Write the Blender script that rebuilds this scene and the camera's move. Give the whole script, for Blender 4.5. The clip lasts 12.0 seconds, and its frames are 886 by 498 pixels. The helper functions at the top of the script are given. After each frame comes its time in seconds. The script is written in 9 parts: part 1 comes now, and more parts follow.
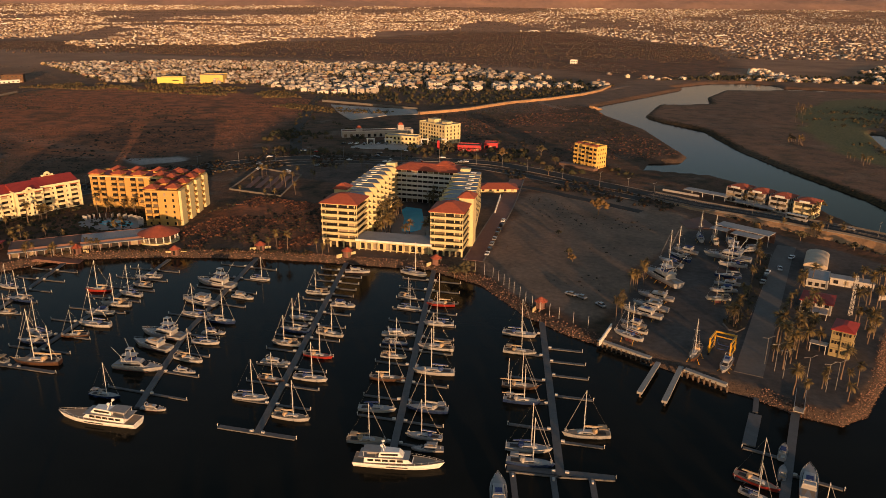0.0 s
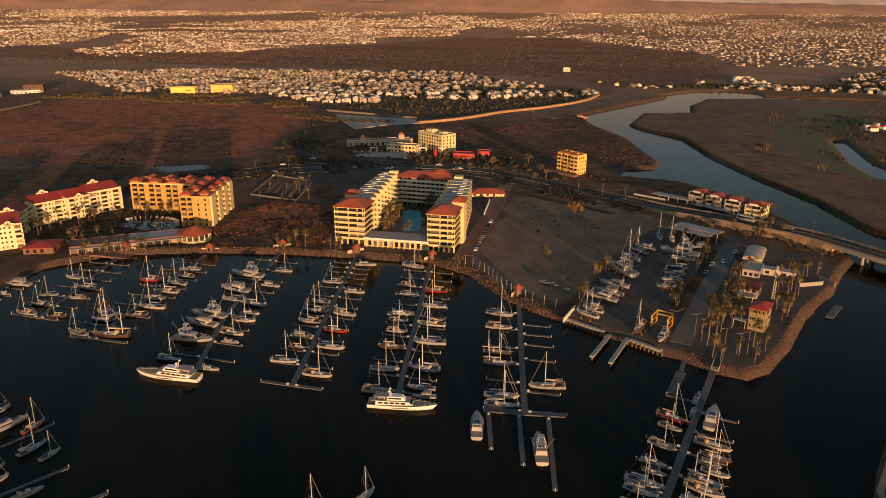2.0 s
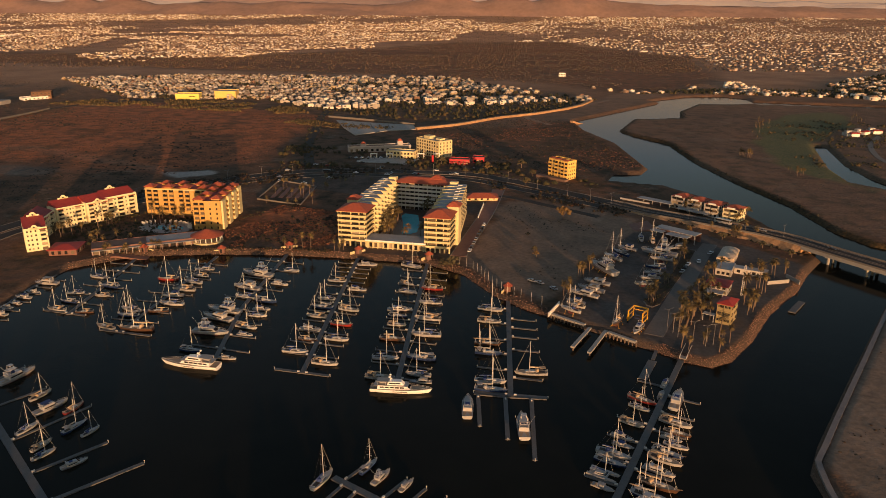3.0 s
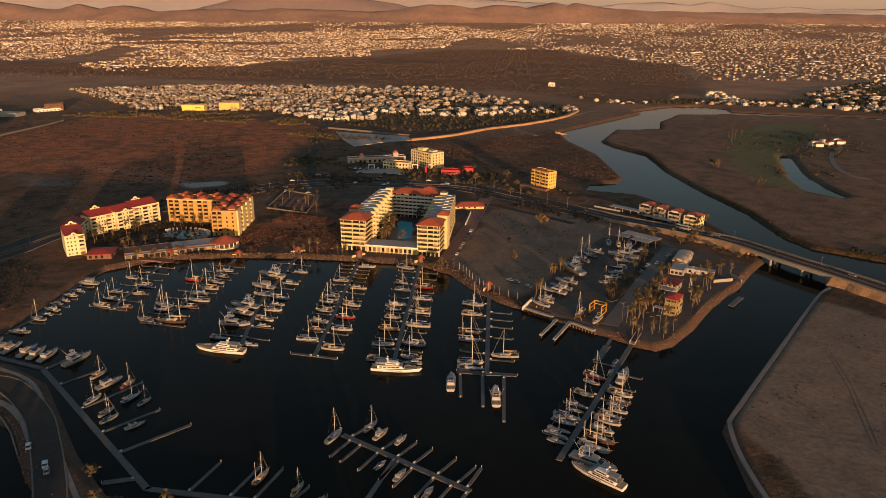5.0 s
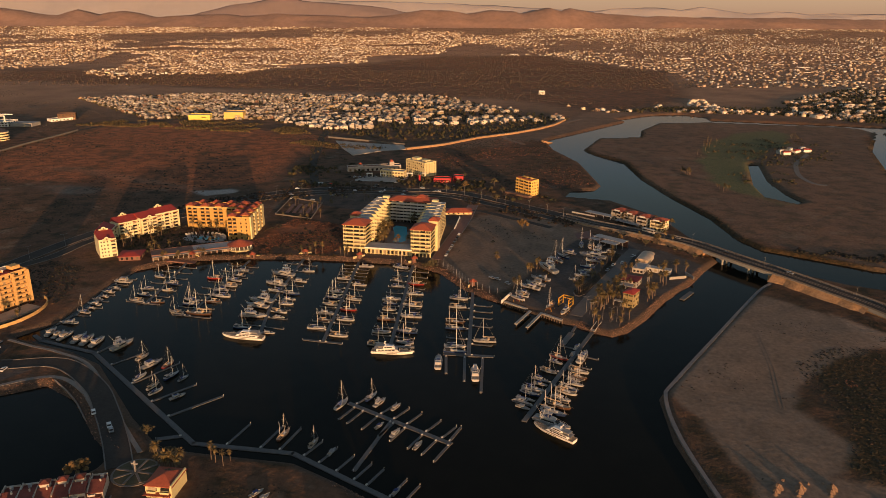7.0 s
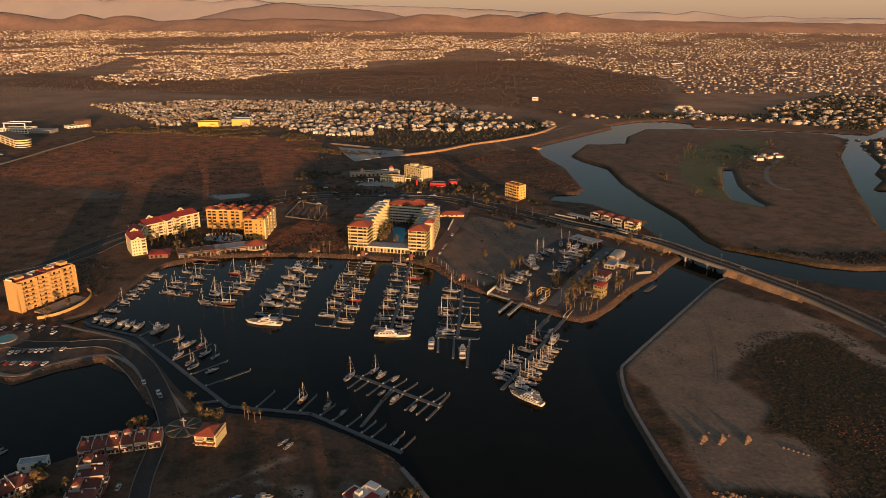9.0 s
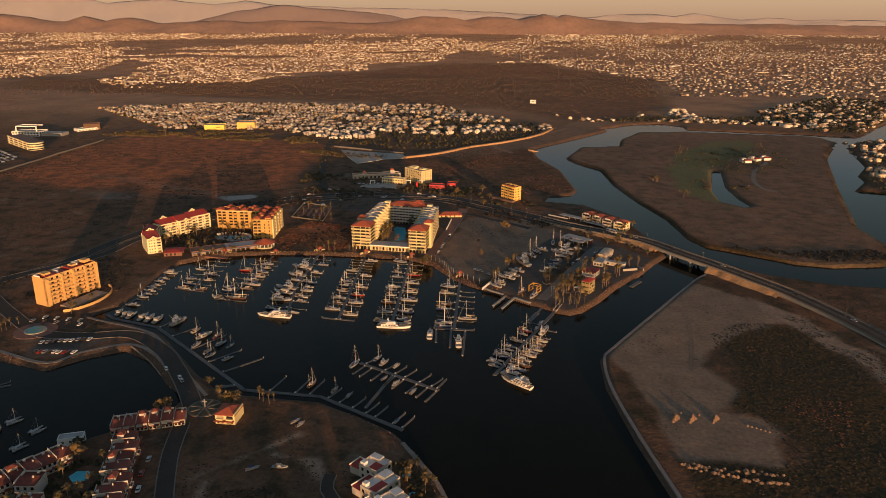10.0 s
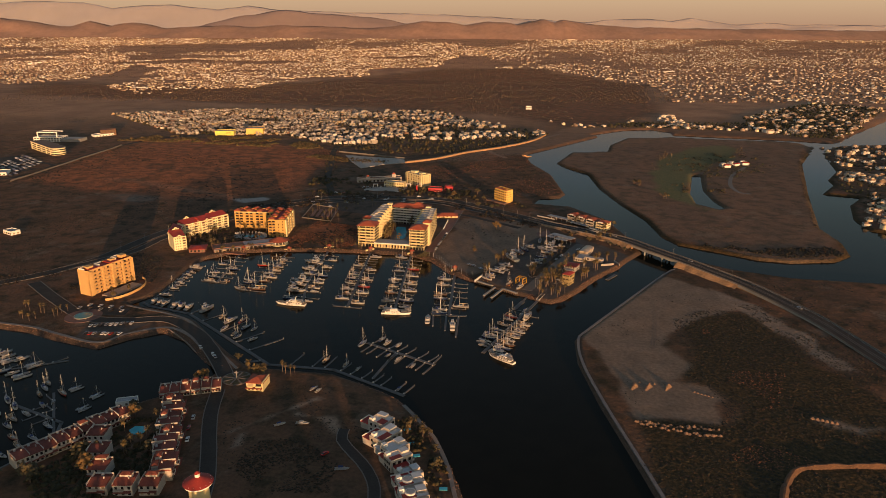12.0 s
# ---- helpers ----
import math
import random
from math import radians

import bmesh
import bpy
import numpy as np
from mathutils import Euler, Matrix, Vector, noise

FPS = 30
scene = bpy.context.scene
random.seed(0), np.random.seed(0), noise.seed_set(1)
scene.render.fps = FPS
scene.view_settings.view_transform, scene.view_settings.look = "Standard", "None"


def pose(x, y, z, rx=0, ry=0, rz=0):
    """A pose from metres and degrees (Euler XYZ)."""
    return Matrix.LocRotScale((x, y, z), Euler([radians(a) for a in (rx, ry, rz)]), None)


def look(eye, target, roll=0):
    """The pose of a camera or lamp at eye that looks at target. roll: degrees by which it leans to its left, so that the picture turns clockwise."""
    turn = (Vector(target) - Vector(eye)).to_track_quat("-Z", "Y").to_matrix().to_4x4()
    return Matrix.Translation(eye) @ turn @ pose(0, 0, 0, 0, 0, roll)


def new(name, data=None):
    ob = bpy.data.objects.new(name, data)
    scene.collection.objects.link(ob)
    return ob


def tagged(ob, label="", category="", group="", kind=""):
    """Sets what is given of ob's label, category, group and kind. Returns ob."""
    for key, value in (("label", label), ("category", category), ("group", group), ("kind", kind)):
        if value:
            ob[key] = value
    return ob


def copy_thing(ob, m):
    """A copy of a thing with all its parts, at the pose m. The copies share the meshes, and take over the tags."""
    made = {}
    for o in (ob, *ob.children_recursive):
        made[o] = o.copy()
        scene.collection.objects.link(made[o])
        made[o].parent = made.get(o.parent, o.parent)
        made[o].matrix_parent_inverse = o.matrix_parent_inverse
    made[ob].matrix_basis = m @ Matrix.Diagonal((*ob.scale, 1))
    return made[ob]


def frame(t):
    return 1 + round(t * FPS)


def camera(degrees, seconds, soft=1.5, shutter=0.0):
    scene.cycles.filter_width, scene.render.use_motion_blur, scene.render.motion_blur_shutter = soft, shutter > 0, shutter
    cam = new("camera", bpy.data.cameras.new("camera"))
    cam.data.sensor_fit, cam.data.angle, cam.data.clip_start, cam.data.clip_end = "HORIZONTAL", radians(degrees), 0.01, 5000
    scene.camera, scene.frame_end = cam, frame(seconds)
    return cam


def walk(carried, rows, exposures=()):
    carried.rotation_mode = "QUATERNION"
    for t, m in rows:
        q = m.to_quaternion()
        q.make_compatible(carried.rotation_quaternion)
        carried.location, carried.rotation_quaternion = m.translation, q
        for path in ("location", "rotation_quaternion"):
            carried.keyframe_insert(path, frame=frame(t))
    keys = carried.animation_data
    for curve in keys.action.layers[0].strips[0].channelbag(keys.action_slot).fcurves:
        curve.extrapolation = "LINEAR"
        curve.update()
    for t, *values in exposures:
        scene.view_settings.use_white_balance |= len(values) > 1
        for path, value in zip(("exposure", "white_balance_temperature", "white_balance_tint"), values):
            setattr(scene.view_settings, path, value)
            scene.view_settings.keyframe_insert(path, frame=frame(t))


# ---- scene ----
EXPO, KELVIN, TINT = 0.40, 6230, 15

def sight(x, y, z, yaw, pitch, roll):
    """A camera pose: yaw to the left of north, pitch above level, roll as look() takes it."""
    a, b = radians(yaw), radians(pitch)
    ahead = Vector((-math.sin(a) * math.cos(b), math.cos(a) * math.cos(b), math.sin(b)))
    eye = Vector((x, y, z))
    return look(eye, eye + 100 * ahead, roll)


cam = camera(62.90, 12.0, soft=0.7)
walk(cam, [
    (0.00, sight(72.05, -289.19, 104.73, 11.915, -18.642, 0.495)),
    (0.75, sight(76.96, -308.60, 109.98, 11.937, -18.613, 0.453)),
    (1.50, sight(81.90, -327.70, 115.61, 11.924, -18.533, 0.414)),
    (2.25, sight(86.90, -346.51, 121.55, 11.875, -18.427, 0.379)),
    (3.00, sight(91.98, -365.11, 127.74, 11.795, -18.312, 0.347)),
    (3.75, sight(97.17, -383.64, 134.13, 11.689, -18.203, 0.318)),
    (4.50, sight(102.46, -402.28, 140.66, 11.569, -18.106, 0.292)),
    (5.25, sight(107.87, -421.24, 147.28, 11.446, -18.026, 0.270)),
    (6.00, sight(113.40, -440.68, 153.95, 11.332, -17.963, 0.251)),
    (6.75, sight(119.03, -460.78, 160.63, 11.237, -17.915, 0.235)),
    (7.50, sight(124.75, -481.65, 167.28, 11.170, -17.878, 0.222)),
    (8.25, sight(130.56, -503.36, 173.85, 11.135, -17.846, 0.213)),
    (9.00, sight(136.42, -525.87, 180.33, 11.133, -17.815, 0.207)),
    (9.75, sight(142.30, -549.05, 186.68, 11.157, -17.778, 0.204)),
    (10.50, sight(148.18, -572.65, 192.87, 11.194, -17.730, 0.204)),
    (11.25, sight(154.00, -596.27, 198.90, 11.219, -17.669, 0.208)),
    (12.00, sight(159.72, -619.35, 204.73, 11.202, -17.593, 0.215)),
], exposures=[(0.0, EXPO, KELVIN, TINT), (12.0, EXPO, KELVIN, TINT)])


# ---- world and sun ----
SUN_AZ = (0.47, -0.883)      # the way towards the sun over the ground
SUN_EL = 3.5
world = bpy.data.worlds.new("world")
scene.world = world
world.use_nodes = True
wn, wl = world.node_tree.nodes, world.node_tree.links
sky = wn.new("ShaderNodeTexSky")
sky.sky_type = 'NISHITA'
sky.sun_disc = False
sky.sun_elevation = radians(SUN_EL)
sky.sun_rotation = math.atan2(SUN_AZ[0], SUN_AZ[1])
sky.dust_density = 0.8
sky.air_density = 1.0
sky.altitude = 50
wl.new(sky.outputs[0], wn["Background"].inputs[0])
wn["Background"].inputs[1].default_value = 0.15

sun_data = bpy.data.lights.new("sun", 'SUN')
sun_data.energy = 5.0
sun_data.angle = radians(0.6)
sun_data.color = (1.0, 0.54, 0.232)
sun_ob = new("sun", sun_data)
ce = math.cos(radians(SUN_EL))
sun_ob.matrix_world = look((SUN_AZ[0] * 900, SUN_AZ[1] * 900, 300),
                           (SUN_AZ[0] * 900 - SUN_AZ[0] * ce, SUN_AZ[1] * 900 - SUN_AZ[1] * ce, 300 - math.sin(radians(SUN_EL))))
tagged(sun_ob, kind="structure")


# ---- materials ----
def mat(name, col, rough=0.7, metal=0.0, var=0.25, scale=1.0, bump=0.0, col2=None, fine=8.0, per_object=0.0, spec=0.5, emit=0.0):
    """A surface of two scales of mottling round a base colour, with a fine relief."""
    m = bpy.data.materials.new(name)
    m.use_nodes = True
    n, l = m.node_tree.nodes, m.node_tree.links
    b = n["Principled BSDF"]
    b.inputs["Roughness"].default_value = rough
    b.inputs["Metallic"].default_value = metal
    b.inputs["Specular IOR Level"].default_value = spec
    tc = n.new("ShaderNodeTexCoord")
    big, small = n.new("ShaderNodeTexNoise"), n.new("ShaderNodeTexNoise")
    for t, s in ((big, scale), (small, scale * fine)):
        t.inputs["Scale"].default_value = s
        t.inputs["Detail"].default_value = 4
        l.new(tc.outputs["Object"], t.inputs["Vector"])
    mix = n.new("ShaderNodeMix")
    mix.data_type = 'RGBA'
    c2 = col2 or tuple(c * (1 - var) for c in col)
    mix.inputs[6].default_value = (*col, 1)
    mix.inputs[7].default_value = (*c2, 1)
    ramp = n.new("ShaderNodeMapRange")
    ramp.inputs[1].default_value, ramp.inputs[2].default_value = 0.35, 0.68
    add = n.new("ShaderNodeMath")
    add.operation = 'ADD'
    half = n.new("ShaderNodeMath")
    half.operation = 'MULTIPLY'
    half.inputs[1].default_value = 0.5
    l.new(big.outputs[0], add.inputs[0])
    l.new(small.outputs[0], add.inputs[1])
    l.new(add.outputs[0], half.inputs[0])
    l.new(half.outputs[0], ramp.inputs[0])
    l.new(ramp.outputs[0], mix.inputs[0])
    out = mix.outputs[2]
    if per_object:
        oi, hsv = n.new("ShaderNodeObjectInfo"), n.new("ShaderNodeHueSaturation")
        mr = n.new("ShaderNodeMapRange")
        mr.inputs[3].default_value, mr.inputs[4].default_value = 1 - per_object, 1 + per_object
        l.new(oi.outputs["Random"], mr.inputs[0])
        l.new(mr.outputs[0], hsv.inputs["Value"])
        l.new(out, hsv.inputs["Color"])
        out = hsv.outputs[0]
    l.new(out, b.inputs["Base Color"])
    if emit:
        l.new(out, b.inputs["Emission Color"])
        b.inputs["Emission Strength"].default_value = emit
    if bump:
        bp = n.new("ShaderNodeBump")
        bp.inputs["Strength"].default_value = min(1.0, bump * 4)
        bp.inputs["Distance"].default_value = bump
        l.new(small.outputs[0], bp.inputs["Height"])
        l.new(bp.outputs[0], b.inputs["Normal"])
    return m


def island_mat(name, cols, rough=0.8, roofs=None):
    """Loose pieces that take one of several colours each, piece by piece; houses have dusty flat roofs of their own colour."""
    m = mat(name, cols[0], rough, scale=0.3)
    n, l = m.node_tree.nodes, m.node_tree.links
    g, r = n.new("ShaderNodeNewGeometry"), n.new("ShaderNodeValToRGB")
    r.color_ramp.interpolation = 'CONSTANT'
    while len(r.color_ramp.elements) < len(cols):
        r.color_ramp.elements.new(0.5)
    for i, (e, c) in enumerate(zip(r.color_ramp.elements, cols)):
        e.position, e.color = i / len(cols), (*c, 1)
    l.new(g.outputs["Random Per Island"], r.inputs[0])
    mx = n.new("ShaderNodeMix")
    mx.data_type, mx.blend_type = 'RGBA', 'MULTIPLY'
    mx.inputs[0].default_value = 0.35
    l.new(r.outputs[0], mx.inputs[6])
    noise_tex = n.new("ShaderNodeTexNoise")
    noise_tex.inputs["Scale"].default_value = 2.0
    l.new(noise_tex.outputs[0], mx.inputs[7])
    out = mx.outputs[2]
    if roofs:
        sep, top, rm = n.new("ShaderNodeSeparateXYZ"), n.new("ShaderNodeMath"), n.new("ShaderNodeMix")
        top.operation = 'GREATER_THAN'
        top.inputs[1].default_value = 0.7
        rm.data_type = 'RGBA'
        rm.inputs[7].default_value = (*roofs, 1)
        l.new(g.outputs["Normal"], sep.inputs[0])
        l.new(sep.outputs["Z"], top.inputs[0])
        l.new(top.outputs[0], rm.inputs[0])
        l.new(out, rm.inputs[6])
        out = rm.outputs[2]
    l.new(out, n["Principled BSDF"].inputs["Base Color"])
    return m


M_CREAM = mat("cream_plaster", (0.66, 0.55, 0.29), 0.75, var=0.12, scale=0.25, bump=0.01)
M_WHITE = mat("white_plaster", (0.80, 0.77, 0.70), 0.75, var=0.14, scale=0.25, bump=0.01, per_object=0.08)
M_PALE = mat("pale_yellow_plaster", (0.64, 0.54, 0.28), 0.75, var=0.14, scale=0.2, bump=0.01)
M_OCHRE = mat("ochre_plaster", (0.50, 0.305, 0.085), 0.8, var=0.15, scale=0.2, bump=0.01)
M_HOUSE = mat("house_plaster", (0.50, 0.44, 0.37), 0.8, var=0.25, scale=0.3, per_object=0.5)
M_HOUSE_GREY = mat("grey_plaster", (0.42, 0.39, 0.36), 0.85, var=0.25, scale=0.4, bump=0.01, per_object=0.2)
M_TILE = mat("clay_roof_tile", (0.38, 0.088, 0.042), 0.8, var=0.35, scale=0.7, bump=0.05, fine=5)
M_OLDTILE = mat("old_dark_roof_tile", (0.21, 0.055, 0.036), 0.85, var=0.45, scale=0.5, bump=0.05, fine=5, per_object=0.3)
M_REDROOF = mat("red_roof", (0.33, 0.035, 0.025), 0.7, var=0.3, scale=0.5, bump=0.03)
M_FLATROOF = mat("weathered_flat_roof", (0.36, 0.36, 0.36), 0.85, var=0.3, scale=0.25, bump=0.01)
M_BROWNROOF = mat("brown_membrane_roof", (0.17, 0.10, 0.075), 0.85, var=0.25, scale=0.3)
# yellow plaster darkened: the shade on the yard office is in the colour
M_SHADEYELLOW = mat("shaded_yellow_plaster", (0.30, 0.235, 0.11), 0.85, var=0.2, scale=0.3)
M_GLASS = mat("window_glass", (0.03, 0.027, 0.025), 0.14, var=0.3, scale=0.5, spec=0.6)
# near-black for black parts, and shade painted into wells, arcades and vents
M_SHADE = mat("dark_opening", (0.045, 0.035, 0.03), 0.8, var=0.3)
M_CONCRETE = mat("concrete", (0.34, 0.32, 0.29), 0.85, var=0.25, scale=0.5, bump=0.02)
M_DOCK = mat("weathered_dock_planks", (0.125, 0.12, 0.118), 0.85, var=0.3, scale=0.5, bump=0.02)
M_ASPHALT = mat("asphalt", (0.062, 0.053, 0.046), 0.92, var=0.35, scale=0.12, bump=0.01, spec=0.2)
M_KERB = mat("kerb_concrete", (0.175, 0.15, 0.13), 0.85, var=0.2, scale=0.5)
M_PAVE = mat("brick_red_paving", (0.20, 0.10, 0.075), 0.85, var=0.3, scale=0.3, bump=0.01)
# white gelcoat dulled to grey: the moored boats' shade is in the colour
M_HULL = mat("white_gelcoat", (0.36, 0.35, 0.34), 0.28, var=0.07, scale=0.6, per_object=0.1)
M_HULL_B = mat("navy_gelcoat", (0.02, 0.035, 0.09), 0.25, var=0.1, scale=0.6)
M_HULL_R = mat("red_gelcoat", (0.28, 0.03, 0.02), 0.3, var=0.1, scale=0.6)
M_HULL_D = mat("dark_wood_hull", (0.09, 0.045, 0.025), 0.45, var=0.3, scale=1.2)
M_DECK = mat("teak_deck", (0.33, 0.24, 0.16), 0.7, var=0.2, scale=1.5)
M_DECKW = mat("white_nonskid_deck", (0.30, 0.29, 0.28), 0.6, var=0.1, scale=1.0)
M_ANTIF = mat("antifouling_paint", (0.10, 0.03, 0.03), 0.8, var=0.3)
M_ALU = mat("spar_aluminium", (0.72, 0.70, 0.66), 0.35, metal=0.3, var=0.1)
M_WIRE = mat("rigging_wire", (0.35, 0.33, 0.30), 0.4, metal=0.6, var=0.1)
M_COVERB = mat("blue_canvas", (0.025, 0.05, 0.16), 0.9, var=0.2)
M_COVERT = mat("tan_canvas", (0.42, 0.30, 0.18), 0.9, var=0.2)
M_COVERG = mat("grey_canvas", (0.30, 0.29, 0.28), 0.9, var=0.2)
M_TRUNK = mat("palm_trunk", (0.17, 0.12, 0.085), 0.95, var=0.3, scale=2, bump=0.03)
M_FROND = mat("palm_frond", (0.15, 0.105, 0.035), 0.7, var=0.4, scale=0.8, per_object=0.3)
M_LEAF = mat("shrub_leaf", (0.075, 0.06, 0.025), 0.8, var=0.5, scale=0.6, per_object=0.35)
M_LEAF_Y = mat("dry_yellow_leaf", (0.17, 0.10, 0.03), 0.8, var=0.4, scale=0.6)
M_YELLOW = mat("deep_yellow_plaster", (0.78, 0.50, 0.13), 0.8, var=0.15, scale=0.25, bump=0.01)
M_LAMPPOST = mat("grey_lamp_post", (0.20, 0.19, 0.18), 0.6, var=0.15)
M_TERRACE = mat("tan_stone_paving", (0.36, 0.28, 0.21), 0.85, var=0.25, scale=0.3, bump=0.01)
M_EASTBUSH = island_mat("dark_bank_foliage", [(0.024, 0.021, 0.012), (0.032, 0.026, 0.014), (0.052, 0.028, 0.017), (0.028, 0.026, 0.014), (0.020, 0.018, 0.011)], 0.95)
M_BERM = mat("red_earth", (0.14, 0.075, 0.042), 0.95, var=0.4, scale=0.3, bump=0.08)
M_PALECONC = mat("pale_concrete", (0.42, 0.38, 0.34), 0.9, var=0.35, scale=0.08, bump=0.01)
M_PALEW = mat("creamy_white_plaster", (0.76, 0.66, 0.40), 0.75, var=0.12, scale=0.2, bump=0.01)
M_STUCCO = mat("weathered_cream_stucco", (0.52, 0.46, 0.39), 0.85, var=0.25, scale=0.4, bump=0.01, per_object=0.25)
M_TEAL = mat("teal_patio_floor", (0.06, 0.12, 0.15), 0.6, var=0.3, scale=0.4)
# brighter white that holds the sunlight on the large yachts
M_YACHT = mat("sunlit_white_topsides", (0.78, 0.76, 0.72), 0.25, var=0.06, scale=0.6)
M_BASIN = mat("green_basin_water", (0.07, 0.20, 0.18), 0.25, var=0.2, scale=0.3, spec=0.2)
M_STEELY = mat("yellow_painted_steel", (0.68, 0.36, 0.02), 0.4, var=0.15)
M_POST = mat("white_painted_post", (0.48, 0.46, 0.43), 0.6, var=0.15)
M_TYRE = mat("tyre_rubber", (0.02, 0.02, 0.02), 0.9)
M_CAR = [mat("car_paint_white", (0.65, 0.65, 0.65), 0.25, var=0.05), mat("car_paint_silver", (0.35, 0.35, 0.36), 0.3, metal=0.5, var=0.05),
         mat("car_paint_black", (0.02, 0.02, 0.022), 0.25, var=0.05), mat("car_paint_red", (0.30, 0.02, 0.015), 0.25, var=0.05)]
M_REDSIGN = mat("red_painted_panel", (0.45, 0.025, 0.03), 0.5, var=0.15)
M_STONE = island_mat("riprap_stone", [(0.22, 0.125, 0.085), (0.30, 0.165, 0.11), (0.13, 0.082, 0.058), (0.36, 0.20, 0.135)], 0.9)
M_CITY = island_mat("far_house_plaster", [(0.48, 0.39, 0.30), (0.78, 0.68, 0.55), (0.26, 0.175, 0.12), (0.58, 0.44, 0.31), (0.85, 0.78, 0.68), (0.22, 0.15, 0.10), (0.42, 0.31, 0.22), (0.32, 0.21, 0.145), (0.80, 0.66, 0.44)], 0.8, (0.24, 0.165, 0.115))
M_ESTATE = island_mat("estate_plaster", [(0.56, 0.49, 0.40), (0.34, 0.28, 0.22), (0.72, 0.65, 0.55), (0.48, 0.35, 0.19), (0.30, 0.25, 0.20), (0.52, 0.45, 0.37), (0.28, 0.155, 0.095), (0.58, 0.50, 0.36), (0.22, 0.18, 0.15), (0.44, 0.38, 0.32)], 0.8, (0.24, 0.185, 0.145))
M_BUSH = island_mat("scrub_foliage", [(0.030, 0.024, 0.012), (0.040, 0.030, 0.014), (0.060, 0.036, 0.018), (0.034, 0.029, 0.014), (0.085, 0.040, 0.018), (0.024, 0.022, 0.012)], 0.95)
# foliage lightened so that distance haze sits in its colours
M_FARBUSH = island_mat("hazed_far_foliage", [(0.11, 0.07, 0.038), (0.155, 0.092, 0.05), (0.20, 0.112, 0.062), (0.13, 0.086, 0.045), (0.08, 0.056, 0.032)], 0.95)
# yellower foliage with the low sun on the edge trees painted in
M_SUNBUSH = island_mat("olive_sunlit_foliage", [(0.14, 0.095, 0.03), (0.18, 0.115, 0.04), (0.09, 0.07, 0.025), (0.12, 0.075, 0.03)], 0.95)
M_ISLEGRASS = island_mat("tawny_island_grass", [(0.12, 0.085, 0.055), (0.15, 0.10, 0.065), (0.07, 0.055, 0.034), (0.18, 0.12, 0.078), (0.05, 0.042, 0.026)], 0.95)
M_GREENTREE = island_mat("tree_foliage", [(0.035, 0.035, 0.014), (0.05, 0.045, 0.018), (0.08, 0.055, 0.02)], 0.95)
M_FARCAR = island_mat("far_car_paint", [(0.5, 0.5, 0.5), (0.08, 0.08, 0.09), (0.3, 0.3, 0.32), (0.12, 0.13, 0.2), (0.03, 0.03, 0.03)], 0.4)
M_SOIL = mat("tipped_soil", (0.25, 0.16, 0.105), 0.95, var=0.3, scale=0.4, bump=0.05)
# distance haze is mixed into the hill colours, strongest in the farthest range
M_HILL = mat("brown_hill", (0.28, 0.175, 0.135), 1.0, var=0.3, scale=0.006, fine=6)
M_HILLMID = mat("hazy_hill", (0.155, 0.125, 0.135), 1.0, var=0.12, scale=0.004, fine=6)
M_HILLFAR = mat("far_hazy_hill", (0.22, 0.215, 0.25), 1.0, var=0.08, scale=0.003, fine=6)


def pool_mat():
    m = mat("pool_water", (0.10, 0.52, 0.64), 0.25, var=0.2, scale=0.2, spec=0.15)
    return m


M_POOL = pool_mat()


def water_mat():
    m = mat("harbour_water", (0.0128, 0.0120, 0.0086), 0.09, var=0.3, scale=0.01, spec=0.06)
    n, l = m.node_tree.nodes, m.node_tree.links
    tc, t1, t2, ad, bp = (n.new("ShaderNodeTexCoord"), n.new("ShaderNodeTexNoise"), n.new("ShaderNodeTexNoise"),
                          n.new("ShaderNodeMath"), n.new("ShaderNodeBump"))
    t1.inputs["Scale"].default_value, t2.inputs["Scale"].default_value = 1.1, 0.13
    t1.inputs["Detail"].default_value = 3
    for t in (t1, t2):
        l.new(tc.outputs["Object"], t.inputs["Vector"])
    l.new(t1.outputs[0], ad.inputs[0])
    l.new(t2.outputs[0], ad.inputs[1])
    l.new(ad.outputs[0], bp.inputs["Height"])
    bp.inputs["Strength"].default_value, bp.inputs["Distance"].default_value = 0.25, 0.10
    l.new(bp.outputs[0], n["Principled BSDF"].inputs["Normal"])
    n["Principled BSDF"].inputs["IOR"].default_value = 1.33
    return m


M_WATER = water_mat()


def pane_mat():
    """Window panes, some bare and dark, some with pale curtains drawn behind the glass."""
    m = mat("curtained_window", (0.03, 0.027, 0.025), 0.2, var=0.3, scale=0.5, spec=0.6)
    n, l = m.node_tree.nodes, m.node_tree.links
    oi, r = n.new("ShaderNodeObjectInfo"), n.new("ShaderNodeValToRGB")
    r.color_ramp.interpolation = 'CONSTANT'
    for e, (p, c) in zip([r.color_ramp.elements[0], r.color_ramp.elements[1], r.color_ramp.elements.new(0.7), r.color_ramp.elements.new(0.86)],
                         ((0.0, (0.022, 0.02, 0.02)), (0.4, (0.06, 0.05, 0.04)), (0.7, (0.14, 0.11, 0.075)), (0.88, (0.36, 0.29, 0.20)))):
        e.position, e.color = p, (*c, 1)
    l.new(oi.outputs["Random"], r.inputs[0])
    l.new(r.outputs[0], n["Principled BSDF"].inputs["Base Color"])
    return m


M_PANE = pane_mat()


# ---- building helpers ----
def thing(name, label, category, m=None, group="", kind=""):
    """A top-level thing: an empty at its base, whose parts hang under it."""
    ob = new(name)
    ob.empty_display_size = 0.5
    ob.matrix_basis = m if m is not None else Matrix()
    return tagged(ob, label, category, group, kind)


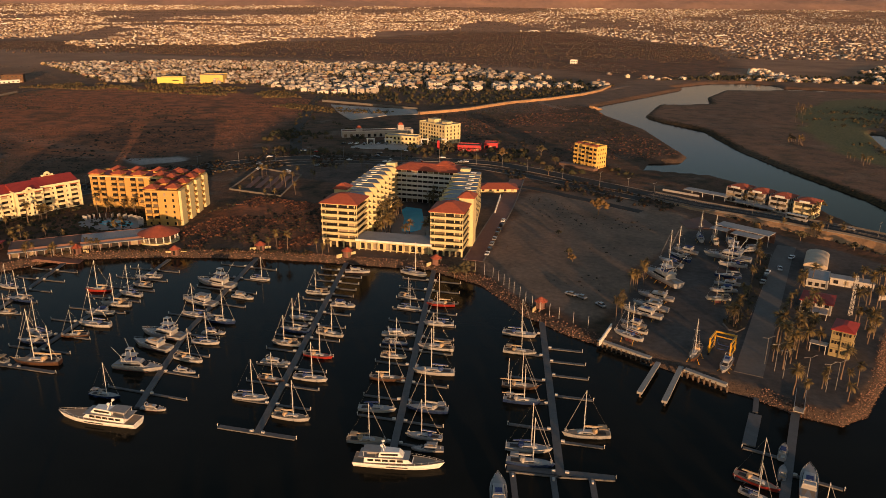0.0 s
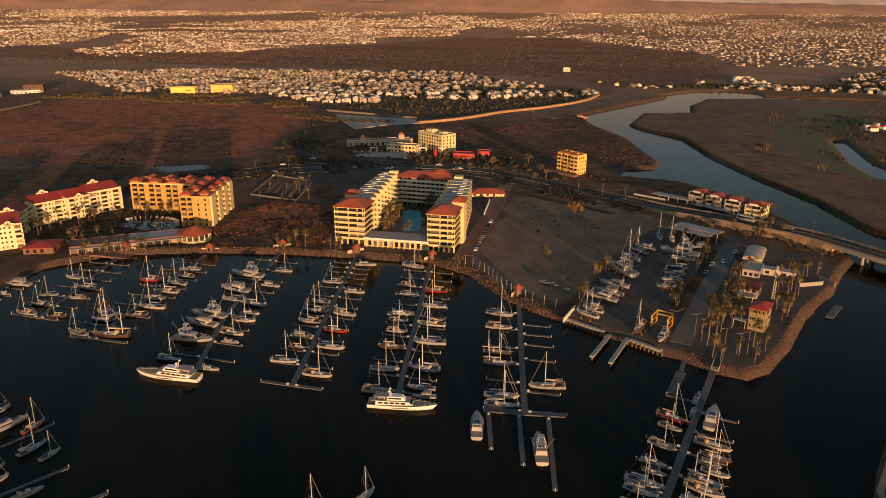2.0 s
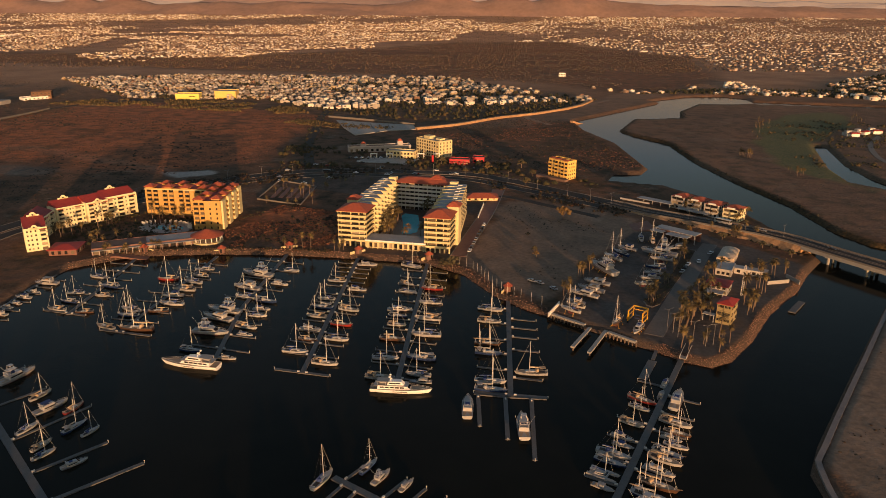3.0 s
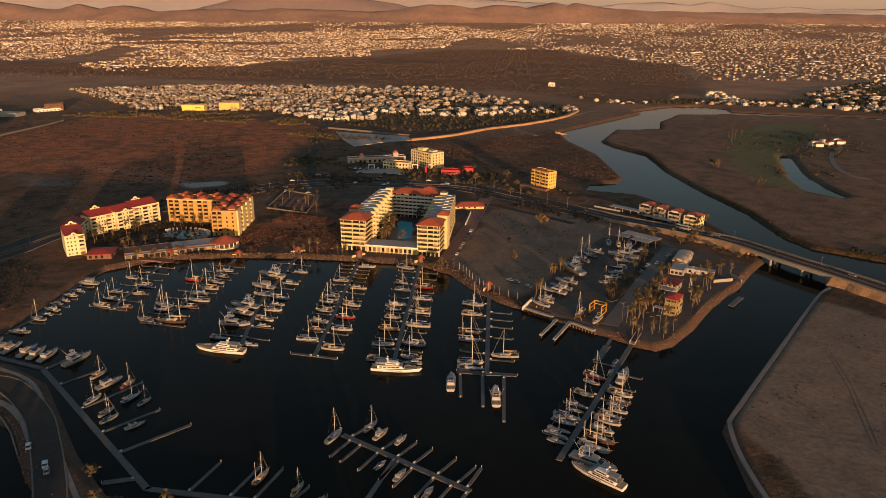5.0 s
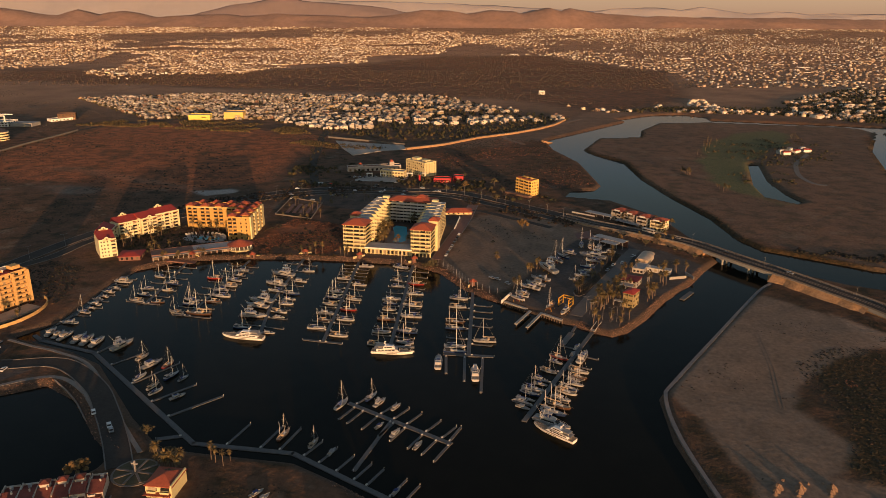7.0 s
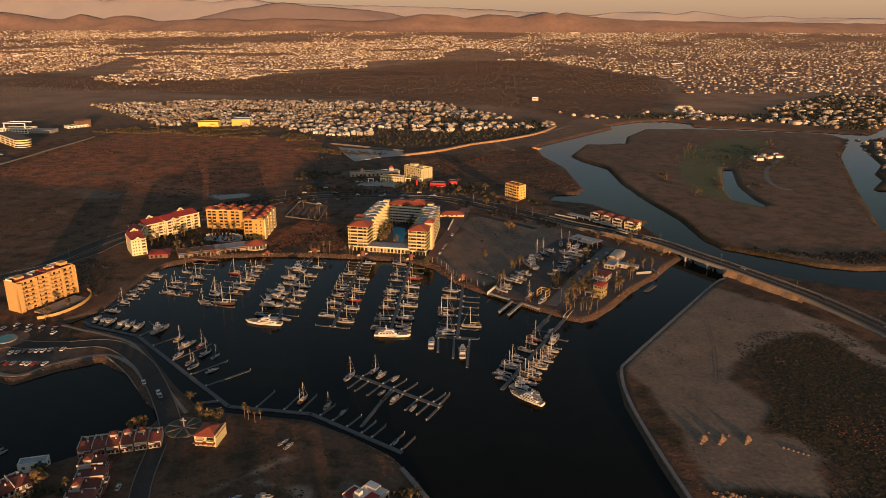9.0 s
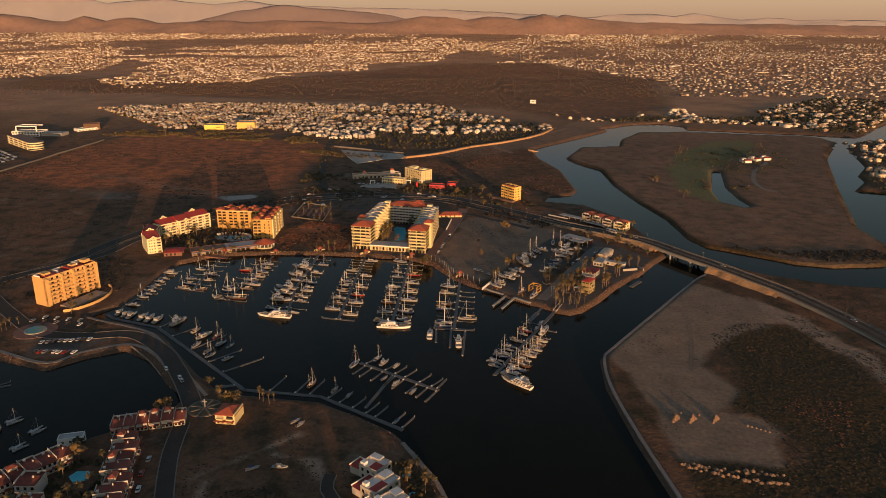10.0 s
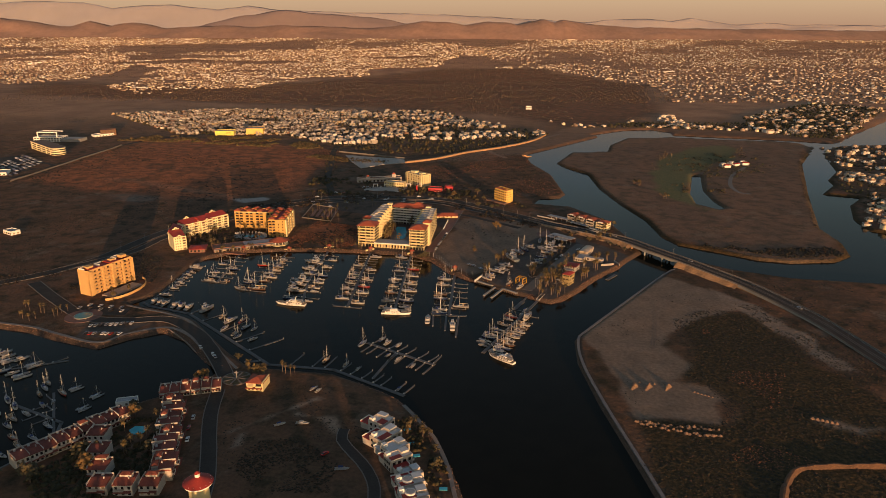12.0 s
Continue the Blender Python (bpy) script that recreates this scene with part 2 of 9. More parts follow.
def finish(bm, name, material):
    bmesh.ops.recalc_face_normals(bm, faces=bm.faces)
    me = bpy.data.meshes.new(name)
    bm.to_mesh(me)
    bm.free()
    for mm in (material if isinstance(material, (list, tuple)) else [material]):
        me.materials.append(mm)
    return me


def part(name, bm, material, parent, label="", smooth=False):
    me = finish(bm, name, material)
    if smooth:
        me.polygons.foreach_set("use_smooth", [True] * len(me.polygons))
    ob = new(name, me)
    ob.parent = parent
    return tagged(ob, label)


def solo(name, bm, material, label, category, m=None, group="", kind=""):
    ob = new(name, finish(bm, name, material))
    if m is not None:
        ob.matrix_basis = m
    return tagged(ob, label, category, group, kind)


def piece(name, me, parent, m):
    ob = new(name, me)
    ob.parent = parent
    ob.matrix_basis = m
    return ob


def box(bm, cx, cy, cz, sx, sy, sz, rz=0.0, bevel=0.0):
    r = bmesh.ops.create_cube(bm, size=1.0, matrix=Matrix.Translation((cx, cy, cz)) @ Matrix.Rotation(radians(rz), 4, 'Z') @ Matrix.Diagonal((sx, sy, sz, 1)))
    if bevel:
        es = list({e for v in r["verts"] for e in v.link_edges})
        bmesh.ops.bevel(bm, geom=es, offset=bevel, segments=1, affect='EDGES')
    return bm


def boxes(*rows):
    bm = bmesh.new()
    for r in rows:
        box(bm, *r)
    return bm


def rod(bm, a, b, r0, r1=None, seg=6):
    a, b = Vector(a), Vector(b)
    d = b - a
    q = d.to_track_quat('Z', 'Y').to_matrix().to_4x4()
    bmesh.ops.create_cone(bm, cap_ends=True, segments=seg, radius1=r0, radius2=r0 if r1 is None else r1, depth=d.length,
                          matrix=Matrix.Translation((a + b) / 2) @ q)
    return bm


def prism(bm, pts, z0, z1):
    """An upright prism over a plan outline; z1 may be a list, one height a corner."""
    zs = z1 if isinstance(z1, (list, tuple)) else [z1] * len(pts)
    lo = [bm.verts.new((x, y, z0)) for x, y in pts]
    hi = [bm.verts.new((x, y, z)) for (x, y), z in zip(pts, zs)]
    bm.faces.new(hi)
    bm.faces.new(lo[::-1])
    for i in range(len(pts)):
        j = (i + 1) % len(pts)
        bm.faces.new((lo[i], lo[j], hi[j], hi[i]))
    return bm


def hip(bm, x0, x1, y0, y1, z0, h, over=0.8, ridge=0.35):
    """A hipped roof with eaves over a rectangle."""
    x0, x1, y0, y1 = x0 - over, x1 + over, y0 - over, y1 + over
    w, d = x1 - x0, y1 - y0
    ins = min(w, d) * ridge
    base = [bm.verts.new(p) for p in ((x0, y0, z0), (x1, y0, z0), (x1, y1, z0), (x0, y1, z0))]
    low = [bm.verts.new(p) for p in ((x0, y0, z0 - 0.25), (x1, y0, z0 - 0.25), (x1, y1, z0 - 0.25), (x0, y1, z0 - 0.25))]
    top = [bm.verts.new(p) for p in ((x0 + ins, y0 + ins, z0 + h), (x1 - ins, y0 + ins, z0 + h), (x1 - ins, y1 - ins, z0 + h), (x0 + ins, y1 - ins, z0 + h))]
    bm.faces.new(top)
    bm.faces.new(low[::-1])
    for i in range(4):
        j = (i + 1) % 4
        bm.faces.new((base[i], base[j], top[j], top[i]))
        bm.faces.new((low[i], low[j], base[j], base[i]))
    return bm


def np_mesh(name, verts, quads, material, tris=None):
    """A mesh from arrays of corners and of faces, as one object's data."""
    me = bpy.data.meshes.new(name)
    v = np.asarray(verts, np.float32)
    lists = [np.asarray(f, np.int32) for f in (quads, tris) if f is not None and len(f)]
    loops = np.concatenate([f.ravel() for f in lists])
    sizes = np.concatenate([np.full(len(f), f.shape[1], np.int32) for f in lists])
    me.vertices.add(len(v))
    me.vertices.foreach_set("co", v.ravel())
    me.loops.add(len(loops))
    me.loops.foreach_set("vertex_index", loops)
    me.polygons.add(len(sizes))
    me.polygons.foreach_set("loop_start", np.concatenate([[0], np.cumsum(sizes)[:-1]]).astype(np.int32))
    me.materials.append(material)
    me.update()
    me.validate()
    return me


BOXF = np.array([[4, 5, 6, 7], [0, 1, 5, 4], [1, 2, 6, 5], [2, 3, 7, 6], [3, 0, 4, 7]])


def many_boxes(rows, sink=1.5):
    """Corners and faces of many upright boxes: x, y, z, width, depth, height, turn."""
    r = np.asarray(rows, float)
    base = np.array([[-.5, -.5], [.5, -.5], [.5, .5], [-.5, .5]])
    xy = base[None] * r[:, None, 3:5]
    c, s = np.cos(r[:, 6])[:, None], np.sin(r[:, 6])[:, None]
    px = xy[..., 0] * c - xy[..., 1] * s + r[:, None, 0]
    py = xy[..., 0] * s + xy[..., 1] * c + r[:, None, 1]
    lo = np.stack([px, py, np.broadcast_to(r[:, None, 2] - sink, px.shape)], -1)
    hi = np.stack([px, py, np.broadcast_to(r[:, None, 2] + r[:, None, 5], px.shape)], -1)
    v = np.concatenate([lo, hi], 1).reshape(-1, 3)
    f = (BOXF[None] + 8 * np.arange(len(r))[:, None, None]).reshape(-1, 4)
    return v, f


def clump_shape(seed, n=5, leaves=9):
    """A bush: a lumpy dome of foliage with ragged sprays standing out of it."""
    rng = np.random.RandomState(seed)
    vs, fs = [(0.1 * rng.normal(), 0.1 * rng.normal(), rng.uniform(0.75, 1.0))], []
    for ring, (rad, z) in enumerate(((0.62, 0.62), (0.95, 0.12))):
        for k in range(n):
            a = (k + 0.5 * ring + rng.uniform(-0.25, 0.25)) * 2 * np.pi / n
            q = rad * rng.uniform(0.6, 1.15)
            vs.append((math.cos(a) * q, math.sin(a) * q, z * rng.uniform(0.6, 1.25) - 0.12 * ring))
    for k in range(n):
        k2 = (k + 1) % n
        fs += [(0, 1 + k, 1 + k2), (1 + k, 1 + n + k, 1 + k2), (1 + k2, 1 + n + k, 1 + n + k2)]
    for k in range(leaves):
        a, e = rng.uniform(0, 2 * np.pi), rng.uniform(0.1, 1.4)
        c = np.array([math.cos(a) * math.cos(e), math.sin(a) * math.cos(e), math.sin(e)]) * rng.uniform(0.6, 0.95)
        p = c + rng.normal(0, 0.2, (3, 3))
        fs.append((len(vs), len(vs) + 1, len(vs) + 2))
        vs.extend(map(tuple, p))
    return np.array(vs), np.array(fs)


CLUMPS = [clump_shape(i) for i in range(8)]
FAR_CLUMPS = [clump_shape(i + 20, 5, 2) for i in range(8)]


def many_clumps(rows, shapes=CLUMPS):
    """Corners and faces of many bushes: x, y, z, radius, height."""
    rows = np.asarray(rows, float)
    vs, fs, off = [], [], 0
    for k, (v, f) in enumerate(shapes):
        r = rows[k::len(shapes)]
        if not len(r):
            continue
        a = (np.arange(len(r)) * 2.39996 + k)[:, None]
        c, s = np.cos(a), np.sin(a)
        w = np.stack([(v[None, :, 0] * c - v[None, :, 1] * s) * r[:, 3:4] + r[:, 0:1],
                      (v[None, :, 0] * s + v[None, :, 1] * c) * r[:, 3:4] + r[:, 1:2], v[None, :, 2] * r[:, 4:5] + r[:, 2:3]], -1)
        vs.append(w.reshape(-1, 3))
        fs.append((f[None] + (off + len(v) * np.arange(len(r)))[:, None, None]).reshape(-1, 3))
        off += len(v) * len(r)
    return np.concatenate(vs), np.concatenate(fs)


# ---- the lie of the land ----
HEAD = radians(11.2)
UX, UY = math.cos(HEAD), math.sin(HEAD)          # across
SX, SY = -math.sin(HEAD), math.cos(HEAD)         # ahead

BASIN = [(-167, -62), (-146, -37), (-105, -24), (-66, -17), (-41, -15), (-6, -14), (8, -13.5), (31.6, -25.7), (52, -51.7), (66.7, -63.7),
         (78, -70), (114, -91.5), (122, -95), (132, -102), (141, -104.5), (149, -98), (160, -78), (173, -47), (192, -14), (203, 12),
         (216, 37), (205, 90), (187, 146), (147, 197), (104, 204), (109, 231), (132, 239), (138, 261), (114, 377), (81, 454),
         (66, 523), (124, 630), (181, 738), (166, 756), (225, 828), (280, 855), (314, 825), (316, 789)]
BASIN += [(517, 767), (587, 751), (649, 864), (786, 1097), (1150, 1500), (1150, -5), (405, -7), (333, -8), (291, 4), (265, 20),
          (250, 18), (239, -4), (228, -23), (193, -95), (166, -152), (160, -168), (163, -202), (176, -252), (195, -313), (215, -380),
          (240, -480), (260, -760), (170, -760), (150, -430), (115, -346), (106, -326), (93, -301), (78, -281), (63, -266), (39, -254), (19, -246),
          (-14, -247), (-36, -247), (-60, -229), (-105, -188), (-131, -177), (-154, -173), (-168, -170), (-160, -150), (-161, -134),
          (-164, -112), (-167, -89)]
LAGOON = [(-420, -225), (-229, -228), (-205, -230), (-177, -238), (-143, -244), (-131, -226), (-115, -212), (-94, -221), (-67, -245), (-52, -256),
          (-52, -264), (-58, -281), (-75, -299), (-85, -315), (-95, -342), (-104, -369), (-125, -430), (-420, -430)]
ISLAND = [(199.8, 646.7), (194, 577.6), (135.9, 554), (117.8, 462), (131, 434), (164, 388), (179, 301), (204, 217), (225.6, 159), (238, 97),
          (251, 71), (280, 57), (316, 38), (344, 35), (384, 47), (402, 67), (407, 109), (401, 162), (415, 236), (432, 324), (451, 412),
          (477, 532), (537, 698), (517, 745), (307, 753), (231, 729)]
EASTLAND = [(449, 328), (478, 385), (481, 419), (510, 483), (524, 574), (541, 665), (587, 720), (666, 750), (1100, 800), (1100, 60), (700, 100), (520, 130),
            (449, 162), (447, 206), (464, 273), (490, 318)]
POND = [(305, 408), (316, 411), (307, 320), (311, 263), (320, 230), (311, 220), (290, 241), (289, 296)]


def signed(poly, x, y):
    """Distance to a plan outline, positive inside."""
    p = np.array(poly, float)
    q = np.roll(p, -1, 0)
    best = np.full(x.shape, 1e9)
    inside = np.zeros(x.shape, bool)
    for (ax, ay), (bx, by) in zip(p, q):
        dx, dy = bx - ax, by - ay
        t = np.clip(((x - ax) * dx + (y - ay) * dy) / (dx * dx + dy * dy + 1e-9), 0, 1)
        best = np.minimum(best, np.hypot(x - ax - t * dx, y - ay - t * dy))
        if ay != by:
            inside ^= ((ay > y) != (by > y)) & (x < (bx - ax) * (y - ay) / (by - ay) + ax)
    return np.where(inside, best, -best)


def shore(x, y):
    """Distance inland from the nearest waterline; negative in the water."""
    w = np.maximum(signed(BASIN, x, y), signed(LAGOON, x, y))
    w = np.minimum(w, -signed(ISLAND, x, y))
    w = np.minimum(w, -signed(EASTLAND, x, y))
    w = np.maximum(w, signed(POND, x, y))
    return -w


def waves(x, y, scale, seed=0):
    """Smooth ups and downs between about -1 and 1."""
    rng = np.random.RandomState(seed)
    out = np.zeros(np.shape(x))
    for i in range(7):
        a, f, p = rng.uniform(0, 6.28), rng.uniform(0.6, 2.2) / scale, rng.uniform(0, 6.28)
        out = out + np.sin((x * math.cos(a) + y * math.sin(a)) * f + p + 0.7 * np.sin((x * math.sin(a) - y * math.cos(a)) * f * 0.7 + p))
    return out / 4.0


def ahead_of(x, y):
    return x * SX + y * SY


def land_height(x, y, d=None):
    x, y = np.asarray(x, float), np.asarray(y, float)
    d = shore(x, y) if d is None else d
    s = ahead_of(x, y)
    top = 2.2 + np.clip((s - 1900) / 2100, 0, 1.2) ** 1.3 * 96
    rough = np.clip((d - 12) / 40, 0, 1) * (waves(x, y, 9, 3) * 0.13 + waves(x, y, 23, 5) * 0.16 + waves(x, y, 55, 4) * 0.34)
    calm = np.clip((x + 230) / 30, 0, 1) * np.clip((190 - x) / 20, 0, 1) * np.clip((y + 130) / 20, 0, 1) * np.clip((150 - y) / 20, 0, 1)
    z = np.minimum(d * 0.75, top + rough * (1 - 0.75 * calm))
    return np.maximum(z, -3.0)


def axis(parts):
    out = []
    for a, b, step in parts:
        out.extend(np.linspace(a, b, int(round((b - a) / step)), endpoint=False))
    return np.array(out + [parts[-1][1]])


us = axis([(-3600, -1000, 90), (-1000, -420, 14), (-420, -230, 5), (-230, 360, 2.0), (360, 620, 4), (620, 1200, 16), (1200, 3600, 90)])
ss = axis([(-900, -420, 24), (-420, 150, 2.0), (150, 330, 4), (330, 900, 8), (900, 1500, 20), (1500, 4340, 70)])
GU, GS = np.meshgrid(us, ss)
GX, GY = GU * UX + GS * SX, GU * UY + GS * SY
GD = shore(GX, GY)
GZ = land_height(GX, GY, GD)


def ground_z(x, y):
    """Height of the ground sheet at one place."""
    u, q = x * UX + y * UY, x * SX + y * SY
    i = min(max(int(np.searchsorted(us, u)) - 1, 0), len(us) - 2)
    j = min(max(int(np.searchsorted(ss, q)) - 1, 0), len(ss) - 2)
    a = min(max((u - us[i]) / (us[i + 1] - us[i]), 0), 1)
    b = min(max((q - ss[j]) / (ss[j + 1] - ss[j]), 0), 1)
    return float((GZ[j, i] * (1 - a) + GZ[j, i + 1] * a) * (1 - b) + (GZ[j + 1, i] * (1 - a) + GZ[j + 1, i + 1] * a) * b)


def zone(poly, soft=6.0, rag=0.0, seed=1):
    d = signed(poly, GX, GY)
    if rag:
        d = d + waves(GX, GY, rag, seed) * rag * 0.45
    return np.clip(d / soft + 0.5, 0, 1)


SAND_E = [(233, -29), (262, -55), (284, -90), (255, -108), (225, -145), (218, -165), (232, -190), (228, -206), (218, -218), (237, -219), (244, -236), (238, -262), (223, -264), (196, -266), (190, -259), (185, -220), (174, -191), (166, -169), (164, -154), (197, -85), (215, -40)]
SAND_BITS = [[(262, -50), (290, -78), (312, -128), (331, -182), (318, -184), (300, -142), (280, -98), (262, -74)], [(304, -139), (317, -136), (326, -177), (315, -179)], [(286, -243), (322, -249), (308, -261), (286, -251)]]
LOT = [(30, -20), (30, 60), (34, 120), (85, 120), (128, 92), (118, 60), (95, 0), (75, -60), (52, -45)]
LOT_PALE = [(52, 118), (70, 116), (95, 105), (112, 88), (98, 74), (84, 88), (68, 96), (56, 104)]
YARD = [(78, -69), (114, -91), (140, -102), (160, -76), (190, -15), (205, 20), (185, 45), (150, 75), (118, 62), (95, 0)]
FIELD = [(-560, 180), (-240, 140), (-190, 200), (-230, 480), (-420, 560), (-620, 520)]
SCRUB_E = [(228, -121), (254, -95), (285, -100), (310, -180), (345, -235), (400, -330), (400, -430), (215, -430), (195, -300), (195, -268), (238, -262), (244, -243), (238, -222), (222, -206), (234, -184), (228, -146)]
GREEN = [(252, 434), (288, 557), (343, 654), (393, 683), (406, 632), (368, 529), (328, 464), (305, 408), (285, 295), (296, 225), (313, 213), (293, 200), (264, 253), (249, 328)]
SOUTH = [(-30, -262), (60, -272), (100, -330), (140, -430), (120, -560), (-60, -560), (-20, -380), (-34, -300)]
DARKBELT = [(-1400, 1150), (-300, 1080), (-157, 1050), (3, 950), (130, 850), (300, 1010), (318, 1480), (340, 1824), (-48, 2389), (-420, 2294), (-900, 1500), (-1600, 1500)]
MID_SCRUB = [(-30, 300), (60, 215), (108, 240), (120, 300), (80, 440), (40, 540), (-60, 440), (-100, 380)]

BARE_NORTH = [(-92, 418), (-60, 452), (20, 572), (70, 660), (92, 760), (130, 850), (215, 860), (160, 760), (176, 738), (120, 630), (64, 520), (0, 440)]
PALE_BITS = [[(-248, 150), (-234, 155), (-214, 167), (-203, 152), (-215, 140), (-222, 127), (-234, 136)], [(-415, 133), (-384, 155), (-321, 138), (-340, 111)]]
TRACKS = [[(-15, -323), (0, -304), (14, -285), (19, -276), (24, -279), (18, -287), (5, -302), (-10, -322)], [(12, -294), (37, -296), (48, -310), (45, -314), (36, -302), (14, -299)], [(-4, -335), (-7, -319), (-1, -317), (2, -331)]]
DARKSOUTH = [(3, -328), (25, -317), (52, -335), (56, -358), (26, -364), (6, -351)]
ISLE_RIM = np.clip((9 - GD) / 5, 0, 1) * np.clip((np.maximum(signed(ISLAND, GX, GY), signed(EASTLAND, GX, GY)) + 10) / 6, 0, 1)
attrs = {
    "sand": np.maximum.reduce([zone(SAND_E, 5, 5) * 0.86, *[zone(q, 5, 6) for q in SAND_BITS], *[zone(q, 4, 5, 9) for q in TRACKS], zone(LOT, 6, 10) * 0.78, zone(SOUTH, 16, 22, 7) * 0.12, zone(LOT_PALE, 14, 14), zone(YARD, 2) * 0.1, zone(ISLAND, 10, 26, 13) * 0.5, zone(BARE_NORTH, 14, 12, 17) * 0.62,
                               zone([(-470, 215), (-330, 170), (-250, 150), (-230, 158), (-330, 190), (-420, 235)], 12, 12) * 0.5]),
    "pale": np.maximum(zone(PALE_BITS[0], 5, 9, 11), 0.4 * zone(PALE_BITS[1], 14, 22, 11)),
    "scrub": np.maximum.reduce([zone(SCRUB_E, 10, 22), zone(DARKBELT, 60, 60, 5) * 0.18, zone(MID_SCRUB, 14, 20) * 0.3, zone(DARKSOUTH, 10, 14, 7) * 0.5, zone(SOUTH, 16, 22, 7) * 0.25,
                                ISLE_RIM, zone(ISLAND, 8, 10) * 0.08]),
    "green": np.clip(zone(GREEN, 14, 18) * 1.3, 0, 1),
    "dry": np.maximum.reduce([zone(FIELD, 30, 30), zone([(-118, 8), (-115, 70), (-60, 60), (-48, 0), (-60, -8)], 8, 9), zone(ISLAND, 10, 12) * 0.28, zone(DARKBELT, 60, 60, 5) * 0.6]),
    "pave": np.maximum.reduce([zone(YARD, 1.5), zone([(-52, -12), (24, -12), (36, 130), (20, 140), (-110, 190), (-160, 140), (-70, 110), (-52, 60)], 4, 5) * 0.8, zone([(-172, -206), (-140, -194), (-130, -203), (-142, -231), (-167, -234)], 2, 3)]),
    # grows with distance ahead; lays haze into the ground colour
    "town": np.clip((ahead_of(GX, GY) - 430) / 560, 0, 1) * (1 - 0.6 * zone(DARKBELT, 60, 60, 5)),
    "wild": 1 - np.maximum.reduce([zone(YARD, 2), zone(LOT, 6, 10) * 0.85, zone(SAND_E, 5, 5) * 0.8, zone(SOUTH, 16, 22, 7) * 0.5]),
    "rock": np.clip((5.5 - GD) / 2.5, 0, 1) * (1 - np.clip(ISLE_RIM * 3, 0, 1)),
}

nv, ns = len(us), len(ss)
gv = np.stack([GX, GY, GZ], -1).reshape(-1, 3)
i0 = (np.arange(ns - 1)[:, None] * nv + np.arange(nv - 1)[None]).reshape(-1)
gq = np.stack([i0, i0 + 1, i0 + nv + 1, i0 + nv], 1)
gme = bpy.data.meshes.new("ground")
gme.vertices.add(len(gv))
gme.vertices.foreach_set("co", gv.astype(np.float32).ravel())
gme.loops.add(gq.size)
gme.loops.foreach_set("vertex_index", gq.astype(np.int32).ravel())
gme.polygons.add(len(gq))
gme.polygons.foreach_set("loop_start", np.arange(0, gq.size, 4, dtype=np.int32))
gme.polygons.foreach_set("use_smooth", np.ones(len(gq), bool))
for key, val in attrs.items():
    at = gme.attributes.new(key, 'FLOAT', 'POINT')
    at.data.foreach_set("value", val.astype(np.float32).ravel())
gme.update()
gme.validate()


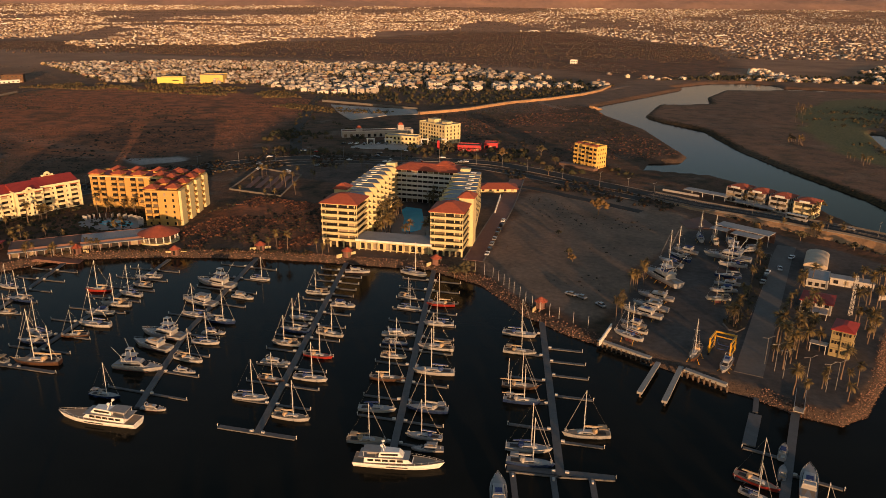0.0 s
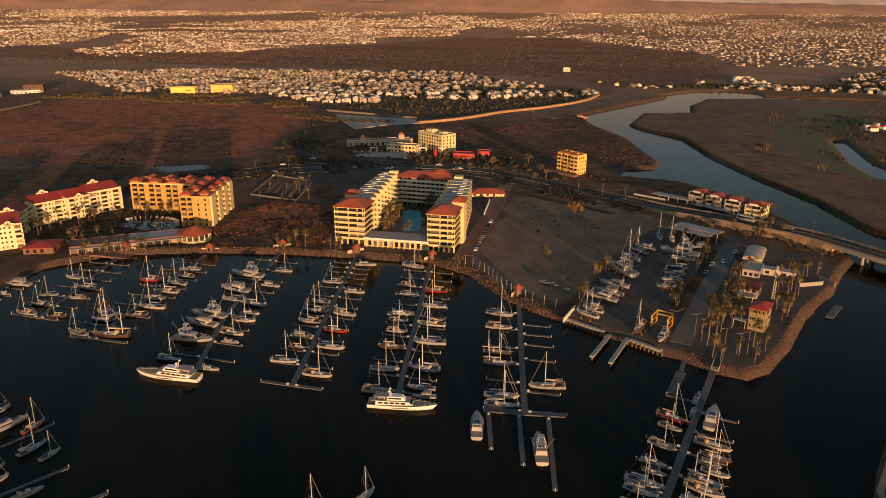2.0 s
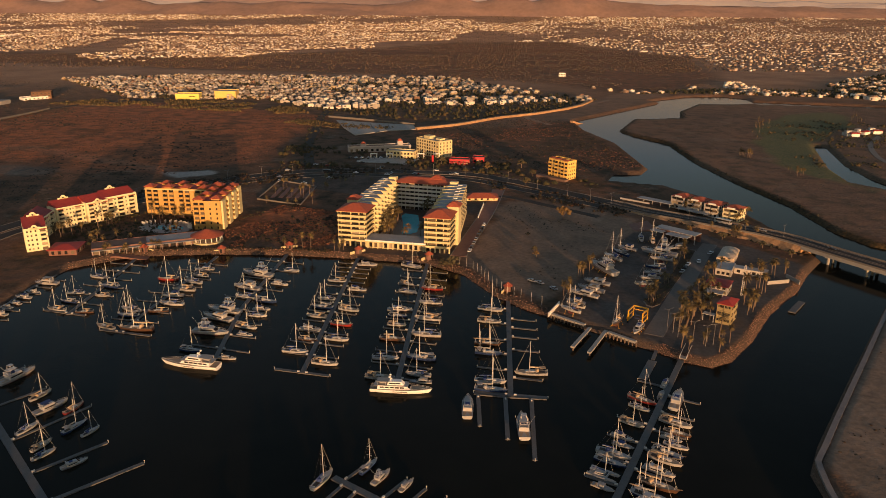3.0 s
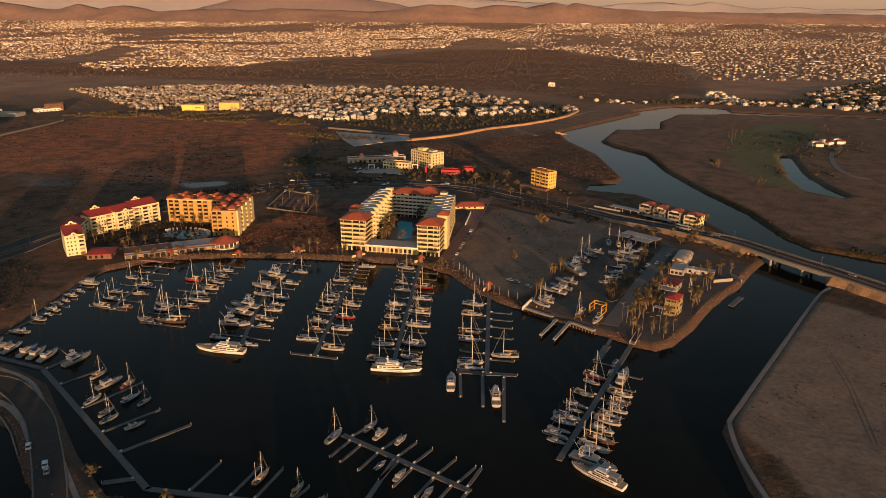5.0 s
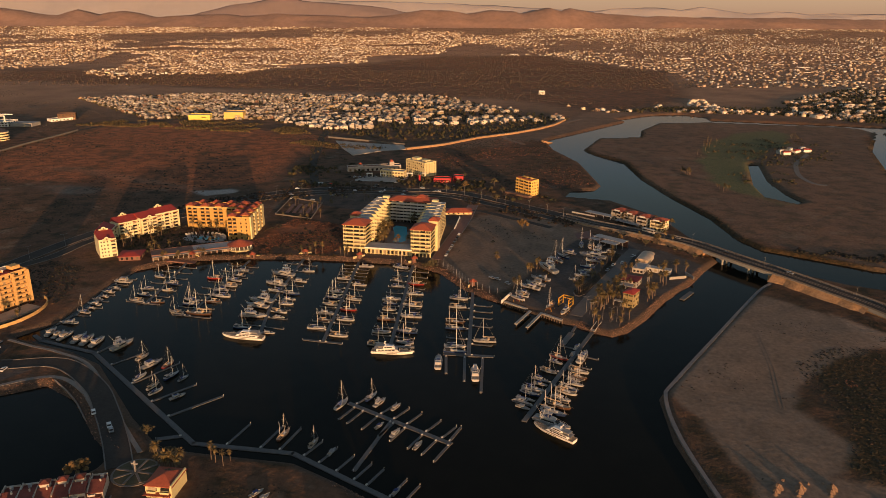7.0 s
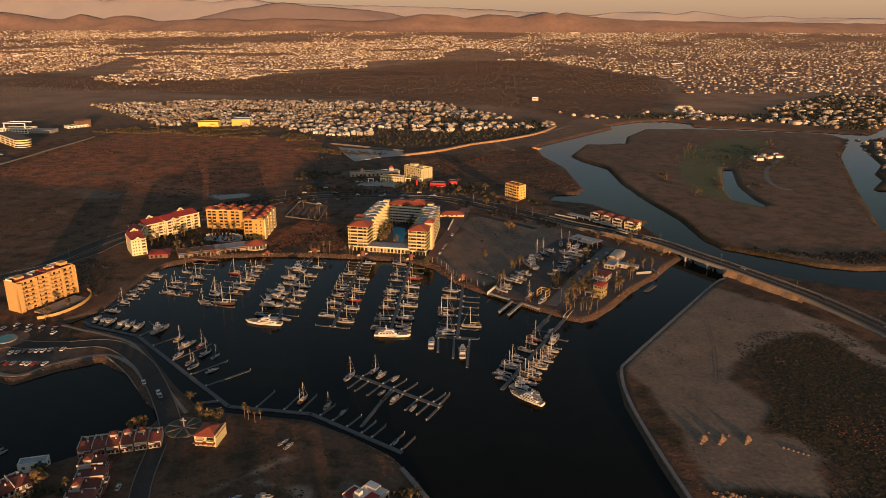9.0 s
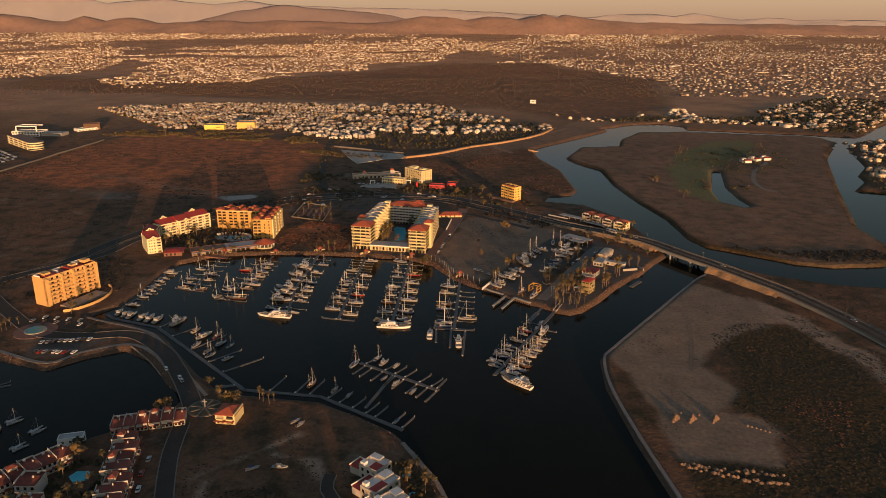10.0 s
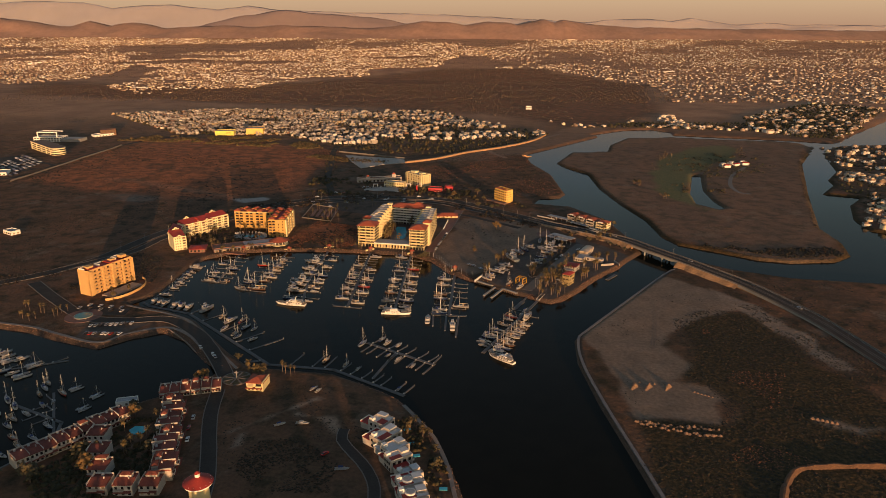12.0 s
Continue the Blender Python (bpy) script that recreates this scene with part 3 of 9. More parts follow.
def ground_mat():
    m = mat("ground", (0.13, 0.085, 0.055), 0.95, scale=0.02)
    n, l = m.node_tree.nodes, m.node_tree.links
    b = n["Principled BSDF"]
    b.inputs["Specular IOR Level"].default_value = 0.15
    tc = n.new("ShaderNodeTexCoord")

    def noise_of(scale, detail=6, rough=0.6):
        t = n.new("ShaderNodeTexNoise")
        t.inputs["Scale"].default_value, t.inputs["Detail"].default_value, t.inputs["Roughness"].default_value = scale, detail, rough
        l.new(tc.outputs["Object"], t.inputs["Vector"])
        return t.outputs[0]

    def ramp(src, lo, hi):
        r = n.new("ShaderNodeMapRange")
        r.inputs[1].default_value, r.inputs[2].default_value = lo, hi
        l.new(src, r.inputs[0])
        return r.outputs[0]

    def mixed(fac, a, c):
        x = n.new("ShaderNodeMix")
        x.data_type = 'RGBA'
        for src, k in ((fac, 0), (a, 6), (c, 7)):
            if isinstance(src, tuple):
                x.inputs[k].default_value = (*src, 1)
            else:
                l.new(src, x.inputs[k])
        return x.outputs[2]

    def masked(key, src, soft=0.35):
        a = n.new("ShaderNodeAttribute")
        a.attribute_name = key
        s = n.new("ShaderNodeMath")
        s.operation = 'MULTIPLY_ADD'
        s.inputs[1].default_value, s.inputs[2].default_value = soft, -soft / 2
        l.new(src, s.inputs[0])
        t = n.new("ShaderNodeMath")
        t.operation, t.use_clamp = 'ADD', True
        l.new(s.outputs[0], t.inputs[0])
        l.new(a.outputs["Fac"], t.inputs[1])
        u = n.new("ShaderNodeMath")
        u.operation, u.use_clamp = 'MULTIPLY', True
        l.new(t.outputs[0], u.inputs[0])
        l.new(a.outputs["Fac"], u.inputs[1])
        return u.outputs[0]

    n_big, n_mid, n_fine, n_tiny = noise_of(0.012), noise_of(0.07), noise_of(0.45, 4), noise_of(2.2, 3)
    col = mixed(ramp(n_big, 0.35, 0.65), (0.19, 0.098, 0.058), (0.105, 0.066, 0.043))
    col = mixed(ramp(n_mid, 0.46, 0.66), col, (0.05, 0.04, 0.023))
    col = mixed(ramp(noise_of(0.03, 8, 0.7), 0.56, 0.7), col, (0.20, 0.145, 0.105))
    dry = mixed(ramp(n_mid, 0.38, 0.62), (0.46, 0.155, 0.066), (0.17, 0.082, 0.043))
    dry = mixed(ramp(noise_of(0.02, 8, 0.7), 0.55, 0.68), dry, (0.085, 0.06, 0.03))
    col = mixed(masked("dry", n_mid), col, dry)
    scrub = mixed(ramp(n_fine, 0.4, 0.66), (0.045, 0.036, 0.018), (0.10, 0.062, 0.03))
    col = mixed(masked("scrub", n_mid), col, scrub)
    green = mixed(ramp(n_fine, 0.35, 0.7), (0.085, 0.12, 0.035), (0.125, 0.125, 0.048))
    col = mixed(masked("green", n_mid), col, green)
    sand = mixed(ramp(n_mid, 0.3, 0.75), (0.325, 0.235, 0.172), (0.235, 0.168, 0.125))
    col = mixed(masked("sand", n_fine, 0.2), col, sand)
    pave = mixed(ramp(n_mid, 0.3, 0.7), (0.13, 0.11, 0.098), (0.075, 0.066, 0.06))
    col = mixed(masked("pave", n_fine, 0.1), col, pave)
    col = mixed(masked("pale", n_mid, 0.5), col, (0.40, 0.36, 0.33))
    rock = mixed(ramp(n_tiny, 0.35, 0.65), (0.145, 0.098, 0.072), (0.065, 0.048, 0.037))
    col = mixed(masked("rock", n_fine, 0.3), col, rock)
    # paler tan that stands for haze over the far ground
    hazed_farland = mixed(ramp(n_big, 0.35, 0.65), (0.46, 0.265, 0.155), (0.30, 0.17, 0.105))
    col = mixed(masked("town", n_big, 0.2), col, hazed_farland)
    tone = mixed(ramp(n_fine, 0.3, 0.7), (0.72, 0.72, 0.72), (1.15, 1.12, 1.08))
    mul = n.new("ShaderNodeMix")
    mul.data_type, mul.blend_type = 'RGBA', 'MULTIPLY'
    mul.inputs[0].default_value = 1.0
    l.new(col, mul.inputs[6])
    l.new(tone, mul.inputs[7])
    l.new(mul.outputs[2], b.inputs["Base Color"])
    bp = n.new("ShaderNodeBump")
    bp.inputs["Strength"].default_value, bp.inputs["Distance"].default_value = 0.8, 0.4
    l.new(n_fine, bp.inputs["Height"])
    wide = n.new("ShaderNodeBump")
    wide.inputs["Strength"].default_value, wide.inputs["Distance"].default_value = 0.7, 1.6
    l.new(noise_of(0.11, 5, 0.65), wide.inputs["Height"])
    wild, part_of = n.new("ShaderNodeAttribute"), n.new("ShaderNodeMath")
    wild.attribute_name = "wild"
    part_of.operation = 'MULTIPLY'
    part_of.inputs[1].default_value = 0.7
    fine_part = n.new("ShaderNodeMath")
    fine_part.operation = 'MULTIPLY_ADD'
    fine_part.inputs[1].default_value, fine_part.inputs[2].default_value = 0.6, 0.12
    l.new(wild.outputs["Fac"], fine_part.inputs[0])
    l.new(fine_part.outputs[0], bp.inputs["Strength"])
    l.new(wild.outputs["Fac"], part_of.inputs[0])
    l.new(part_of.outputs[0], wide.inputs["Strength"])
    l.new(wide.outputs[0], bp.inputs["Normal"])
    l.new(bp.outputs[0], b.inputs["Normal"])
    return m


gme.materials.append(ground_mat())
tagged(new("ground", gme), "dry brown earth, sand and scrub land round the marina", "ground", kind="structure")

bm = bmesh.new()
w = [bm.verts.new((u * UX + s * SX, u * UY + s * SY, 0.0)) for u, s in ((-3600, -900), (3600, -900), (3600, 1750), (-3600, 1750))]
bm.faces.new(w)
tagged(new("water", finish(bm, "water", M_WATER)), "dark still harbour and estuary water", "water", kind="structure")


# ---- distant hills ----
def ridge(name, s0, profile, material, label, depth=420, base=40, seed=0):
    """A range of hills across the view: profile gives (across, height) of its skyline."""
    px, pz = [p[0] for p in profile], [p[1] for p in profile]
    u = np.linspace(-3550, 3550, 240)
    top = np.interp(u, px, pz) + waves(u, u * 0.3, 90, seed) * 2.5 + waves(u, u * 0.1, 30, seed + 1) * 2.5
    vs, qs = [], []
    rows = 9
    for k in range(rows):
        f = k / (rows - 1)
        h = base + (top - base) * math.sin(f * math.pi / 2) ** 1.3
        s = s0 - depth * (1 - f) + waves(u, u * 0 + k * 60, 120, seed + 2) * 25 * (1 - f)
        h = h + waves(u, u * 0 + k * 55, 60, seed + 3) * 9 * math.sin(f * math.pi)
        vs.append(np.stack([u * UX + s * SX, u * UY + s * SY, h], 1))
    vs.append(vs[-1] * [1, 1, 0] + [0, 0, 0])
    v = np.concatenate(vs)
    n_u = len(u)
    for k in range(rows):
        a = np.arange(n_u - 1) + k * n_u
        qs.append(np.stack([a, a + 1, a + n_u + 1, a + n_u], 1))
    me = np_mesh(name, v, np.concatenate(qs), material)
    me.polygons.foreach_set("use_smooth", [True] * len(me.polygons))
    tagged(new(name, me), label, "hills", kind="structure")


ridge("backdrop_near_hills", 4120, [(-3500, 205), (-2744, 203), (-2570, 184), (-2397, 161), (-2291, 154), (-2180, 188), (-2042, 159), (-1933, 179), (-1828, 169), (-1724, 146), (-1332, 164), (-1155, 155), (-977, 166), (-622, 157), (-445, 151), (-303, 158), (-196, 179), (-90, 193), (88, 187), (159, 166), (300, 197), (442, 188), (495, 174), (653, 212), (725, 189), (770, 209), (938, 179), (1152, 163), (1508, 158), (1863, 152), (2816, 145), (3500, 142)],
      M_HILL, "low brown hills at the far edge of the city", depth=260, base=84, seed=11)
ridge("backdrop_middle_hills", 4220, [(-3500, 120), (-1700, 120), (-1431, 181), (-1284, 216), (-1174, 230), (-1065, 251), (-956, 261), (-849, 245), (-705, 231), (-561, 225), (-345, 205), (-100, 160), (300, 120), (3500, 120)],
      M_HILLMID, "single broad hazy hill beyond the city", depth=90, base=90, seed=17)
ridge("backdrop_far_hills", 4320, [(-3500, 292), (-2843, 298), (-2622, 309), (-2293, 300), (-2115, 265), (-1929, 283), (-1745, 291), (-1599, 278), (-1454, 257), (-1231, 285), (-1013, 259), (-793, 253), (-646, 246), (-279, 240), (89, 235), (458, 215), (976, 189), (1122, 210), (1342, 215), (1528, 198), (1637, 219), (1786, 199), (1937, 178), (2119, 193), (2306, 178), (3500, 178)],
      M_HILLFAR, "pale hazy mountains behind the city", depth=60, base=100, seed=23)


# ---- roads, bridge, quays ----
def smooth_path(pts, step=5.0):
    """Points every few metres along a smooth line through the given ones."""
    p = [np.array(q, float) for q in pts]
    p = [2 * p[0] - p[1]] + p + [2 * p[-1] - p[-2]]
    out = []
    for a, b, c, d in zip(p, p[1:], p[2:], p[3:]):
        n = max(2, int(np.linalg.norm(c - b) / step))
        for t in np.arange(n) / n:
            out.append(0.5 * (2 * b + (c - a) * t + (2 * a - 5 * b + 4 * c - d) * t * t + (3 * b - a - 3 * c + d) * t ** 3))
    out.append(p[-2])
    return np.array(out)


def strip(path, width, lift=0.14, thick=0.5, z=None, shift=0.0):
    """A slab that follows a path over the ground."""
    p = path[:, :2]
    d = np.gradient(p, axis=0)
    d /= np.linalg.norm(d, axis=1)[:, None] + 1e-9
    nrm = np.stack([-d[:, 1], d[:, 0]], 1)
    a, b = p + nrm * (shift + width / 2), p + nrm * (shift - width / 2)
    if z is None:
        hz = np.maximum.reduce([land_height(q[:, 0], q[:, 1]) for q in (a, p, b)])
        k = np.ones(5) / 5
        hz = np.maximum(np.convolve(np.pad(hz, 2, mode='edge'), k, 'valid'), hz) + lift
    else:
        hz = np.asarray(z, float)
    bm = bmesh.new()
    rows = []
    for (ax, ay), (bx, by), h in zip(a, b, hz):
        rows.append([bm.verts.new((ax, ay, h)), bm.verts.new((bx, by, h)), bm.verts.new((bx, by, h - thick)), bm.verts.new((ax, ay, h - thick))])
    for r, q in zip(rows, rows[1:]):
        for k in range(4):
            bm.faces.new((r[k], q[k], q[(k + 1) % 4], r[(k + 1) % 4]))
    bm.faces.new(rows[0])
    bm.faces.new(rows[-1][::-1])
    return bm


def road(pts, width, name="road", label="worn grey asphalt road", material=None, lift=0.14, kerbs=True):
    path = smooth_path(pts)
    tagged(new(name, finish(strip(path, width, lift), name, material or M_ASPHALT)), label, "road", kind="structure")
    if kerbs:
        for side in (-1, 1):
            tagged(new("kerb", finish(strip(path, 0.5, lift + 0.15, 0.5, shift=side * (width / 2 + 0.25)), "kerb", M_KERB)), "pale concrete kerb along the road", "kerb", kind="structure")
    return path


M_LANE = mat("dusty_asphalt", (0.155, 0.135, 0.118), 0.9, var=0.25, scale=0.1, bump=0.01)
ROAD_W = [(-420, -300), (-330, -205), (-294, -154), (-272, -122), (-256, -80), (-251, -35), (-243, 12), (-219, 66), (-189, 128), (-150, 168), (-101, 189), (-58, 194), (-5, 196), (32, 180), (80, 148), (112, 127)]
road(ROAD_W, 11)
road([(-268, -112), (-240, -60), (-236, -20), (-226, 20), (-200, 75), (-172, 125), (-140, 152), (-98, 172), (-58, 177), (-8, 179), (26, 164), (72, 136), (104, 116)], 8)
road([(-138, 192), (-182, 300), (-212, 400), (-234, 469), (-256, 556), (-300, 700)], 9, label="straight asphalt avenue through the fields", kerbs=False)
road([(-268, -148), (-225, -177), (-180, -203), (-150, -202), (-122, -194), (-92, -210), (-72, -229), (-54, -249), (-42, -264)], 9, label="asphalt causeway road between basin and lagoon")
road([(-38, -281), (-30, -304), (-20, -325), (-11, -342), (0, -366), (8, -400), (10, -480)], 7, label="narrow asphalt street past the terraced houses")
road([(46, -306), (48, -316), (58, -327), (68, -338), (77, -357), (82, -400)], 5, label="asphalt street beside the waterside villas")
road([(25, -4), (26, 40), (27, 90), (26, 150)], 8, label="brick paved lane beside the hotel", material=M_PAVE)
road([(121, -84), (131, -50), (142, -12), (153, 26), (160, 48)], 8, label="dusty asphalt lane through the boatyard", material=M_LANE, kerbs=False, lift=0.1)
road([(-40, 131), (-8, 133), (32, 131), (66, 112), (98, 92)], 6, label="dirt service road", kerbs=False)
road([(-620, 160), (-575, 215), (-590, 330), (-600, 460), (-560, 560), (-430, 640), (-260, 570)], 8, kerbs=False)
road([(40, 480), (8, 545), (60, 640), (110, 745)], 7, kerbs=False, label="light dirt road along the housing estate", material=M_SOIL)
prom = smooth_path([(-156, -45), (-148, -40.5), (-106, -30), (-66, -23), (-41, -21), (-6, -20), (10, -19.5)])
tagged(new("promenade", finish(strip(prom, 5, 0.35, 1.0), "promenade", M_PAVE)), "red brick waterside promenade", "pavement", kind="structure")

M_WALK = mat("pale_walk_concrete", (0.25, 0.21, 0.18), 0.9, var=0.3, scale=0.3, bump=0.01)
lag = smooth_path([(-236, -223), (-205, -225), (-178, -232), (-146, -238), (-136, -222), (-116, -207), (-93, -216), (-66, -240), (-49, -254)], 4)
tagged(new("footpath", finish(strip(lag, 2.4, 0.12, 0.6), "footpath", M_WALK)), "pale concrete footpath along the lagoon", "path", kind="structure")
basin_walk = smooth_path([(-166, -176), (-150, -180), (-130, -184), (-104, -195), (-60, -236), (-40, -254)], 4)
tagged(new("footpath", finish(strip(basin_walk, 1.8, 0.12, 0.6), "footpath", M_WALK)), "narrow concrete footpath along the marina basin", "path", kind="structure")
for pts in ([(-112, -210), (-94, -221), (-78, -235)], [(-96, -192), (-80, -204), (-66, -217)]):
    p = smooth_path(pts, 3)
    tagged(new("low_wall", finish(strip(p, 0.4, 0.75, 1.4), "low_wall", M_WALK)), "low pale wall along the causeway", "wall", kind="structure")
south_walk = smooth_path([(70, -276), (80, -288), (93, -304), (104, -326), (111, -346), (118, -366)], 4)
tagged(new("footpath", finish(strip(south_walk, 2.0, 0.12, 0.6), "footpath", M_WALK)), "pale waterside path below the villas", "path", kind="structure")

BR = smooth_path([(104, 130, 2.6), (130, 111, 2.9), (150, 98, 3.6), (176, 80, 4.8), (201, 60, 5.9), (228, 28, 6.3), (248.5, 5.5, 6.3), (261, -8.5, 6.1), (276, -26, 5.7), (290, -42, 5.2), (302, -59.5, 4.6), (316, -82, 3.9), (331, -112, 3.2), (351, -168, 2.7), (380, -250, 2.6), (420, -360, 2.6)], 4)
M_RAMP = mat("rough_ramp_facing", (0.48, 0.28, 0.14), 0.95, var=0.55, scale=0.12, bump=0.15, fine=6)
bridge = thing("road_bridge", "concrete road bridge with two piers over the channel", "bridge")
part("deck", strip(BR, 14, z=BR[:, 2], thick=1.9), M_CONCRETE, bridge)
part("carriageway", strip(BR, 12, z=BR[:, 2] + 0.06, thick=0.1), M_ASPHALT, bridge, "asphalt carriageway")
for side in (-1, 1):
    part("parapet", strip(BR, 0.35, z=BR[:, 2] + 0.85, thick=0.9, shift=side * 6.7), M_KERB, bridge, "low concrete parapet")
on = [i for i in range(len(BR)) if BR[i, 0] < 213 and BR[i, 2] > 2.8]
off = [i for i in range(len(BR)) if BR[i, 0] > 246 and BR[i, 0] < 345]
for name, idx in (("west_ramp", on), ("east_ramp", off)):
    seg = BR[idx]
    part("retaining_wall", strip(seg, 13.4, z=seg[:, 2] - 0.1, thick=9.0), M_RAMP, bridge, "rough ochre retaining wall of the ramp")
side_of = np.gradient(BR[:, :2], axis=0)
side_of /= np.linalg.norm(side_of, axis=1)[:, None]


def embankment(x0, x1, label):
    """The rough earth slope that carries the road up to the bridge, on its seaward side."""
    bm, prev = bmesh.new(), None
    for i in [k for k in range(len(BR)) if x0 < BR[k, 0] < x1]:
        rx, ry = side_of[i, 1], -side_of[i, 0]
        lump = 0.5 * math.sin(i * 1.7) + 0.35 * math.sin(i * 4.1)
        row = [bm.verts.new((BR[i, 0] + rx * q, BR[i, 1] + ry * q, z)) for q, z in ((6.9, BR[i, 2] - 0.15), (8.0 + 0.4 * lump, BR[i, 2] * 0.72 + 0.5 + 0.3 * lump), (9.4 + 0.5 * lump, BR[i, 2] * 0.4 + 1.2), (11.4 + lump, 1.8))]
        if prev:
            for a, b, c, d in zip(prev, prev[1:], row[1:], row):
                bm.faces.new((a, b, c, d))
        prev = row
    part("embankment", bm, M_RAMP, bridge, label)


embankment(120, 212, "rough ochre earth slope below the road")
embankment(247, 292, "rough ochre earth slope below the east ramp")
for q, mt, nm, words in ((0.9, M_KERB, "median_kerb", "pale kerb of the median strip"), (-0.9, M_KERB, "median_kerb", "pale kerb of the median strip")):
    part(nm, strip(BR, 0.3, z=BR[:, 2] + 0.22, thick=0.25, shift=q), mt, bridge, words)
for q in (-5.4, 5.4):
    part("lane_line", strip(BR, 0.16, z=BR[:, 2] + 0.075, thick=0.03, shift=q), M_POST, bridge, "worn white edge line")
dirn = Vector((BR[60][0] - BR[50][0], BR[60][1] - BR[50][1])).normalized()
for i, (x, y) in enumerate(((221.5, 35.7), (235.5, 19.8))):
    turn = math.degrees(math.atan2(dirn.y, dirn.x))
    pier = part("pier", boxes((x, y, 4.4, 2.0, 13.4, 1.1, turn), ), M_CONCRETE, bridge, "concrete pier cap")
    for k in (-4.6, 0, 4.6):
        bm = bmesh.new()
        rod(bm, (x - dirn.y * k, y + dirn.x * k, -3.2), (x - dirn.y * k, y + dirn.x * k, 4.0), 0.75, seg=10)
        part("column", bm, M_CONCRETE, pier)

bank = smooth_path([(240, -6), (229, -23), (194.5, -95), (167.5, -152), (161.8, -168), (164.8, -202), (177.8, -252), (196.8, -313), (217, -380)], 5)
tagged(new("bank_path", finish(strip(bank, 1.7, 0.1, 0.8, shift=0.9), "bank_path", mat("pale_bank_stone", (0.20, 0.18, 0.175), 0.9, var=0.3, scale=0.3, bump=0.03))), "pale stone edge path along the east bank", "pavement", kind="structure")
berm = smooth_path([(250, -345), (256, -320), (261, -307), (268, -297), (281, -292), (310, -286), (360, -280)], 4)
bm = bmesh.new()
ring = []
for i, (x, y, *_) in enumerate(berm):
    t = berm[min(i + 1, len(berm) - 1)][:2] - berm[max(i - 1, 0)][:2]
    t = t / np.linalg.norm(t)
    h = 1.7 + 0.4 * math.sin(i * 1.3) + 0.25 * math.sin(i * 3.7)
    ring.append([bm.verts.new((x - t[1] * k * 2.6, y + t[0] * k * 2.6, 1.6 if abs(k) == 1 else 2.0 + h)) for k in (-1, -0.15, 0.2, 1)])
for p, q in zip(ring, ring[1:]):
    for k in range(3):
        bm.faces.new((p[k], p[k + 1], q[k + 1], q[k]))
tagged(new("earth_bank", finish(bm, "earth_bank", M_BERM)), "curved bank of bare orange earth", "earth bank", kind="structure")

# boatyard quay and ramps
quay = thing("boatyard_quay", "timber-faced concrete quay of the boatyard", "quay")
for row in ((85.6, -74.6, 1.9, 18.5, 1.6, 0.9, -31), (108.5, -88.0, 1.9, 13, 1.6, 0.9, -33)):
    part("cap", boxes(row), M_CONCRETE, quay)
for i in range(26):
    t = i / 25
    if 0.44 < t < 0.66:
        continue
    x, y = 77.5 + t * 36.6, -70.6 - t * 21.6
    part("pile", boxes((x, y, 0.3, 0.4, 0.4, 3.4, -31)), M_TRUNK, quay)
for ax, ay, bx, by in ((95.6, -81.5, 89.2, -101.5), (102.2, -82.8, 95.7, -105)):
    rampt = thing("travel_lift_pier", "narrow grey concrete pier of the boat hoist", "pier", group="hoist piers")
    turn = math.degrees(math.atan2(by - ay, bx - ax))
    ln = math.dist((ax, ay), (bx, by))
    part("beam", boxes(((ax + bx) / 2, (ay + by) / 2, 1.75, ln, 1.5, 0.7, turn)), M_CONCRETE, rampt)
    for f in (0.15, 0.5, 0.95):
        part("pile", boxes((ax + (bx - ax) * f, ay + (by - ay) * f, -0.6, 0.5, 0.5, 4.0)), M_TRUNK, rampt)


# ---- docks ----
def dock(name, line, fingers, width=2.0, tee=None):
    """A floating dock along a line; fingers: distance along it, heading, length, width."""
    t = thing("floating_dock", "weathered grey floating dock with finger berths", "dock", group="marina docks")
    pts = [Vector((x, y, 0)) for x, y in line]
    for a, b in zip(pts, pts[1:]):
        d = b - a
        turn = math.degrees(math.atan2(d.y, d.x))
        m = (a + b) / 2
        part("walkway", boxes((m.x, m.y, 0.2, d.length + 0.9, width, 0.4, turn)), M_DOCK, t)
    length = sum((b - a).length for a, b in zip(pts, pts[1:]))
    pile_bm = bmesh.new()
    rod(pile_bm, (0, 0, -3), (0, 0, 0.85), 0.10, seg=5)
    rod(pile_bm, (0, 0, 0.85), (0, 0, 1.1), 0.2, 0.06, seg=6)
    pile_me = finish(pile_bm, "pile", M_POST)
    box_bm = boxes((0, 0, 0.25, 0.9, 0.5, 0.5))
    box_me = finish(box_bm, "dock_box", M_POST)
    for at, head, ln, wd in fingers:
        rest = at
        for a, b in zip(pts, pts[1:]):
            L = (b - a).length
            if rest <= L + 0.01:
                p = a + (b - a) * (rest / L)
                break
            rest -= L
        h = radians(head)
        c = p + Vector((math.cos(h), math.sin(h), 0)) * (ln / 2 + width * 0.3)
        e = p + Vector((math.cos(h), math.sin(h), 0)) * (ln + width * 0.3 + 0.3)
        part("finger", boxes((c.x, c.y, 0.17, ln, wd, 0.32, head)), M_DOCK, t)
        piece("pile", pile_me, t, Matrix.Translation((e.x, e.y, 0)))
        piece("dock_box", box_me, t, Matrix.Translation((p.x + math.cos(h) * 1.6, p.y + math.sin(h) * 1.6, 0.36)) @ Matrix.Rotation(h, 4, 'Z'))
    return t


def both(start, stop, step, ln, turn_l, turn_r, wd=0.75):
    out, k = [], start
    while k <= stop:
        out += [(k, turn_l, ln, wd), (k, turn_r, ln, wd)]
        k += step
    return out


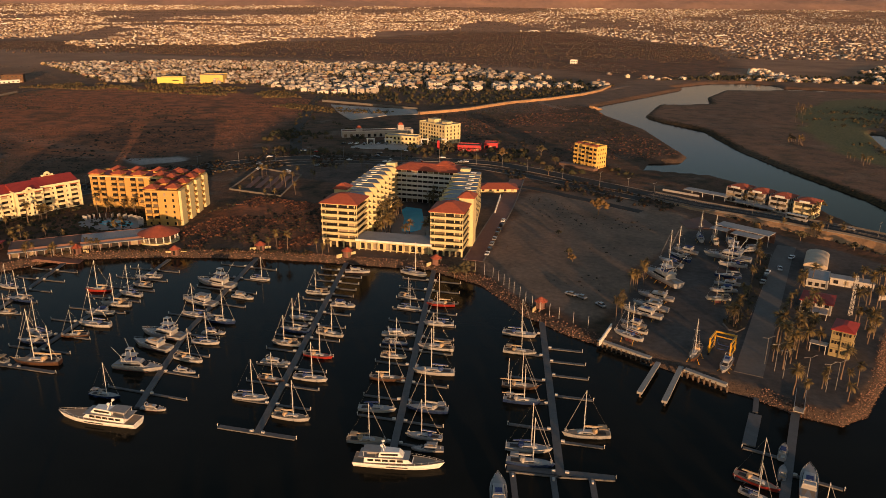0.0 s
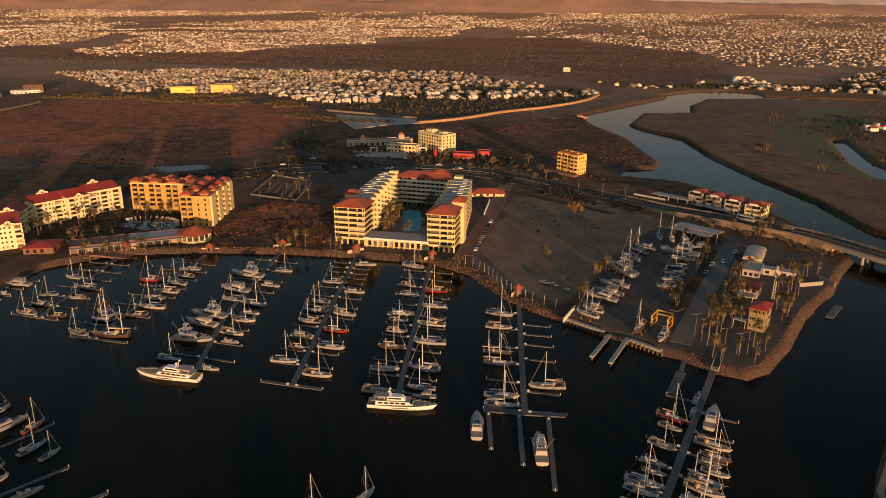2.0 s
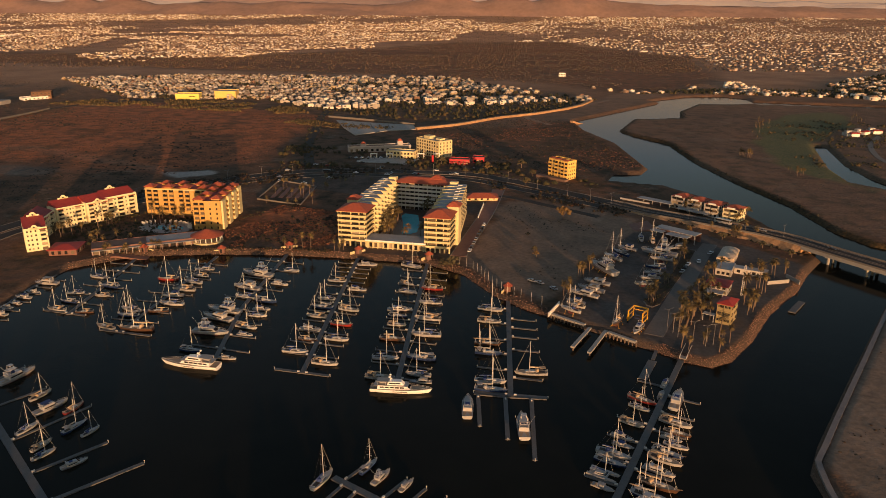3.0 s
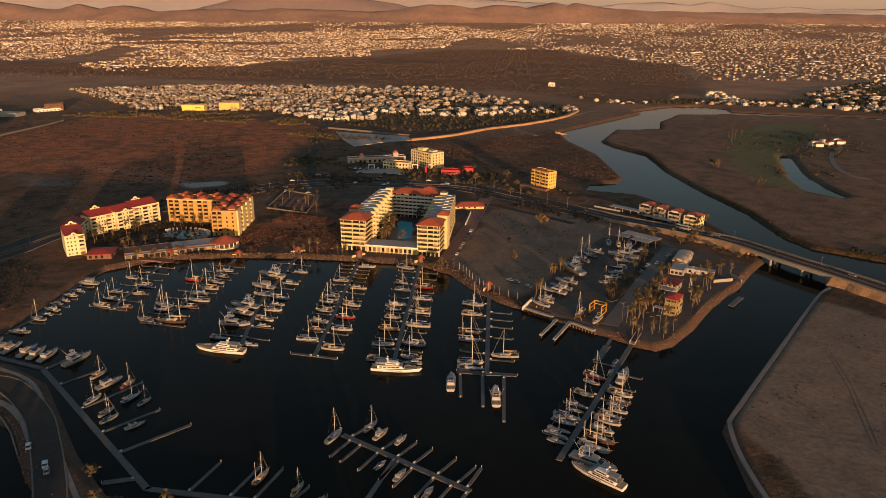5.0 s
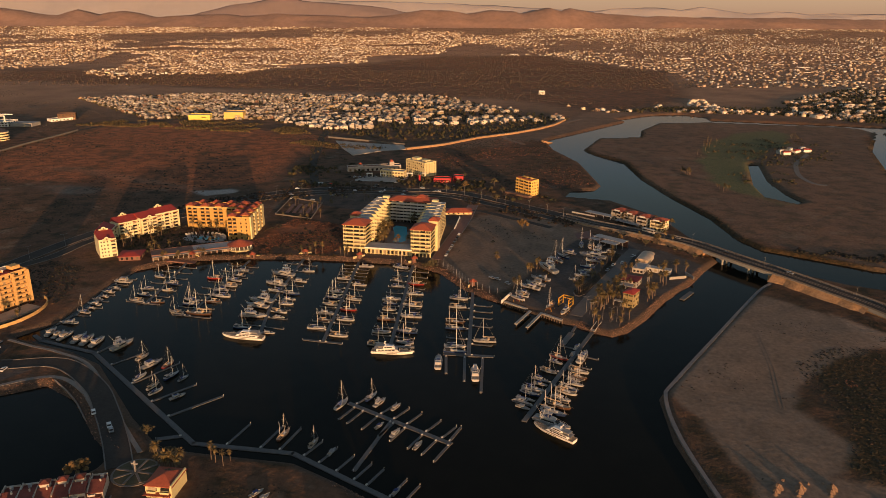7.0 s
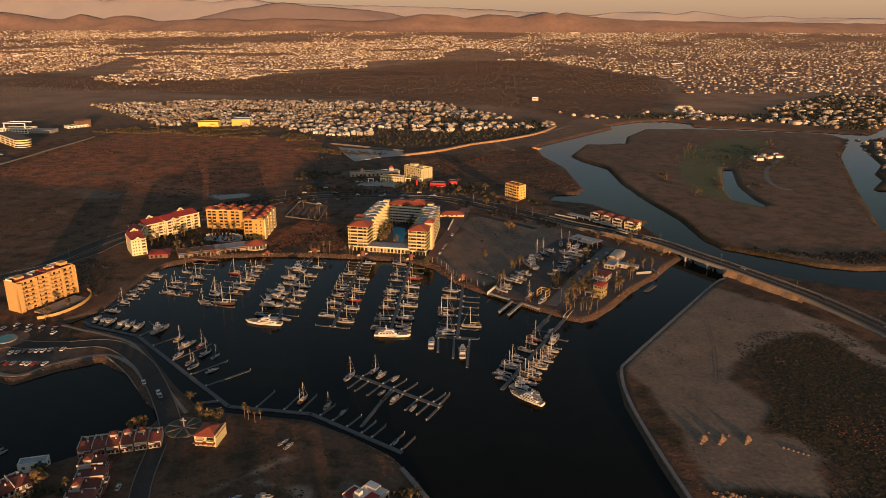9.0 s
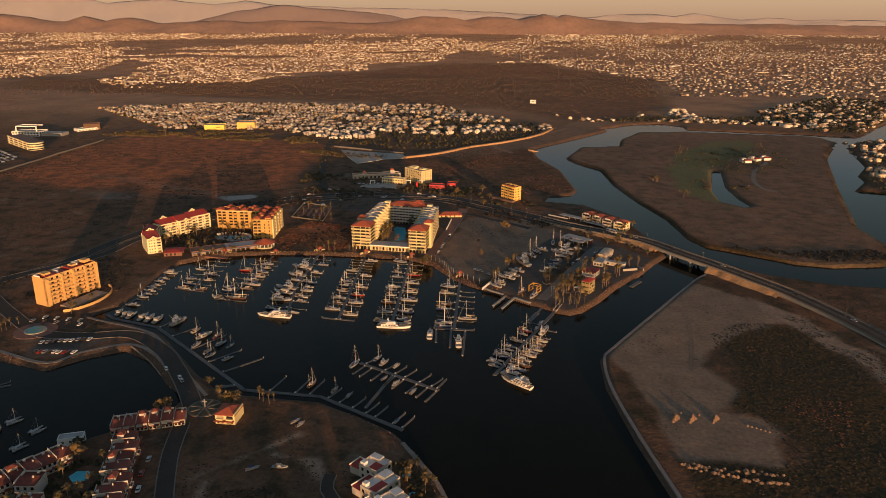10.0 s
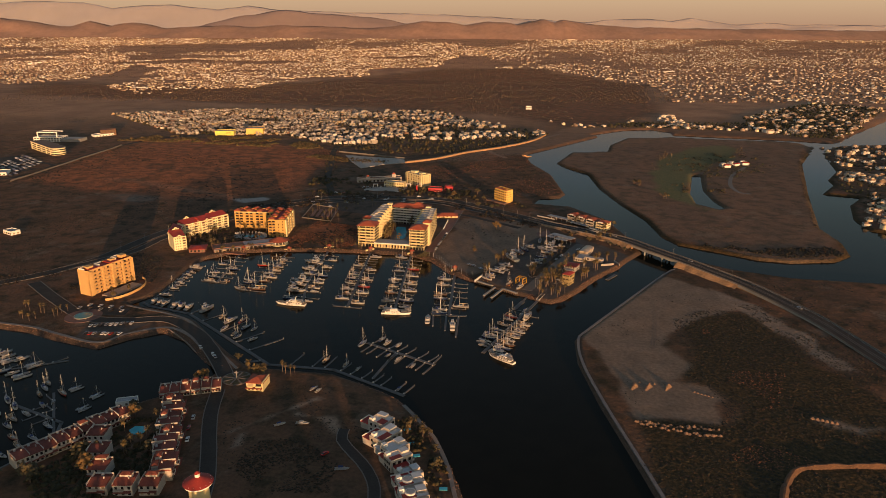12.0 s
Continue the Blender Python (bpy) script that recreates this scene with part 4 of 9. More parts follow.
dock("a", [(-144, -38), (-134, -82), (-128, -113)], both(12, 66, 10.5, 10, 179, -1) + [(76, 176, 13, 1.4), (76, -4, 8, 1.4)], 1.7)
dock("b", [(-103, -28), (-98, -80), (-94.5, -125)], both(12, 88, 10.5, 10.5, 179, -1) + [(97, 178, 9, 1.4), (97, -2, 14, 1.4)], 1.7)
dock("c", [(-68, -14), (-57, -92), (-44.5, -137)], both(14, 118, 13, 12, 176, -4), 1.9)
dock("d", [(-28, -14), (-7.4, -141.5)], both(9, 44, 6.5, 8.5, 178, -2) + both(52, 122, 10.5, 10.5, 178, -2) + [(129, 178, 10.5, 1.5), (129, -2, 10, 1.5)], 1.9)
dock("e", [(10.2, -14), (28.6, -141)], both(12, 126, 10.3, 11, 178, -2) + [], 1.9)
dock("f", [(58, -54), (69.7, -142)], [(k, 178, 11.5, 1.0) for k in (12, 28, 44, 57, 70)] + [(k, -1, 11, 1.0) for k in (22, 31, 40, 52, 75)]
     + [(88, 183, 12, 2.0), (88, 3, 12, 2.0)], 2.0)
dock("f2", [(57.5, -143.5), (69.6, -143), (81.8, -141.6)], [(1, -79, 20, 1.4), (10.5, -81, 26, 1.4), (19.5, -83, 36, 1.4)], 0.3)
dock("g", [(131, -99), (102.8, -198)], [(k, -18, 11, 1.0) for k in (32, 44, 56, 68, 80)] + [(k, 162, 10, 1.0) for k in (26, 40, 54, 66, 78, 90)], 2.2)
dock("g2", [(124.2, -83), (120, -102)], [], 1.4)
dock("g3", [(119.6, -104), (115.4, -119)], [], 3.2)
dock("h", [(26, -199), (75.5, -221.2)], [(k, 66, 11, 1.0) for k in (3, 17, 24, 31, 41, 49)] + [(53, 76, 12, 1.2)] + [(k, -108, 12, 1.0) for k in (4, 9, 17, 26, 32, 41, 48)] + [(54, -106, 13, 1.2)] + [(24, -97, 37, 1.7)], 2.2)
dock("i", [(-160, -165), (-152, -170), (-116, -177), (-25, -241.5), (16.5, -240), (66.5, -262.5)],
     [(48, 76, 18, 1.6), (66, 62, 18, 1.0), (92, 66, 26, 1.0), (114, 58, 22, 1.2), (131, 55, 26, 1.4), (150, 205, 10, 2.2)]
     + [(k, 82, 17, 1.1) for k in (171, 185, 193)] + [(k, 72, 12, 1.0) for k in (204, 212, 221, 230, 236, 247, 253)], 2.3)
dock("w", [(-167, -72), (-166, -96), (-157, -128), (-158, -150)], [(k, 2, 9, 0.9) for k in (6, 16, 24, 34, 44, 54, 66)], 1.3)
dock("l", [(-105, -372), (-96, -343), (-104, -327), (-142, -316)], [(66, 60, 8, 0.8), (58, -120, 8, 0.8), (74, 60, 8, 0.8), (66, -120, 8, 0.8)], 1.8)
dock("l2", [(-100, -338), (-130, -300)], [(14, 150, 9, 0.8), (26, 150, 9, 0.8), (38, 150, 9, 0.8)], 1.4)
dock("l3", [(-150, -262), (-195, -292)], [(10, 60, 10, 0.9), (24, 60, 10, 0.9), (38, 60, 10, 0.9)], 1.6)


# ---- boats ----
def hull_bm(L, B, F, stern=0.72, draft=0.45, rake=0.08, n=11):
    """A boat's hull, bow towards +x, waterline at z 0."""
    bm = bmesh.new()
    rows = []
    for i in range(n):
        t = i / (n - 1)
        x = -L / 2 + L * t
        wide = (stern + (1 - stern) * math.sin(min(1, t / 0.45) * math.pi / 2)) if t < 0.45 else math.cos(((t - 0.45) / 0.55) ** 1.55 * math.pi / 2)
        b = max(0.02, B / 2 * wide)
        sheer = F * (1.0 + 0.42 * max(0, t - 0.3) ** 1.5 + 0.06 * (1 - t))
        xs = x + rake * L * (t ** 4)
        keel = -draft * (1 - 0.8 * t ** 5)
        rows.append([bm.verts.new(p) for p in ((xs, b, sheer), (x + rake * L * 0.5 * t ** 4, b * 0.93, sheer * 0.45), (x, b * 0.72, -0.02 - 0.1 * draft), (x - 0.01 * L, 0, keel),
                                               (x, -b * 0.72, -0.02 - 0.1 * draft), (x + rake * L * 0.5 * t ** 4, -b * 0.93, sheer * 0.45), (xs, -b, sheer))])
    for r, q in zip(rows, rows[1:]):
        for k in range(6):
            bm.faces.new((r[k], r[k + 1], q[k + 1], q[k]))
    bm.faces.new(rows[0])
    return bm, [(r[0].co.copy(), r[6].co.copy()) for r in rows]


def deck_bm(edge, drop=0.06):
    bm = bmesh.new()
    rows = [(bm.verts.new(a - Vector((0, a.y * 0.03, drop))), bm.verts.new(Vector((a.x, 0, a.z - drop + 0.04))), bm.verts.new(b - Vector((0, b.y * 0.03, drop)))) for a, b in edge]
    for r, q in zip(rows, rows[1:]):
        bm.faces.new((r[0], r[1], q[1], q[0]))
        bm.faces.new((r[1], r[2], q[2], q[1]))
    return bm


def rub_rail(edge, r=0.06):
    bm = bmesh.new()
    for (a, b), (c, d) in zip(edge, edge[1:]):
        rod(bm, a, c, r, seg=4)
        rod(bm, b, d, r, seg=4)
    return bm


def wedge(x0, x1, b0, b1, z0, z1, front=0.5, back=0.1, inset=0.15):
    """A cabin with sloping ends and sides: rear x0 to front x1, half widths, bottom to top."""
    bm = bmesh.new()
    lo = [bm.verts.new(p) for p in ((x0, -b0, z0), (x1, -b1, z0), (x1, b1, z0), (x0, b0, z0))]
    hi = [bm.verts.new(p) for p in ((x0 + back, -b0 + inset, z1), (x1 - front, -b1 + inset, z1), (x1 - front, b1 - inset, z1), (x0 + back, b0 - inset, z1))]
    bm.faces.new(hi)
    bm.faces.new(lo[::-1])
    for i in range(4):
        bm.faces.new((lo[i], lo[(i + 1) % 4], hi[(i + 1) % 4], hi[i]))
    bmesh.ops.bevel(bm, geom=list(bm.edges), offset=0.07, segments=1, affect='EDGES')
    return bm


def sail_boat(v, ashore=False):
    L, B = 10.0, 3.2
    hull_m, cover, deck_m, words = [(M_HULL, M_COVERB, M_DECKW, "white sailing yacht with blue sail cover"), (M_HULL, M_COVERT, M_DECK, "white sailing yacht with tan sail cover"),
                                    (M_HULL_R, M_COVERT, M_DECK, "red-hulled sailing yacht with tan cover"), (M_HULL_B, M_COVERG, M_DECKW, "dark blue sailing yacht with grey cover"),
                                    (M_HULL_D, M_COVERT, M_DECK, "varnished wooden sailing yacht")][v % 5]
    t = thing("sailing_yacht", words + (" propped ashore in the boatyard" if ashore else " moored at a dock"), "sailboat", group="yachts ashore" if ashore else "moored boats")
    up = 1.9 if ashore else 0.0
    root = t
    bm, edge = hull_bm(L, B, 1.05, 0.66)
    off = Matrix.Translation((0, 0, up))

    def add(name, b, material, label="", smooth=False):
        bmesh.ops.transform(b, matrix=off, verts=b.verts)
        return part(name, b, material, root, label, smooth)

    hull = add("hull", bm, hull_m)
    add("deck", deck_bm(edge), deck_m)
    cabin = add("cabin", wedge(-1.6, 2.6, 1.05, 0.65, 0.95, 1.62, 0.9, 0.15, 0.2), M_HULL)
    for s in (-1, 1):
        w = add("cabin_window", boxes((0.1, s * 0.9, 1.32, 2.2, 0.08, 0.2, -s * 5)), M_GLASS)
    # dark slab level with the deck, painting the shade of a well
    add("cockpit", boxes((-2.9, 0, 1.02, 2.2, 1.5, 0.16)), M_SHADE, "dark cockpit well")
    bm = bmesh.new()
    rod(bm, (-1.5, 0, 1.4), (-1.4, 0, 2.25), 0.75, 0.55, seg=8)
    bmesh.ops.scale(bm, vec=(1, 1.5, 1), verts=bm.verts)
    add("spray_hood", bm, cover, "canvas spray hood")
    mast_h = (13.8, 12.8, 14.4, 13.4, 13.0)[v % 5]
    bm = bmesh.new()
    rod(bm, (0.9, 0, 1.5), (0.9, 0, mast_h), 0.11, 0.085, seg=6)
    for h, w in ((mast_h * 0.42, 1.3), (mast_h * 0.7, 1.0)):
        rod(bm, (0.9, -w, h), (0.9, w, h), 0.04, seg=4)
    add("mast", bm, M_ALU)
    bm = bmesh.new()
    rod(bm, (0.8, 0, 2.7), (-3.4, 0, 2.6), 0.09, seg=6)
    add("boom", bm, M_ALU)
    bm = bmesh.new()
    rod(bm, (0.7, 0, 2.95), (-3.2, 0, 2.78), 0.26, 0.16, seg=6)
    add("sail_cover", bm, cover)
    bm = bmesh.new()
    rod(bm, (0.9, 0, mast_h), (5.2, 0, 1.45), 0.05, seg=4)
    add("furled_foresail", bm, M_COVERG)
    bm = bmesh.new()
    for q in ((-4.9, 0, 1.1), (0.7, 1.5, 1.1), (0.7, -1.5, 1.1)):
        rod(bm, (0.9, 0, mast_h * 0.99), q, 0.012, seg=3)
    add("rigging", bm, M_WIRE)
    bm = bmesh.new()
    for x in (4.6, 4.9):
        rod(bm, (x, -0.4, 1.4), (x, -0.4, 2.0), 0.03, seg=4)
        rod(bm, (x, 0.4, 1.4), (x, 0.4, 2.0), 0.03, seg=4)
    rod(bm, (4.6, -0.4, 2.0), (5.2, 0, 2.0), 0.03, seg=4)
    rod(bm, (4.6, 0.4, 2.0), (5.2, 0, 2.0), 0.03, seg=4)
    rod(bm, (-4.8, -1, 1.1), (-4.8, -1, 1.9), 0.03, seg=4)
    rod(bm, (-4.8, 1, 1.1), (-4.8, 1, 1.9), 0.03, seg=4)
    rod(bm, (-4.8, -1, 1.9), (-4.8, 1, 1.9), 0.03, seg=4)
    add("pulpit_rail", bm, M_ALU)
    if v % 2:
        add("bimini", wedge(-4.2, -2.2, 1.1, 1.1, 2.72, 2.86, 0.1, 0.1, 0.1), cover, "canvas bimini top")
    if ashore:
        part("keel", wedge(-1.3, 1.2, 0.2, 0.16, 0.05, 1.6, -0.4, 0.3, 0.02), M_ANTIF, t, "dull red keel")
        for x in (-2.4, 1.9):
            for s in (-1, 1):
                bm = bmesh.new()
                rod(bm, (x, s * 1.9, 0), (x, s * 1.15, 1.75), 0.07, seg=5)
                box(bm, x, s * 1.9, 0.05, 0.5, 0.5, 0.1)
                part("stand", bm, M_STEELY, t, "steel boat stand")
    return t


def two_master(v):
    t = sail_boat(4 if v % 2 == 0 else 3)
    tagged(t, "two-masted ketch with dark hull moored at a dock", "sailboat")
    bm = bmesh.new()
    rod(bm, (-3.1, 0, 1.2), (-3.1, 0, 10.5), 0.11, 0.08, seg=6)
    part("mizzen_mast", bm, M_ALU, t)
    bm = bmesh.new()
    rod(bm, (-3.2, 0, 2.9), (-5.4, 0, 2.85), 0.18, seg=6)
    part("mizzen_cover", bm, M_COVERT, t)
    bm = bmesh.new()
    rod(bm, (5.2, 0, 1.4), (6.6, 0, 1.8), 0.09, 0.05, seg=5)
    part("bowsprit", bm, M_DECK, t)
    return t


def motor_yacht(v, ashore=False):
    L, B = 12.0, 3.9
    t = thing("motor_yacht", "white flybridge motor cruiser" + (" propped ashore in the boatyard" if ashore else " moored at a dock"), "motorboat", group="yachts ashore" if ashore else "moored boats")
    up = 1.3 if ashore else 0.0
    off = Matrix.Translation((0, 0, up))

    def add(name, b, material, label="", smooth=False, under=None):
        bmesh.ops.transform(b, matrix=off, verts=b.verts)
        return part(name, b, material, under or t, label, smooth)

    bm, edge = hull_bm(L, B, 1.35, 0.88, 0.5, 0.06)
    add("hull", bm, M_HULL)
    add("deck", deck_bm(edge, 0.05), M_DECKW)
    add("waterline_stripe", boxes((-0.6, 1.83, 0.22, 8.4, 0.06, 0.16), (-0.6, -1.83, 0.22, 8.4, 0.06, 0.16)), M_HULL_B if v % 2 else M_ANTIF)
    add("deckhouse", wedge(-3.2, 3.0, 1.62, 1.1, 1.3, 2.75, 1.7, 0.1, 0.22), M_HULL)
    for s in (-1, 1):
        add("side_window", boxes((-0.6, s * 1.43, 2.1, 4.2, 0.16, 0.55, -s * 4)), M_GLASS)
    bm = bmesh.new()
    vs = [bm.verts.new(p) for p in ((2.62, -0.98, 1.78), (2.62, 0.98, 1.78), (1.6, 0.92, 2.6), (1.6, -0.92, 2.6))]
    bm.faces.new(vs)
    bmesh.ops.solidify(bm, geom=list(bm.faces), thickness=-0.08)
    add("windscreen", bm, M_GLASS)
    add("flybridge", wedge(-3.6, 1.6, 1.5, 1.15, 2.76, 3.35, 0.5, 0.1, 0.1), M_HULL)
    add("flybridge_seat", boxes((-1.2, 0, 3.5, 1.6, 1.5, 0.3)), M_COVERT if v % 3 else M_COVERB)
    add("cockpit", boxes((-4.6, 0, 1.33, 2.2, 2.7, 0.14)), M_DECK, "teak cockpit sole")
    bm = bmesh.new()
    for s in (-1, 1):
        rod(bm, (-3.1, s * 1.35, 3.3), (-3.5, s * 1.2, 4.6), 0.1, seg=5)
    rod(bm, (-3.5, -1.25, 4.6), (-3.5, 1.25, 4.6), 0.12, seg=5)
    add("radar_arch", bm, M_HULL)
    bm = bmesh.new()
    rod(bm, (-3.5, 0, 4.65), (-3.5, 0, 4.9), 0.32, seg=8)
    add("radar_dome", bm, M_HULL)
    if v % 2:
        add("bimini", wedge(-3.2, 0.6, 1.3, 1.2, 4.45, 4.58, 0.1, 0.1, 0.1), M_COVERG if v % 3 else M_COVERB, "canvas bimini top")
        bm = bmesh.new()
        for x in (-3.0, 0.4):
            for s in (-1, 1):
                rod(bm, (x, s * 1.2, 3.3), (x, s * 1.2, 4.5), 0.04, seg=4)
        add("bimini_frame", bm, M_ALU)
    bm = bmesh.new()
    for (a, b), (c, d) in zip(edge[5:], edge[6:]):
        for p, q in ((a, c), (b, d)):
            rod(bm, p * 0.97 + Vector((0, 0, 0.65)), q * 0.97 + Vector((0, 0, 0.65)), 0.03, seg=4)
            rod(bm, p * 0.97, p * 0.97 + Vector((0, 0, 0.65)), 0.03, seg=4)
    add("bow_rail", bm, M_ALU)
    if ashore:
        for x in (-3.6, 0, 3.2):
            part("keel_block", boxes((x, 0, 0.45, 0.5, 1.2, 0.9)), M_TRUNK, t, "timber keel block")
            for s in (-1, 1):
                bm = bmesh.new()
                rod(bm, (x, s * 2.2, 0), (x, s * 1.3, 1.3), 0.07, seg=5)
                part("stand", bm, M_STEELY, t, "steel boat stand")
    return t


def sport_fisher(v, ashore=False):
    t = motor_yacht(0, ashore)
    tagged(t, "white sport fishing yacht with tall tower" + (" ashore" if ashore else " moored at a dock"), "motorboat")
    up = 1.3 if ashore else 0.0
    bm = bmesh.new()
    for sx in (-2.6, -0.6):
        for s in (-1, 1):
            rod(bm, (sx, s * 1.2, 3.3 + up), (-1.5 + (sx + 1.6) * 0.5, s * 0.7, 7.2 + up), 0.05, seg=5)
    for h, w in ((5.2, 1.0), (7.2, 0.72)):
        rod(bm, (-2.2, -w, h + up), (-2.2, w, h + up), 0.05, seg=4)
        rod(bm, (-0.9, -w, h + up), (-0.9, w, h + up), 0.05, seg=4)
    part("tuna_tower", bm, M_ALU, t)
    part("hard_top", wedge(-3.1, 0.2, 1.3, 1.1, 5.1 + up, 5.26 + up, 0.1, 0.1, 0.1), M_HULL, t)
    part("tower_platform", boxes((-1.5, 0, 7.25 + up, 1.5, 1.5, 0.12)), M_HULL, t)
    for s in (-1, 1):
        bm = bmesh.new()
        rod(bm, (-1.8, s * 1.5, 2.9 + up), (-4.4, s * 2.9, 9.2 + up), 0.05, 0.025, seg=4)
        part("outrigger", bm, M_ALU, t)
    return t


def big_yacht(v):
    L, B = 22.0, 5.6
    t = thing("large_motor_yacht", "large white two-deck motor yacht moored across a dock end", "yacht", group="moored boats")
    bm, edge = hull_bm(L, B, 2.0, 0.9, 0.8, 0.07, 15)
    part("hull", bm, M_YACHT, t)
    part("main_deck", deck_bm(edge, 0.08), M_DECK, t)
    part("rub_rail", rub_rail(edge, 0.08), M_COVERG, t)
    sal = part("saloon", wedge(-8.2, 4.6, 2.3, 1.7, 1.9, 4.1, 2.0, 0.2, 0.2), M_YACHT, t)
    for s in (-1, 1):
        for i in range(5):
            part("saloon_window", boxes((-6.4 + i * 1.9, s * (2.13 - 0.06 * max(0, i - 1)), 3.15, 1.5, 0.12, 0.75, -s * 2.5)), M_GLASS, sal)
        part("hull_window", boxes((0.5, s * 2.74, 1.25, 5.5, 0.1, 0.28, -s * 1.5)), M_GLASS, t)
    bm = bmesh.new()
    f = bm.faces.new([bm.verts.new(p) for p in ((4.2, -1.55, 2.7), (4.2, 1.55, 2.7), (2.9, 1.45, 3.9), (2.9, -1.45, 3.9))])
    bmesh.ops.solidify(bm, geom=[f], thickness=-0.1)
    part("windscreen", bm, M_GLASS, t)
    part("upper_deck", boxes((-3.0, 0, 4.2, 13.0, 4.5, 0.18)), M_DECKW, t)
    wh = part("wheelhouse", wedge(-4.4, 2.0, 1.8, 1.4, 4.3, 6.1, 1.2, 0.2, 0.2), M_YACHT, t)
    for s in (-1, 1):
        part("wheelhouse_window", boxes((-1.6, s * 1.62, 5.3, 4.4, 0.12, 0.65, -s * 2.5)), M_GLASS, wh)
    part("sun_canopy", wedge(-8.6, -3.8, 2.0, 1.9, 6.05, 6.25, 0.1, 0.1, 0.1), M_COVERG, t, "pale canvas sun canopy")
    for x in (-8.2, -5.0):
        for s in (-1, 1):
            bm = bmesh.new()
            rod(bm, (x, s * 1.8, 4.3), (x, s * 1.8, 6.1), 0.06, seg=4)
            part("canopy_post", bm, M_ALU, t)
    bm = bmesh.new()
    rod(bm, (-3.0, -1.0, 6.1), (-3.6, -0.5, 8.2), 0.12, seg=5)
    rod(bm, (-3.0, 1.0, 6.1), (-3.6, 0.5, 8.2), 0.12, seg=5)
    rod(bm, (-3.6, -1.4, 8.2), (-3.6, 1.4, 8.2), 0.1, seg=5)
    part("radar_mast", bm, M_YACHT, t)
    for s in (-1, 1):
        bm = bmesh.new()
        bmesh.ops.create_icosphere(bm, subdivisions=1, radius=0.5, matrix=Matrix.Translation((-3.6, s * 1.1, 8.6)))
        part("satellite_dome", bm, M_YACHT, t)
    bm = bmesh.new()
    for (a, b), (c, d) in zip(edge[6:], edge[7:]):
        for p, q in ((a, c), (b, d)):
            rod(bm, p * 0.97 + Vector((0, 0, 0.8)), q * 0.97 + Vector((0, 0, 0.8)), 0.04, seg=4)
            rod(bm, p * 0.97, p * 0.97 + Vector((0, 0, 0.8)), 0.04, seg=4)
    part("bow_rail", bm, M_ALU, t)
    part("tender", wedge(-7.6, -4.6, 0.7, 0.3, 4.3, 5.0, 0.5, 0.1, 0.1), M_COVERG, t, "grey tender on the upper deck")
    return t


def catamaran(v):
    t = thing("sailing_catamaran", "white sailing catamaran moored at a dock", "catamaran", group="moored boats")
    for s in (-1, 1):
        bm, edge = hull_bm(10.5, 1.5, 1.3, 0.8)
        bmesh.ops.translate(bm, vec=(0, s * 2.4, 0), verts=bm.verts)
        part("hull", bm, M_HULL, t)
        b2 = deck_bm(edge)
        bmesh.ops.translate(b2, vec=(0, s * 2.4, 0), verts=b2.verts)
        part("hull_deck", b2, M_DECKW, t)
    part("bridge_deck", boxes((-1.2, 0, 1.15, 7.0, 4.2, 0.35)), M_DECKW, t)
    part("cabin", wedge(-2.6, 2.0, 2.0, 1.5, 1.3, 2.5, 1.2, 0.2, 0.3), M_HULL, t)
    part("cabin_window", wedge(-1.9, 1.9, 1.93, 1.45, 1.75, 2.15, 0.4, 0.05, 0.1), M_GLASS, t)
    part("bimini", wedge(-4.6, -2.5, 1.6, 1.6, 2.9, 3.05, 0.1, 0.1, 0.1), M_HULL, t)
    bm = bmesh.new()
    rod(bm, (1.0, 0, 2.4), (1.0, 0, 14.5), 0.14, 0.1, seg=6)
    part("mast", bm, M_ALU, t)
    bm = bmesh.new()
    rod(bm, (0.9, 0, 3.5), (-4.2, 0, 3.4), 0.25, 0.18, seg=6)
    part("sail_cover", bm, M_COVERB, t)
    for q in ((4.8, 0, 1.4), (-3.6, 2.6, 1.3), (-3.6, -2.6, 1.3)):
        bm = bmesh.new()
        rod(bm, (1.0, 0, 14.3), q, 0.025, seg=4)
        part("stay", bm, M_WIRE, t)
    return t


def open_boat(v):
    t = thing("open_boat", "small open motorboat with canvas cover at a dock" if v % 2 else "small white open motorboat at a dock", "motorboat", group="moored boats")
    bm, edge = hull_bm(7.0, 2.4, 0.85, 0.85, 0.3)
    part("hull", bm, M_HULL, t)
    part("deck", deck_bm(edge, 0.25), M_DECKW, t)
    part("console", wedge(-0.9, 0.6, 0.5, 0.4, 0.75, 1.55, 0.3, 0.05, 0.08), M_HULL, t)
    part("canopy", wedge(-1.6, 0.9, 0.95, 0.9, 2.2, 2.3, 0.1, 0.1, 0.05), M_COVERB if v % 2 else M_COVERG, t)
    bm = bmesh.new()
    for x in (-1.3, 0.6):
        for s in (-1, 1):
            rod(bm, (x, s * 0.8, 0.7), (x, s * 0.8, 2.25), 0.035, seg=4)
    part("canopy_frame", bm, M_ALU, t)
    part("outboard", boxes((-3.6, 0, 0.75, 0.5, 0.5, 1.0)), M_SHADE, t, "black outboard motor")
    part("bench", boxes((-2.2, 0, 0.8, 0.5, 1.7, 0.35)), M_COVERT, t)
    return t


